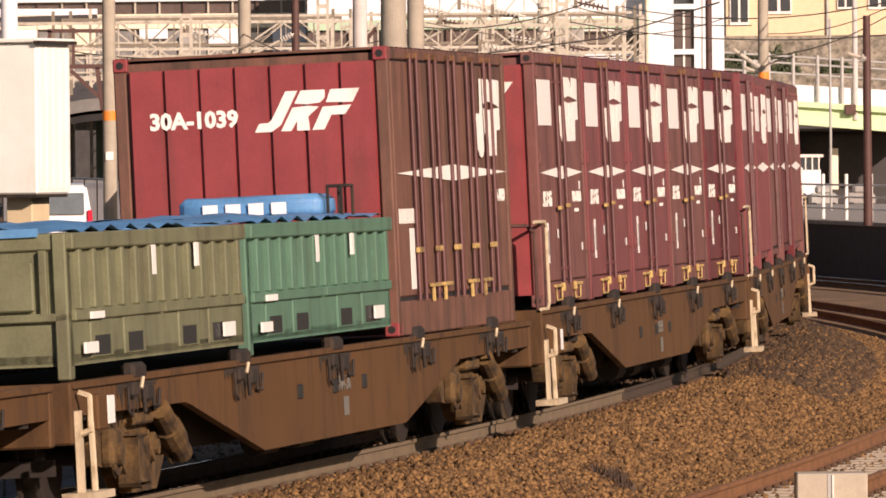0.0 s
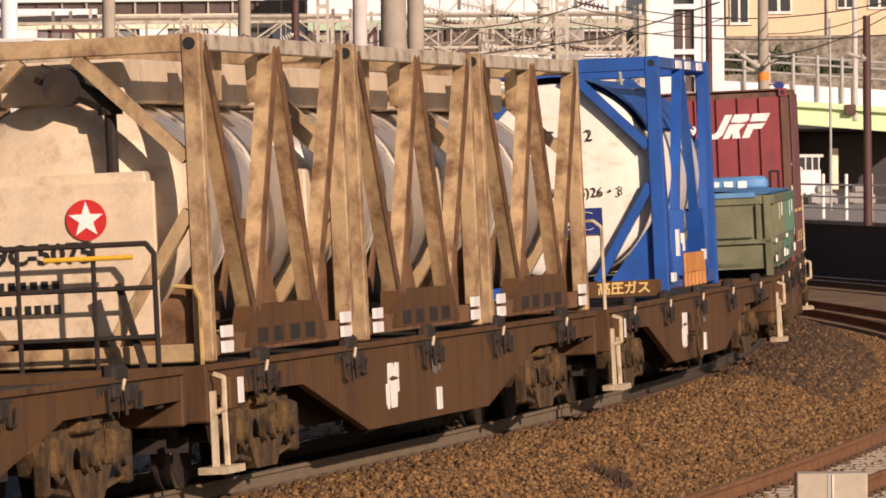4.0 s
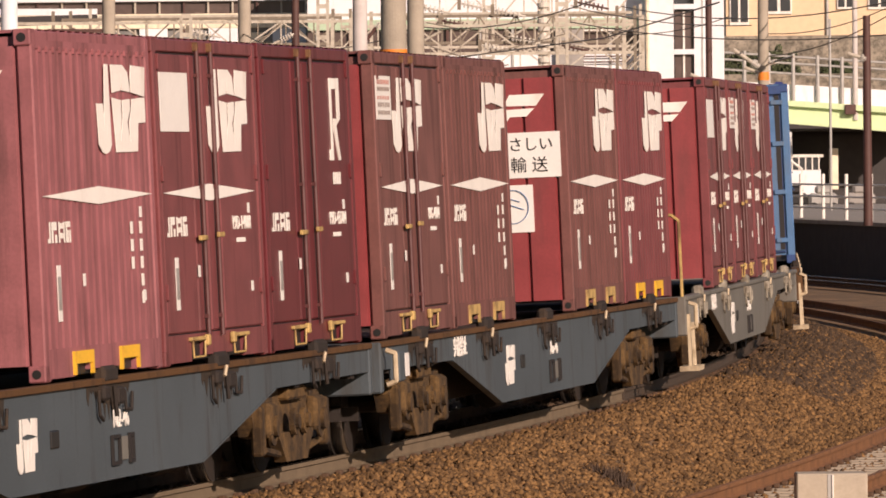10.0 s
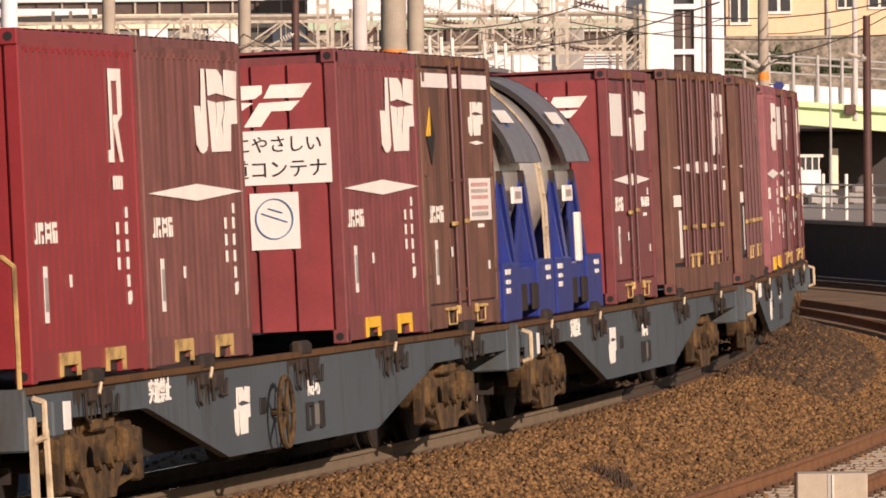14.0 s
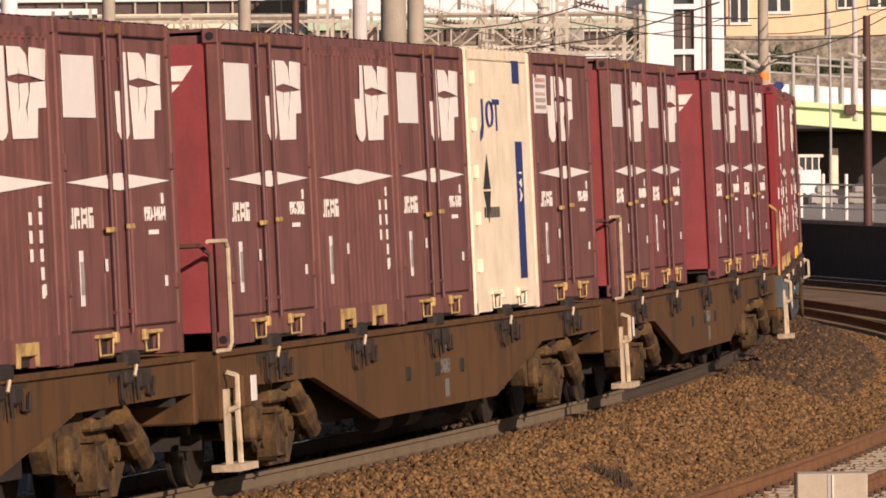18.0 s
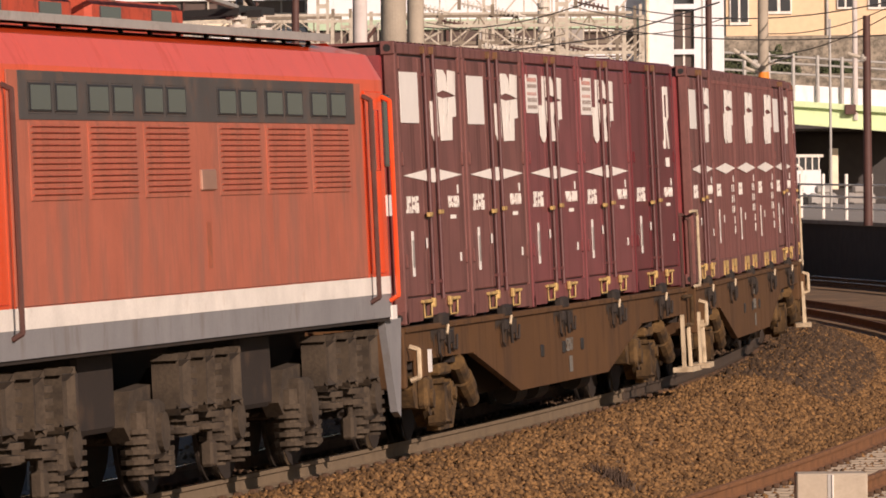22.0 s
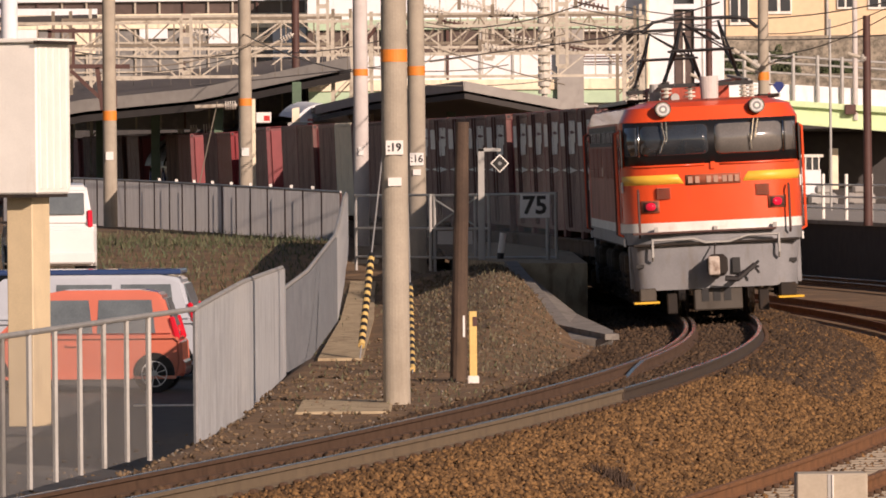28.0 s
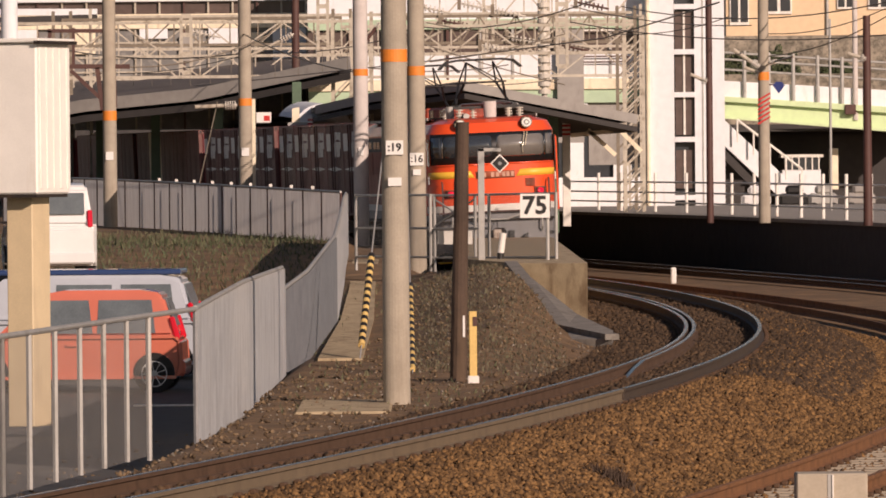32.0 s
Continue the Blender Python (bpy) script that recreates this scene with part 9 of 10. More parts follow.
        for k in range(24):
            for j in range(6):
                b.faces.new((rings[k][j], rings[k][(j + 1) % 6], rings[(k + 1) % 24][(j + 1) % 6], rings[(k + 1) % 24][j]))
        for k in range(5):
            a0 = k * math.tau / 5
            rod(b, (-1.4, y - 0.12, 0.55), (-1.4 + 0.28 * math.cos(a0), y - 0.12, 0.55 + 0.28 * math.sin(a0)), 0.018, 6)
        rod(b, (-1.4, y, 0.55), (-1.4, y - 0.12, 0.55), 0.03, 8)
        part("brake_wheel", b, M_BOGIE, w, "dusty hand-brake wheel")
    # rear-end fittings: railing, step, grab irons, junction boxes
    b = BM()
    if not step:
        rail = None
    pipe(b, [(-e + 0.1, -1.26, 0.93), (-e + 0.1, -1.34, 0.9), (-e + 0.1, -1.34, 0.66), (-e + 0.1, -1.26, 0.63)], 0.022)
    part("grab_iron", b, M_STEPGREY, w, "pale grab iron")
    b = BM()
    box(b, -e + 0.02, -e + 0.16, -1.27, -1.24, 0.2, 0.8)
    rod(b, (-e + 0.45, -1.26, 0.7), (-e + 0.45, -1.27, 0.2), 0.026, 6)
    box(b, -e - 0.05, -e + 0.7, -1.36, -1.14, 0.16, 0.215)
    if step:
        part("step", b, M_STEPGREY, w, "worn pale steel foot step")
    if front:
        b = box(BM(), e - 0.7, e - 0.56, -1.27, -1.24, 0.2, 0.8)
        rod(b, (e - 0.2, -1.26, 0.7), (e - 0.2, -1.27, 0.2), 0.026, 6)
        box(b, e - 0.75, e + 0.05, -1.36, -1.14, 0.16, 0.215)
        part("step", b, M_STEPGREY, w, "worn pale steel foot step")
        part("grab_iron", pipe(BM(), [(e - 0.5, -1.26, 1.0), (e - 0.1, -1.3, 1.0), (e - 0.1, -1.3, 0.68), (e - 0.5, -1.26, 0.68)], 0.02), M_BOGIE, w, "dusty grab iron")
        part("handrail", pipe(BM(), [(e + 0.02, -1.2, 1.05), (e + 0.02, -1.2, 1.9), (e + 0.02, -1.1, 2.02), (e + 0.02, -0.9, 2.04)], 0.02), M_BROWNSTEEL, w, "dark bent tube handrail")
    part("junction_box", box(BM(), -e + 0.55, -e + 0.85, -1.3, -1.2, 0.64, 0.9, 0.015), m, w)
    part("junction_label", box(BM(), -e + 0.95, -e + 1.13, -1.29, -1.22, 0.68, 0.88), M_LABEL, w)
    if rail and old:
        part("side_handrail", pipe(BM(), [(-e - 0.3, -1.24, 1.95), (-e + 0.25, -1.27, 1.95), (-e + 0.32, -1.27, 1.9), (-e + 0.32, -1.27, 1.16), (-e + 0.2, -1.27, 1.1), (-e - 0.1, -1.24, 1.1)], 0.018), M_STEPGREY, w, "pale bent side handrail")
    if rail:
        b = BM()
        mm = M_YELLOW if style in ("slate", "grey") else M_BROWNSTEEL if old else M_STEPGREY
        pipe(b, [(-e - 0.02, -1.2, 0.95), (-e - 0.02, -1.2, 1.85), (-e - 0.02, -1.12, 1.92), (-e - 0.02, -0.95, 1.92)], 0.019)
        part("handrail", b, mm, w, "bent tube handrail")
        part("handrail", pipe(BM(), [(-e - 0.02, -0.88, 0.95), (-e - 0.02, -0.88, 1.75), (-e - 0.02, -0.8, 1.8)], 0.017), M_DARK, w)
    elif rail is False:
        part("end_railing", pipe(BM(), [(-e, -0.86, 0.95), (-e, -0.86, 1.88), (-e, -0.80, 1.96), (-e, 1.0, 1.96), (-e, 1.0, 0.95)], 0.022), M_DARK, w, "dark tube end railing")
        for z in (1.62, 1.24):
            part("railing_bar", rod(BM(), (-e, -0.86, z), (-e, 1.0, z), 0.02, 6), M_DARK, w)
        for yy in (0.22, -0.38):
            part("railing_post", rod(BM(), (-e, yy, 0.95), (-e, yy, 1.96), 0.02, 6), M_DARK, w)
        part("yellow_bar", rod(BM(), (-e - 0.03, -0.7, 1.86), (-e - 0.03, 0.0, 1.86), 0.02, 8), M_YELLOW2, w, "yellow uncoupling bar")
        part("handrail", pipe(BM(), [(-e + 0.3, -1.14, 0.95), (-e + 0.3, -1.14, 1.52), (-e + 0.3, -1.1, 1.6), (-e + 0.3, -0.94, 1.62)], 0.018), M_YELLOW, w, "worn yellow bent handrail")
        part("brake_stand", beam(BM(), (-e + 0.1, -0.74, 0.95), (-e + 0.1, -0.55, 1.66), 0.05, 0.07, (1, 0, 0)), M_DARK, w)
    return w


# ---- the locomotive, pushing at the tail; its cab at the rear end of the train faces the camera ----
def loco_plan(inset=0.0, front=8.0):
    h = 1.40 - inset
    f = front - inset
    half = [(-f, 0.0), (-f + 0.03, -0.55), (-f + 0.10, -0.95), (-f + 0.24, -1.2 + inset), (-f + 0.48, -h + 0.05), (-f + 0.75, -h), (-f + 0.95, -h)]
    near = half + [(-x, y) for x, y in reversed(half)]
    far = [(x, -y) for x, y in reversed(near) if abs(y) > 0.01]
    return near + far


def loco_band(z0, z1, in0=0.0, in1=0.0, front=8.0, cap=False):
    b = BM()
    lo = [b.verts.new((x, y, z0)) for x, y in loco_plan(in0, front)]
    hi = [b.verts.new((x, y, z1)) for x, y in loco_plan(in1, front)]
    n = len(lo)
    for i in range(n):
        b.faces.new((lo[i], lo[(i + 1) % n], hi[(i + 1) % n], hi[i]))
    if cap:
        b.faces.new(hi)
        b.faces.new(lo)
    bmesh.ops.recalc_face_normals(b, faces=b.faces[:])
    return b


def loco_bogie(parent, x):
    g = new("bogie")
    g.parent = parent
    g.matrix_basis = Matrix.Translation((x, 0, 0))
    part("bogie_frame", box(BM(), -1.7, 1.7, -0.9, 0.9, 0.5, 0.8, 0.03), M_DARK, g)
    for u in (-1.35, 1.35):
        part("axle", rod(BM(), (u, -1.0, 0.56), (u, 1.0, 0.56), 0.09, 10), M_DARK, g)
        for sy in (-1, 1):
            b = rod(BM(), (u, sy * 0.50, 0.56), (u, sy * 0.63, 0.56), 0.56, 30)
            rod(b, (u, sy * 0.47, 0.56), (u, sy * 0.50, 0.56), 0.585, 30)
            part("wheel", b, M_DARK, g)
            part("tread", rod(BM(), (u, sy * 0.51, 0.56), (u, sy * 0.625, 0.56), 0.562, 30, caps=False), M_TREAD, g)
    for sy in (-1, 1):
        y = sy * 1.08
        b = plate(BM(), [(-2.0, 0.62), (-1.75, 0.88), (-0.8, 0.92), (-0.5, 1.02), (0.5, 1.02), (0.8, 0.92), (1.75, 0.88), (2.0, 0.62), (1.8, 0.5), (0.9, 0.62), (0.5, 0.48), (-0.5, 0.48), (-0.9, 0.62), (-1.8, 0.5)], "y", y - 0.08, y + 0.06)
        part("side_frame", b, M_LOCOBOGIE, g)
        f = y + sy * 0.1
        for u in (-1.35, 1.35):
            b = BM()
            box(b, u - 0.23, u + 0.23, f - 0.1, f + 0.08, 0.36, 0.8, 0.04)
            rod(b, (u, f, 0.56), (u, f + sy * 0.14, 0.56), 0.15, 16)
            part("axle_box", b, M_LOCOBOGIE, g)
            for du in (-0.36, 0.36):
                b = rod(BM(), (u + du, f, 0.22), (u + du, f, 0.72), 0.075, 10)
                for k in range(5):
                    rod(b, (u + du, f, 0.26 + k * 0.075), (u + du, f, 0.295 + k * 0.075), 0.12, 12)
                part("axle_spring", b, M_LOCOBOGIE, g)
        for u in (-0.45, 0.45):
            b = rod(BM(), (u, f, 0.5), (u, f, 1.12), 0.1, 12)
            for k in range(6):
                rod(b, (u, f + sy * 0.02, 0.52 + k * 0.09), (u, f + sy * 0.02, 0.565 + k * 0.09), 0.17, 14)
            part("body_spring", b, M_LOCOBOGIE, g)
        for u, w in ((-0.9, 0.2), (0.9, 0.2), (0.0, 0.16)):
            part("brake_cylinder", box(BM(), u - w, u + w, f - 0.05, f + 0.18 * sy + 0.03, 0.72, 1.08, 0.05), M_LOCOBOGIE, g)
        b = BM()
        for u in (-0.75, 0.75):
            rod(b, (u, f, 0.3), (u, f, 0.95), 0.035, 6)
            box(b, u - 0.09, u + 0.09, f - 0.05, f + 0.05, 0.22, 0.42, 0.02)
        part("brake_hanger", b, M_LOCOBOGIE, g)
    return g


M_LOCOBOGIE = mat("grey_brown_bogie_steel", (0.058, 0.042, 0.026), 0.85, dirt=(0.022, 0.016, 0.011), dirt_amount=0.5, vary=0.3, bump=0.4, scale=5)
M_PLATE = mat("tarnished_number_plate", (0.36, 0.10, 0.05), 0.5, dirt=(0.2, 0.1, 0.06), dirt_amount=0.4)
M_BRASSLIKE = mat("worn_metal_figures", (0.50, 0.28, 0.20), 0.4, metal=0.4)


def locomotive():
    w = thing("locomotive", Matrix(), "vermilion electric locomotive with white band and grey skirt", "locomotive")
    part("lower_body", loco_band(1.22, 1.42, 0.0, 0.0), M_LGREY, w, "grey lower body", smooth=True)
    part("white_band", loco_band(1.42, 1.57, -0.004, -0.004), M_LWHITE, w, "white body band", smooth=True)
    part("body", loco_band(1.57, 3.24, 0.0, 0.0), M_VERM, w, "glossy vermilion body shell", smooth=True)
    part("sole_plate", loco_band(1.19, 1.225, 0.02, 0.02, cap=True), M_DARK, w)
    # roof: three rising bands and a cap
    part("roof", loco_band(3.24, 3.46, 0.0, 0.10), M_VERM, w, smooth=True)
    part("roof_edge", loco_band(3.46, 3.54, 0.10, 0.34), M_VERM, w, smooth=True)
    part("roof_top", loco_band(3.54, 3.58, 0.34, 0.6, cap=True), M_ROOFRED, w)
    for sy in (-1, 1):
        y = sy * 1.402
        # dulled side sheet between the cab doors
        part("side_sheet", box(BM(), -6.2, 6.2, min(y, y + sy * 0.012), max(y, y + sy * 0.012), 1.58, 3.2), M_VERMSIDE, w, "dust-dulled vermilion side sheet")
        f = sy * 1.414
        part("window_band", box(BM(), -5.9, 5.9, min(f, f + sy * 0.006), max(f, f + sy * 0.006), 2.86, 3.2), M_SIDEGREY, w, "dark grey window band")
        for i in range(6):
            x0 = -5.6 + i * 1.78 + (0.75 if i > 2 else -0.05)
            for dx in (0.0, 0.78):
                b = box(BM(), x0 + dx, x0 + dx + 0.7, f - 0.012, f + 0.012, 2.9, 3.13, 0.02)
                p_ = part("side_window_frame", b, M_BLACK, w)
                part("pane", box(BM(), x0 + dx + 0.06, x0 + dx + 0.64, f - 0.017, f + 0.017, 2.93, 3.1), M_GLASSDK, p_)
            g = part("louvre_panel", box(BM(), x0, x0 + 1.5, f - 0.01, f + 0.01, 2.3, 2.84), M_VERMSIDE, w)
            for k in range(12):
                z = 2.32 + k * 0.043
                b = BM()
                m = Matrix.Translation((x0 + 0.75, f + sy * 0.012, z + 0.016)) @ Matrix.Rotation(radians(35 * sy), 4, "X")
                box(b, -0.72, 0.72, -0.015, 0.015, -0.004, 0.004, m=m)
                part("slat", b, M_LOUVRE, g)
        part("side_plate", box(BM(), -0.22, 0.3, f - 0.02, f + 0.02, 2.34, 2.5, 0.01), M_BRASSLIKE, w, "worn metal plate")
        part("rust_streak", box(BM(), -0.06, 0.1, f - 0.003, f + 0.003, 1.75, 2.1), M_PLATE, w)
        for sx in (-1, 1):
            x = sx * 6.75
            b = box(BM(), x - 0.36, x + 0.36, min(y, y + sy * 0.01), max(y, y + sy * 0.01), 1.6, 3.14, 0.01)
            d = part("cab_door", b, M_VERM, w)
            part("door_window", box(BM(), x - 0.24, x + 0.24, y - 0.014, y + 0.014, 2.45, 3.0, 0.02), M_GLASSDK, d)
            for u in (-0.42, 0.42):
                b = pipe(BM(), [(x + u, y, 3.1), (x + u, y + sy * 0.07, 3.06), (x + u, y + sy * 0.07, 1.4), (x + u, y, 1.36)], 0.02)
                part("door_handrail", b, M_VERM if u * sx > 0 else M_BROWNSTEEL, w)
            part("cab_side_window", box(BM(), sx * 7.35 - 0.16, sx * 7.35 + 0.16, y - 0.012, y + 0.012, 2.5, 3.12, 0.02), M_GLASSDK, w)
            part("side_label", box(BM(), sx * 7.3 - 0.1, sx * 7.3 + 0.1, y - 0.012, y + 0.012, 2.08, 2.26), M_LABEL, w)
            part("side_label", box(BM(), sx * 7.3 - 0.1, sx * 7.3 + 0.1, y - 0.012, y + 0.012, 1.2, 1.32), M_LABEL, w)
            # corner skirts beside the front
            b = plate(BM(), [(sx * 7.55, 0.5), (sx * 7.6, 1.2), (sx * 7.0, 1.2), (sx * 7.25, 0.5)] if sx < 0 else [(7.75, 0.35), (7.95, 1.2), (7.2, 1.2), (7.6, 0.4)], "y", y - sy * 0.12, y - sy * 0.06)
            part("corner_skirt", b, M_LGREY, w)
    for sx in (-1, 1):
        E_ = Matrix() if sx < 0 else Matrix.Rotation(math.pi, 4, "Z")
        loco_end(w, E_, sx < 0)
    for x in (-5.55, 0.0, 5.55):
        loco_bogie(w, x)
    b = BM()
    for x in (-2.8, 2.8):
        box(b, x - 0.6, x + 0.6, -1.15, 1.15, 0.6, 1.2, 0.04)
    part("equipment_box", b, M_DARK, w)
    part("centre_sill", box(BM(), -7.6, 7.6, -0.6, 0.6, 0.75, 1.2), M_DARK, w)
    # roof gear
    part("roof_hatch", box(BM(), -3.6, -0.3, -0.55, 0.55, 3.56, 3.86, 0.05), M_ROOFRED, w, "sooty red roof hatch")
    part("roof_hatch", box(BM(), 0.3, 3.6, -0.55, 0.55, 3.56, 3.86, 0.05), M_ROOFRED, w, "sooty red roof hatch")
    for u in (-3.3, -1.4, 0.6, 2.4):
        for sy in (-1, 1):
            part("hatch_window", box(BM(), u, u + 0.7, sy * 0.55 - 0.01, sy * 0.55 + 0.01, 3.62, 3.8), M_GLASSDK, w)
    for sy in (-1, 1):
        part("roof_walk", box(BM(), -6.0, 6.0, sy * 1.05 - 0.16, sy * 1.05 + 0.16, 3.58, 3.62), M_DARK, w, "dark roof walkway")
        b = BM()
        for k in range(13):
            rod(b, (-6 + k, sy * 1.05, 3.45), (-6 + k, sy * 1.05, 3.59), 0.02, 6)
        part("walk_stay", b, M_DARK, w)
        part("walk_edge", box(BM(), -6.0, 6.0, sy * 1.22 - 0.012, sy * 1.22 + 0.012, 3.56, 3.625), M_STEELPOST, w)
    part("roof_drum", rod(BM(), (-7.1, -0.05, 3.5), (-7.1, -0.05, 3.95), 0.135, 20, 0.15), M_POLEW, w, "pale grey roof drum")
    part("roof_drum", rod(BM(), (-6.6, 0.78, 3.5), (-6.6, 0.78, 3.86), 0.09, 14), M_STEELPOST, w)
    for x, y in ((-7.0, -0.72), (-7.0, 0.62), (-5.0, -0.72), (-5.0, 0.72), (-6.0, 0.2), (4.9, -0.7), (4.9, 0.7), (6.4, -0.6), (6.4, 0.6)):
        b = rod(BM(), (x, y, 3.5), (x, y, 3.82), 0.035, 8)
        for k in range(4):
            rod(b, (x, y, 3.56 + k * 0.065), (x, y, 3.585 + k * 0.065), 0.085, 12)
        part("insulator", b, M_INSUL, w, "pale porcelain insulator")
    for px, top in ((-6.0, 4.93), (5.8, 4.93)):
        pantograph(w, px, top)
    b = pipe(BM(), [(-6.9, -0.7, 3.86), (-6.2, -0.4, 3.95), (-5.0, -0.7, 3.86), (-3.7, -0.7, 3.92), (3.7, -0.7, 3.92), (4.9, -0.7, 3.86)], 0.025)
    part("roof_cable", b, M_STEELPOST, w)
    part("roof_horn", rod(BM(), (-7.3, 0.5, 3.62), (-6.8, 0.5, 3.62), 0.07, 10), M_STEELPOST, w)
    # the body is 2.94 m wide over its skins; running gear keeps its gauge
    for o_ in w.children_recursive:
        if o_.type == "MESH" and o_.name.split(".")[0] not in ("wheel", "tread", "axle"):
            o_.data.transform(Matrix.Scale(1.05, 4, (0, 1, 0)))
            o_.location.y *= 1.05
    return w


def pantograph(w, px, top):
    g = new("pantograph")
    g.parent = w
    g.matrix_basis = Matrix.Translation((px, 0, 0))
    for sy in (-1, 1):
        part("base_bar", beam(BM(), (-1.0, sy * 0.6, 3.86), (1.0, sy * 0.6, 3.86), 0.06, 0.06), M_BLACK, g)
        part("lower_arm", rod(BM(), (-0.25, sy * 0.6, 3.9), (0.62, sy * 0.42, 4.4), 0.028, 8), M_BLACK, g)
        part("lower_arm", rod(BM(), (0.25, sy * 0.6, 3.9), (-0.62, sy * 0.42, 4.4), 0.028, 8), M_BLACK, g)
        part("upper_arm", rod(BM(), (0.62, sy * 0.42, 4.4), (0.05, sy * 0.3, top - 0.06), 0.02, 8), M_BLACK, g)
        part("upper_arm", rod(BM(), (-0.62, sy * 0.42, 4.4), (-0.05, sy * 0.3, top - 0.06), 0.02, 8), M_BLACK, g)
    for x in (-0.62, 0.62):
        part("knee_bar", rod(BM(), (x, -0.5, 4.4), (x, 0.5, 4.4), 0.02, 8), M_BLACK, g)
        part("upper_arm", rod(BM(), (x, -0.42, 4.4), (x * 0.1, 0.3, top - 0.06), 0.014, 6), M_BLACK, g)
    for x in (-0.16, 0.16):
        b = pipe(BM(), [(x, -0.92, top - 0.2), (x, -0.75, top - 0.04), (x, -0.5, top), (x, 0.5, top), (x, 0.75, top - 0.04), (x, 0.92, top - 0.2)], 0.024)
        part("contact_strip", b, M_BLACK, g)
    for y in (-0.6, 0.6):
        part("base_beam", beam(BM(), (-0.9 * (y > 0) - 0.1, -0.75, 3.82), (-0.9 * (y > 0) - 0.1, 0.75, 3.82), 0.08, 0.06), M_BLACK, g)


M_SIDEGREY = mat("dusty_dark_grey_paint", (0.07, 0.065, 0.06), 0.6, dirt=(0.14, 0.09, 0.065), dirt_amount=0.4)


def loco_end(w, E_, skirted=True):
    """Everything on one cab front; built for the rear end, turned for the other."""
    def P(name, bm, m, label="", parent=None):
        return part(name, bm, m, parent or w, label, at=E_ if parent is None else None)

    def face(y0, y1, z0, z1, out, depth=0.02, r=0.0, slant=0):
        """A strip that follows the cab front's plan between y0 and y1."""
        xs = [(-8.0, 0.0), (-7.97, 0.55), (-7.90, 0.95), (-7.76, 1.2), (-7.52, 1.35), (-7.25, 1.4)]
        def fx(y):
            return float(np.interp(abs(y), [p[1] for p in xs], [p[0] for p in xs]))
        cuts = sorted({y0, y1, *[s * p[1] for p in xs for s in (-1, 1) if y0 < s * p[1] < y1]})
        if r:
            cuts = sorted({*cuts, *[y0 + r * f for f in (0.08, 0.3, 0.6, 1.0)], *[y1 - r * f for f in (0.08, 0.3, 0.6, 1.0)]})
        if slant:
            cuts = sorted({*cuts, y0 + 0.09 if slant < 0 else y1 - 0.09})
        b = BM()
        rows = []
        for y in cuts:
            x = fx(y)
            e = min(y - y0, y1 - y, r) if r else r
            e = r - math.sqrt(max(0.0, r * r - (r - e) ** 2))
            c0, c1 = z0 + e, z1 - e
            if slant and y == (y0 if slant < 0 else y1):
                c1 = z0 + 0.004
            rows.append([b.verts.new((x - out, y, c0)), b.verts.new((x - out, y, c1)), b.verts.new((x + depth, y, c1)), b.verts.new((x + depth, y, c0))])
        for p, q in zip(rows[:-1], rows[1:]):
            for i in range(4):
                g = b.faces.new((p[i], p[(i + 1) % 4], q[(i + 1) % 4], q[i]))
                g.smooth = i == 0
        b.faces.new(rows[0])
        b.faces.new(rows[-1])
        bmesh.ops.recalc_face_normals(b, faces=b.faces[:])
        return b

    P("window_surround", face(-1.36, 1.36, 2.52, 3.23, 0.006), M_BAND, "black windscreen surround")
    for s in (-1, 1):
        y0, y1 = sorted((s * 0.05, s * 1.12))
        P("windscreen_frame", face(y0, y1, 2.66, 3.17, 0.014, r=0.09), M_CHROME if s < 0 else M_SEAL)
        # the right pane is lighter by colour, for its reflection
        P("windscreen", face(y0 + 0.012, y1 - 0.012, 2.672, 3.158, 0.02, r=0.085), M_GLASSLIT if s < 0 else M_GLASSDK, "dark reflecting windscreen")
        y0, y1 = sorted((s * 1.16, s * 1.34))
        P("corner_window", face(y0, y1, 2.68, 3.15, 0.014), M_GLASSLIT if s < 0 else M_GLASSDK)
        P("windscreen_post", face(*sorted((s * 1.125, s * 1.145)), 2.66, 3.17, 0.02), M_CHROME)
        # wipers
        b = rod(BM(), (-8.02, s * 0.72 + 0.05, 3.22), (-8.03, s * 0.72 + (0.1 if s < 0 else 0.0), 2.86), 0.014, 6)
        rod(b, (-8.02, s * 0.72 - 0.02, 3.22), (-8.03, s * 0.72 + (0.04 if s < 0 else -0.02), 2.9), 0.012, 6)
        rod(b, (-8.04, s * 0.72 + (0.12 if s < 0 else 0.0), 2.98), (-8.04, s * 0.72 + 0.09, 2.72), 0.01, 6)
        P("wiper", b, M_CHROME, "pale metal wiper")
        # headlamp
        x = -7.94
        h = P("headlamp", rod(BM(), (x - 0.1, s * 0.735, 3.43), (x + 0.25, s * 0.735, 3.43), 0.125, 24), M_SEAL, "round headlamp with a chrome bowl")
        b = rod(BM(), (x - 0.106, s * 0.735, 3.43), (x - 0.02, s * 0.735, 3.43), 0.118, 24)
        part("lamp_ring", b, M_CHROME, h)
        part("lamp_lens", rod(BM(), (x - 0.112, s * 0.735, 3.43), (x - 0.1, s * 0.735, 3.43), 0.1, 24), M_LAMPBOWL, h)
        part("lamp_bowl", rod(BM(), (x - 0.116, s * 0.735, 3.43), (x - 0.111, s * 0.735, 3.43), 0.066, 20), M_LENS, h)
        b = BM()
        rod(b, (x - 0.12, s * 0.735, 3.43), (x - 0.11, s * 0.735, 3.43), 0.034, 14)
        part("lamp_bulb", b, M_LWHITE, h)
        # marker lamp
        y = s * 0.995
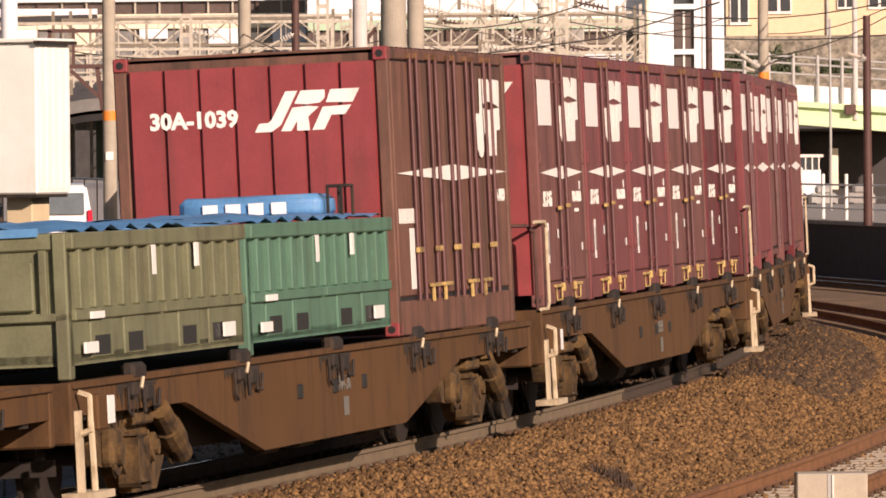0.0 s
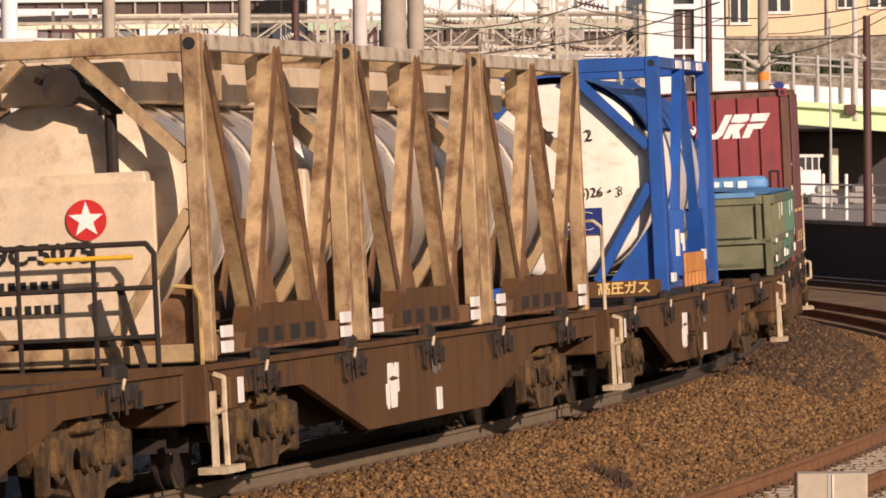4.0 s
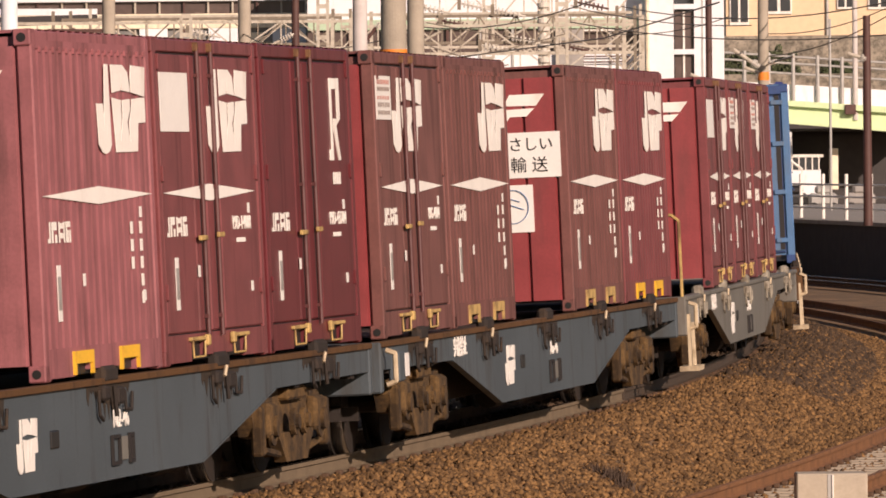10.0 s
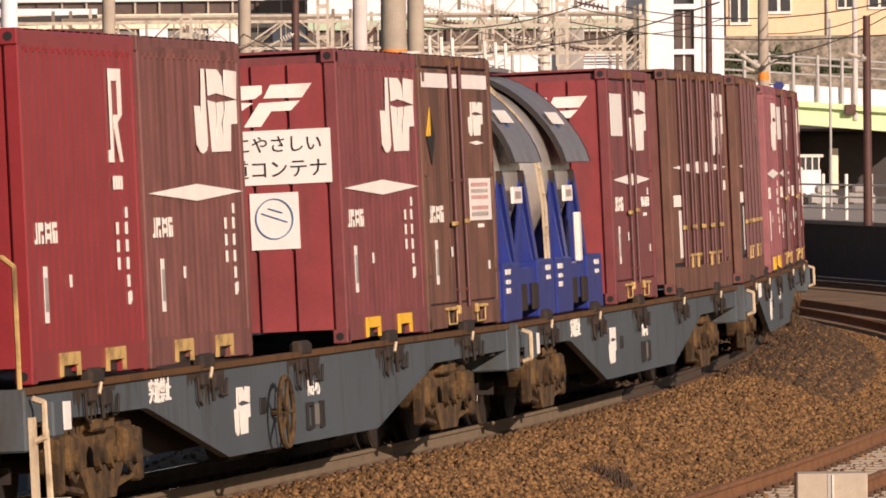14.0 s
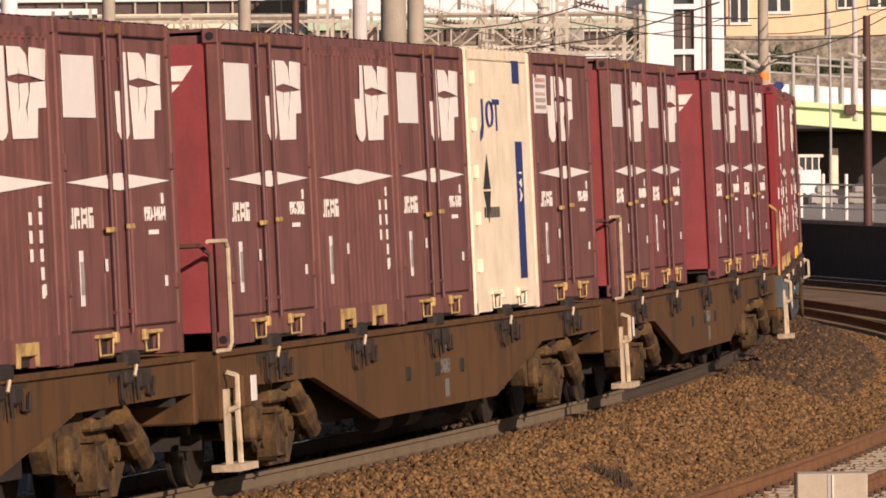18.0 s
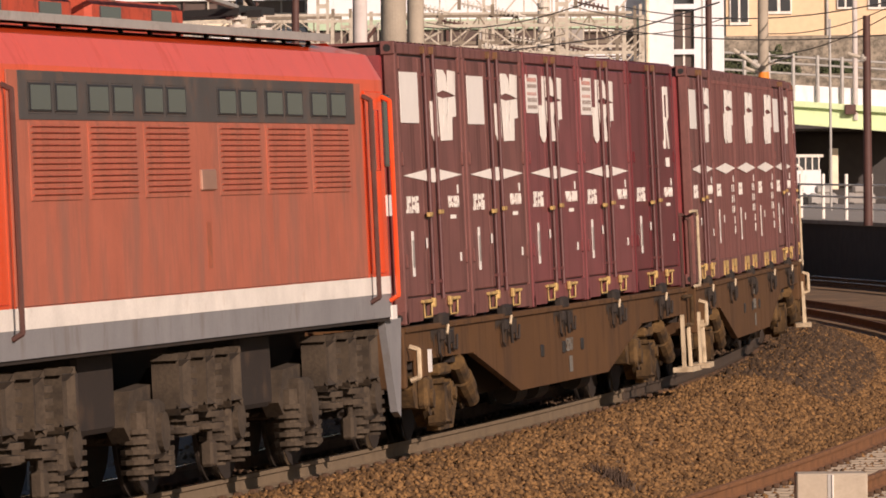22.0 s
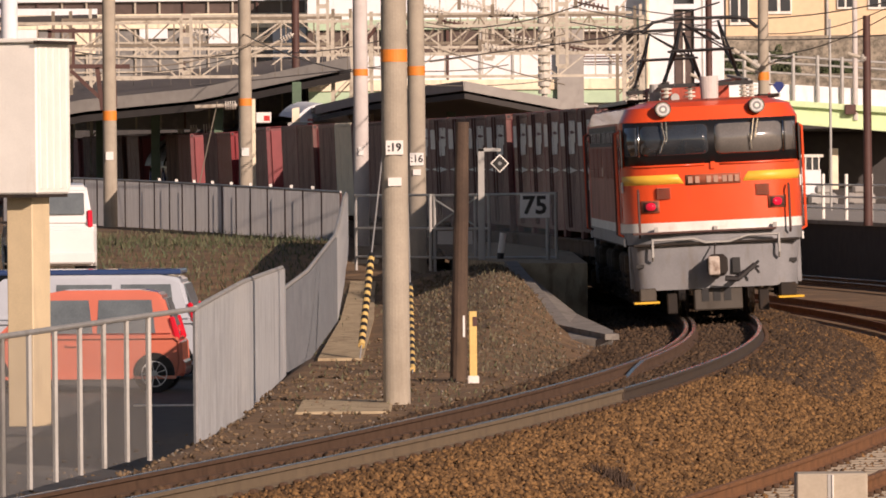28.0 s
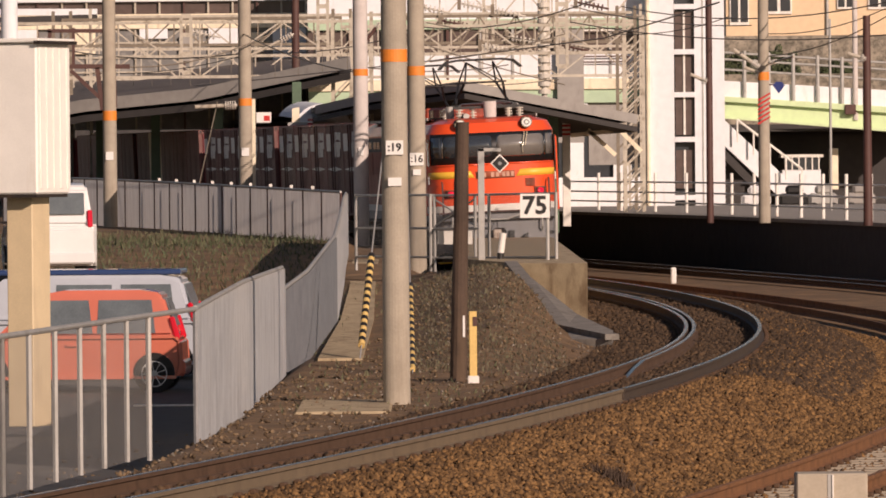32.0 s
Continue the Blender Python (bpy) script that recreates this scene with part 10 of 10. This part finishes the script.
        q = P("marker_lamp", face(y - 0.14, y + 0.14, 1.74, 1.94, 0.03), M_PLATE, "square red tail lamp in a worn housing")
        part("lamp_rim", face(y - 0.11, y + 0.11, 1.765, 1.915, 0.04), M_BROWNSTEEL, q)
        part("lamp_lens", face(y - 0.075, y + 0.075, 1.775, 1.905, 0.055, r=0.06), M_TAILLIT, q, "lit red lens")
        # yellow bands with a slanted inner end
        y0, y1 = sorted((s * 0.46, s * 1.4))
        P("yellow_band", face(y0, y1, 2.2, 2.355, 0.005, slant=s * -1), M_LYEL, "yellow front band")
        P("front_rail", face(*sorted((s * 0.12, s * 1.3)), 2.485, 2.515, 0.03), M_VERM)
        b = BM()
        for k in range(6):
            u = s * 0.78
            box(b, -8.0, -7.9, u - 0.11, u + 0.11, 1.97 + k * 0.032, 1.98 + k * 0.032)
        P("front_vent", b, M_VERMSIDE)
        # corner handrail
        b = pipe(BM(), [(-7.86, s * 1.18, 2.12), (-7.93, s * 1.18, 2.08), (-7.93, s * 1.18, 1.4), (-7.86, s * 1.18, 1.34)], 0.02)
        P("corner_handrail", b, M_BROWNSTEEL)
        P("lamp_bracket", box(BM(), -8.03, -7.98, s * 0.93 - 0.03, s * 0.93 + 0.03, 1.40, 1.5), M_STEELPOST)
        if not skirted:
            continue
        # step and its bracket
        q = P("step_bracket", box(BM(), -7.98, -7.75, s * 1.1 - 0.13, s * 1.1 + 0.13, 0.28, 0.5, 0.02), M_LGUARD if s > 0 else M_DARK)
        P("foot_step", box(BM(), -8.2, -7.72, s * 1.13 - 0.2, s * 1.13 + 0.2, 0.25, 0.285, 0.006), M_YELLOW2, "yellow foot step")
        # black block for the shade in the skirt's opening
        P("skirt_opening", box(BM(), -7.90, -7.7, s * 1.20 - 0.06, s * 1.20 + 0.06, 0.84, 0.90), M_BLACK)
    P("lamp_bracket", box(BM(), -8.05, -7.99, -0.03, 0.03, 1.40, 1.48), M_STEELPOST)
    P("front_latch", box(BM(), -8.04, -7.98, -0.04, 0.04, 2.42, 2.54, 0.01), M_VERM)
    q = P("number_plate", face(-0.43, 0.43, 2.17, 2.34, 0.02), M_PLATE, "raised metal plate with worn figures")
    b = BM()
    for k, u in enumerate((0.36, 0.25, 0.07, -0.04, -0.18, -0.27, -0.37)):
        box(b, -8.03, -8.0, u - 0.035, u + 0.035, 2.2, 2.31)
    part("plate_figures", b, M_BRASSLIKE, q)
    if not skirted:
        return
    # skirt
    b = BM()
    lo = [(-7.98, 0.0), (-7.96, 0.95), (-7.91, 1.17), (-7.79, 1.29), (-7.5, 1.34), (-7.1, 1.34)]
    out = [(x, -y) for x, y in lo] + [(x, y) for x, y in reversed(lo)]
    bot = [(x + 0.05, y * 0.96) for x, y in out]
    v0, v1 = [b.verts.new((x, y, 1.2)) for x, y in out], [b.verts.new((x, y, 0.46)) for x, y in bot]
    for i in range(len(out) - 1):
        b.faces.new((v0[i], v0[i + 1], v1[i + 1], v1[i]))
    bmesh.ops.recalc_face_normals(b, faces=b.faces[:])
    for g in b.faces:
        g.smooth = True
    P("skirt", b, M_LGREY, "dirty grey front skirt")
    P("skirt_top", box(BM(), -8.06, -7.6, -1.3, 1.3, 1.19, 1.23, 0.01), M_DARK)
    P("end_ledge", box(BM(), -8.1, -7.9, -0.95, 1.3, 1.385, 1.42, 0.006), M_BROWNSTEEL)
    b = pipe(BM(), [(-8.0, 1.0, 0.95), (-8.08, 1.0, 1.02), (-8.08, 1.0, 1.29), (-8.08, 0.35, 1.29), (-8.08, 0.18, 1.22), (-8.08, -0.2, 1.22), (-8.08, -0.5, 1.31), (-8.08, -0.98, 1.31), (-8.08, -0.98, 1.02), (-8.0, -0.98, 0.93)], 0.022)
    P("front_handrail", b, M_STEELPOST, "bent tube front handrail")
    b = box(BM(), -8.2, -7.9, -0.16, 0.16, 0.7, 0.98, 0.04)
    box(b, -8.42, -8.18, -0.13, 0.15, 0.66, 1.02, 0.05)
    P("coupler", b, M_DARK, "rust-streaked knuckle coupler")
    P("coupler_knuckle", box(BM(), -8.46, -8.4, -0.02, 0.16, 0.68, 0.99, 0.02), M_RUSTY)
    b = pipe(BM(), [(-8.3, -0.1, 0.62), (-8.3, -0.3, 0.6), (-8.25, -0.45, 0.72), (-8.2, -0.58, 0.82)], 0.045)
    for a in (-0.1, 0.0, 0.1):
        rod(b, (-8.2, -0.56, 0.8), (-8.22, -0.64, 0.78 + a), 0.02, 6)
    P("jumper_hose", b, M_SEAL)
    # black sheet on the skirt, the opening's inner shade as colour
    P("hose_opening", box(BM(), -8.02, -7.97, -0.36, -0.24, 0.7, 0.95), M_BLACK)
    # the overhang's shadow on the guard is in its paint colour
    b = box(BM(), -7.9, -7.5, -0.38, 0.38, 0.1, 0.46, 0.02)
    P("rail_guard", b, M_LGUARD, "grey steel rail guard darkened for shade")
    # slots are black sheets on the guard, for the shade inside them
    b = BM()
    for u in (-0.15, 0.02, 0.2):
        box(b, -7.912, -7.9, u - 0.055, u + 0.055, 0.25, 0.455)
    P("guard_slot", b, M_BLACK)
    for s in (-1, 1):
        P("guard_stay", box(BM(), -7.8, -7.6, s * 0.72 - 0.08, s * 0.72 + 0.08, 0.06, 0.4, 0.02), M_DARK)
    # a chain and links over the coupler
    P("release_chain", pipe(BM(), [(-8.1, 0.02, 1.2), (-8.2, 0.04, 1.1), (-8.3, 0.05, 1.02)], 0.012), M_DARK)


M_RUSTY = mat("rusty_painted_steel", (0.50, 0.43, 0.36), 0.7, dirt=(0.12, 0.05, 0.02), dirt_amount=0.75, scale=8)


# ---- the train: wagons from the locomotive forwards ----
MOVING = []          # (thing, middle of its vehicle in the train, pose on the vehicle, half wheelbase)
TAIL = -272.74
SHIFT = {0: 0.25, 1: 0.28, 2: 0.35, 3: 0.7, 4: 1.55, 5: 1.25, 6: 1.5, 7: 1.12, 8: 1.15, 9: 1.0, 10: 1.0, 11: 1.15, 12: 0.95, 13: 0.85}
SLOT = (-7.68, -3.84, 0.0, 3.84, 7.68)
OFF = {0: -0.05, 2: 0.25, 8: 0.33}       # how far a load stands off the middle of its wagon
DECK, HIGH = 1.02, 1.115              # floor heights of the newer and the older wagons


def deck(k):
    return HIGH if k < 4 or k > 12 else DECK


def put(ob, k, x=0.0, z=0.0, y=0.0):
    MOVING.append((ob, TAIL + 10.2 + 20.4 * k + SHIFT.get(k, 0.3), Matrix.Translation((x, y, z)), 7.1))
    return ob


def load(k, slot, ob):
    return put(ob, k, SLOT[slot] + OFF.get(k, 0.0), deck(k))


SIGN1, SIGN2 = ("環境にやさしい", "鉄 道 輸 送"), ("環境にやさしい", "鉄道コンテナ")


def consist():
    C = container
    put(wagon("brown", "52967", step=False, front=True), 0)
    for i, (m, n, b, j) in enumerate((("brown", "19G-9354", "plain", False), ("brown", "19D-17760", "plain", False), ("maroon", "V19D-30884", "printed", False), ("maroon", "V19C-4644", "printed", False), ("dark", "19D-43161", "", True))):
        load(0, i, C("door", m, n, b, jr=j, back=True))
    put(wagon("brown", "50532"), 1)
    load(1, 0, C("door", "brown", "19D-18610", "plain", back=True))
    for i, m in ((1, "brown"), (2, "brown"), (3, "brown")):
        load(1, i, C("ribbed", m, back=True))
    load(1, 4, C("door", "brown", "19D-14614", "plain", back=True))
    put(wagon("brown", "50283"), 2)
    load(2, 0, C("door", "brown", "19G-5032", "plain"))
    load(2, 1, C("ribbed", "brown"))
    load(2, 2, C("door", "brown", "19G-1769", "plain"))
    load(2, 3, cream_container())
    load(2, 4, C("door", "brown", "19G-4234", "printed"))
    put(wagon("brown", "52278"), 3)
    load(3, 0, C("door", "brown", "19D-15600", "plain"))
    load(3, 1, C("door", "maroon", "19D-10202", "plain"))
    load(3, 3, C("door", "maroon", "19D-11214", "plain"))
    load(3, 4, C("door", "maroon", "19D-13305", "plain"))
    put(wagon("slate", "103-45", True), 4)
    load(4, 0, C("ribbed", "bright", jr=True))
    load(4, 1, C("ribbed", "brown"))
    load(4, 3, C("ribbed", "maroon", sign=SIGN2))
    load(4, 4, C("door", "olive", "20C-375", "small", label="weathered brown freight container with hinged side doors"))
    put(wagon("slate", "102-45", step=False), 5)
    put(cradle_tank(), 5, -8.6, DECK)
    put(cradle_tank(False), 5, -4.75, DECK)
    put(C("door", "maroon", "19D-22539", "plain"), 5, -0.08, DECK)
    put(container20("olive", "30A-221"), 5, 6.54, DECK)
    put(wagon("slate", "102-46", step=False), 6)
    put(container20("olive", "30A-105"), 6, -6.75, DECK)
    load(6, 2, C("ribbed", "pink"))
    load(6, 3, C("door", "maroon", "19D-14081", "plain"))
    load(6, 4, C("door", "dark", "19D-43784", "", jr=True))
    put(wagon("slate", "103-46", step=False), 7)
    load(7, 0, C("door", "brown", "19G-4804", "printed"))
    load(7, 1, C("ribbed", "brown"))
    load(7, 3, C("ribbed", "brown", sign=SIGN1))
    load(7, 4, C("ribbed", "maroon"))
    put(wagon("grey", "107-1091"), 8)
    load(8, 1, C("door", "maroon", "19G-9877", "plain"))
    load(8, 2, C("door", "maroon", "19D-34242", "printed"))
    load(8, 3, C("door", "maroon", "19G-10530", "printed"))
    put(wagon("dusty", "104-72", rail=None), 9)
    put(blue_container(), 9, -0.55, DECK)
    put(wagon("dusty", "107-4", rail=False), 10)
    for i, x in enumerate((-6.45, 0.1, 6.6)):
        put(tan_tank(i == 0), 10, x, DECK)
    put(wagon("dusty", "106-198", True), 11)
    put(blue_tank(), 11, -0.3, DECK + 0.03)
    put(wagon("brown", "104-36", rail=None), 12)
    put(hopper_box(M_OLIVE, "1038"), 12, -6.7, DECK)
    put(hopper_box(M_GREEN, "5042"), 12, -0.38, DECK)
    put(tarp_roll(), 12, 1.6, DECK + 1.08, -0.3)
    put(container20("olive", "30A-1039", "30A-1039"), 12, 6.05, DECK)
    for k in range(13, 21):
        put(wagon("brown", "5%04d" % (312 + 77 * k)), k)
        for i in range(5):
            if (k, i) in ((15, 2), (17, 3), (18, 0)):
                continue
            load(k, i, C("door" if (k + i) % 3 or k == 13 else "ribbed", ("maroon", "brown", "dark", "brown", "maroon")[(k + i) % 5], "19D-%d" % (20310 + 611 * k + 97 * i), "plain", plain=k > 13))


consist()
loco = locomotive()
MOVING.append((loco, TAIL - 8.25 + 0.05, Matrix(), 5.55))


# ---- the train runs away from the camera along the line ----
def motions():
    ts = [float(t) for t in range(0, 33)]
    for ob, s0, local, half in MOVING:
        walk(ob, [(t, on_line(s0 + run(t), half) @ local) for t in ts])


motions()
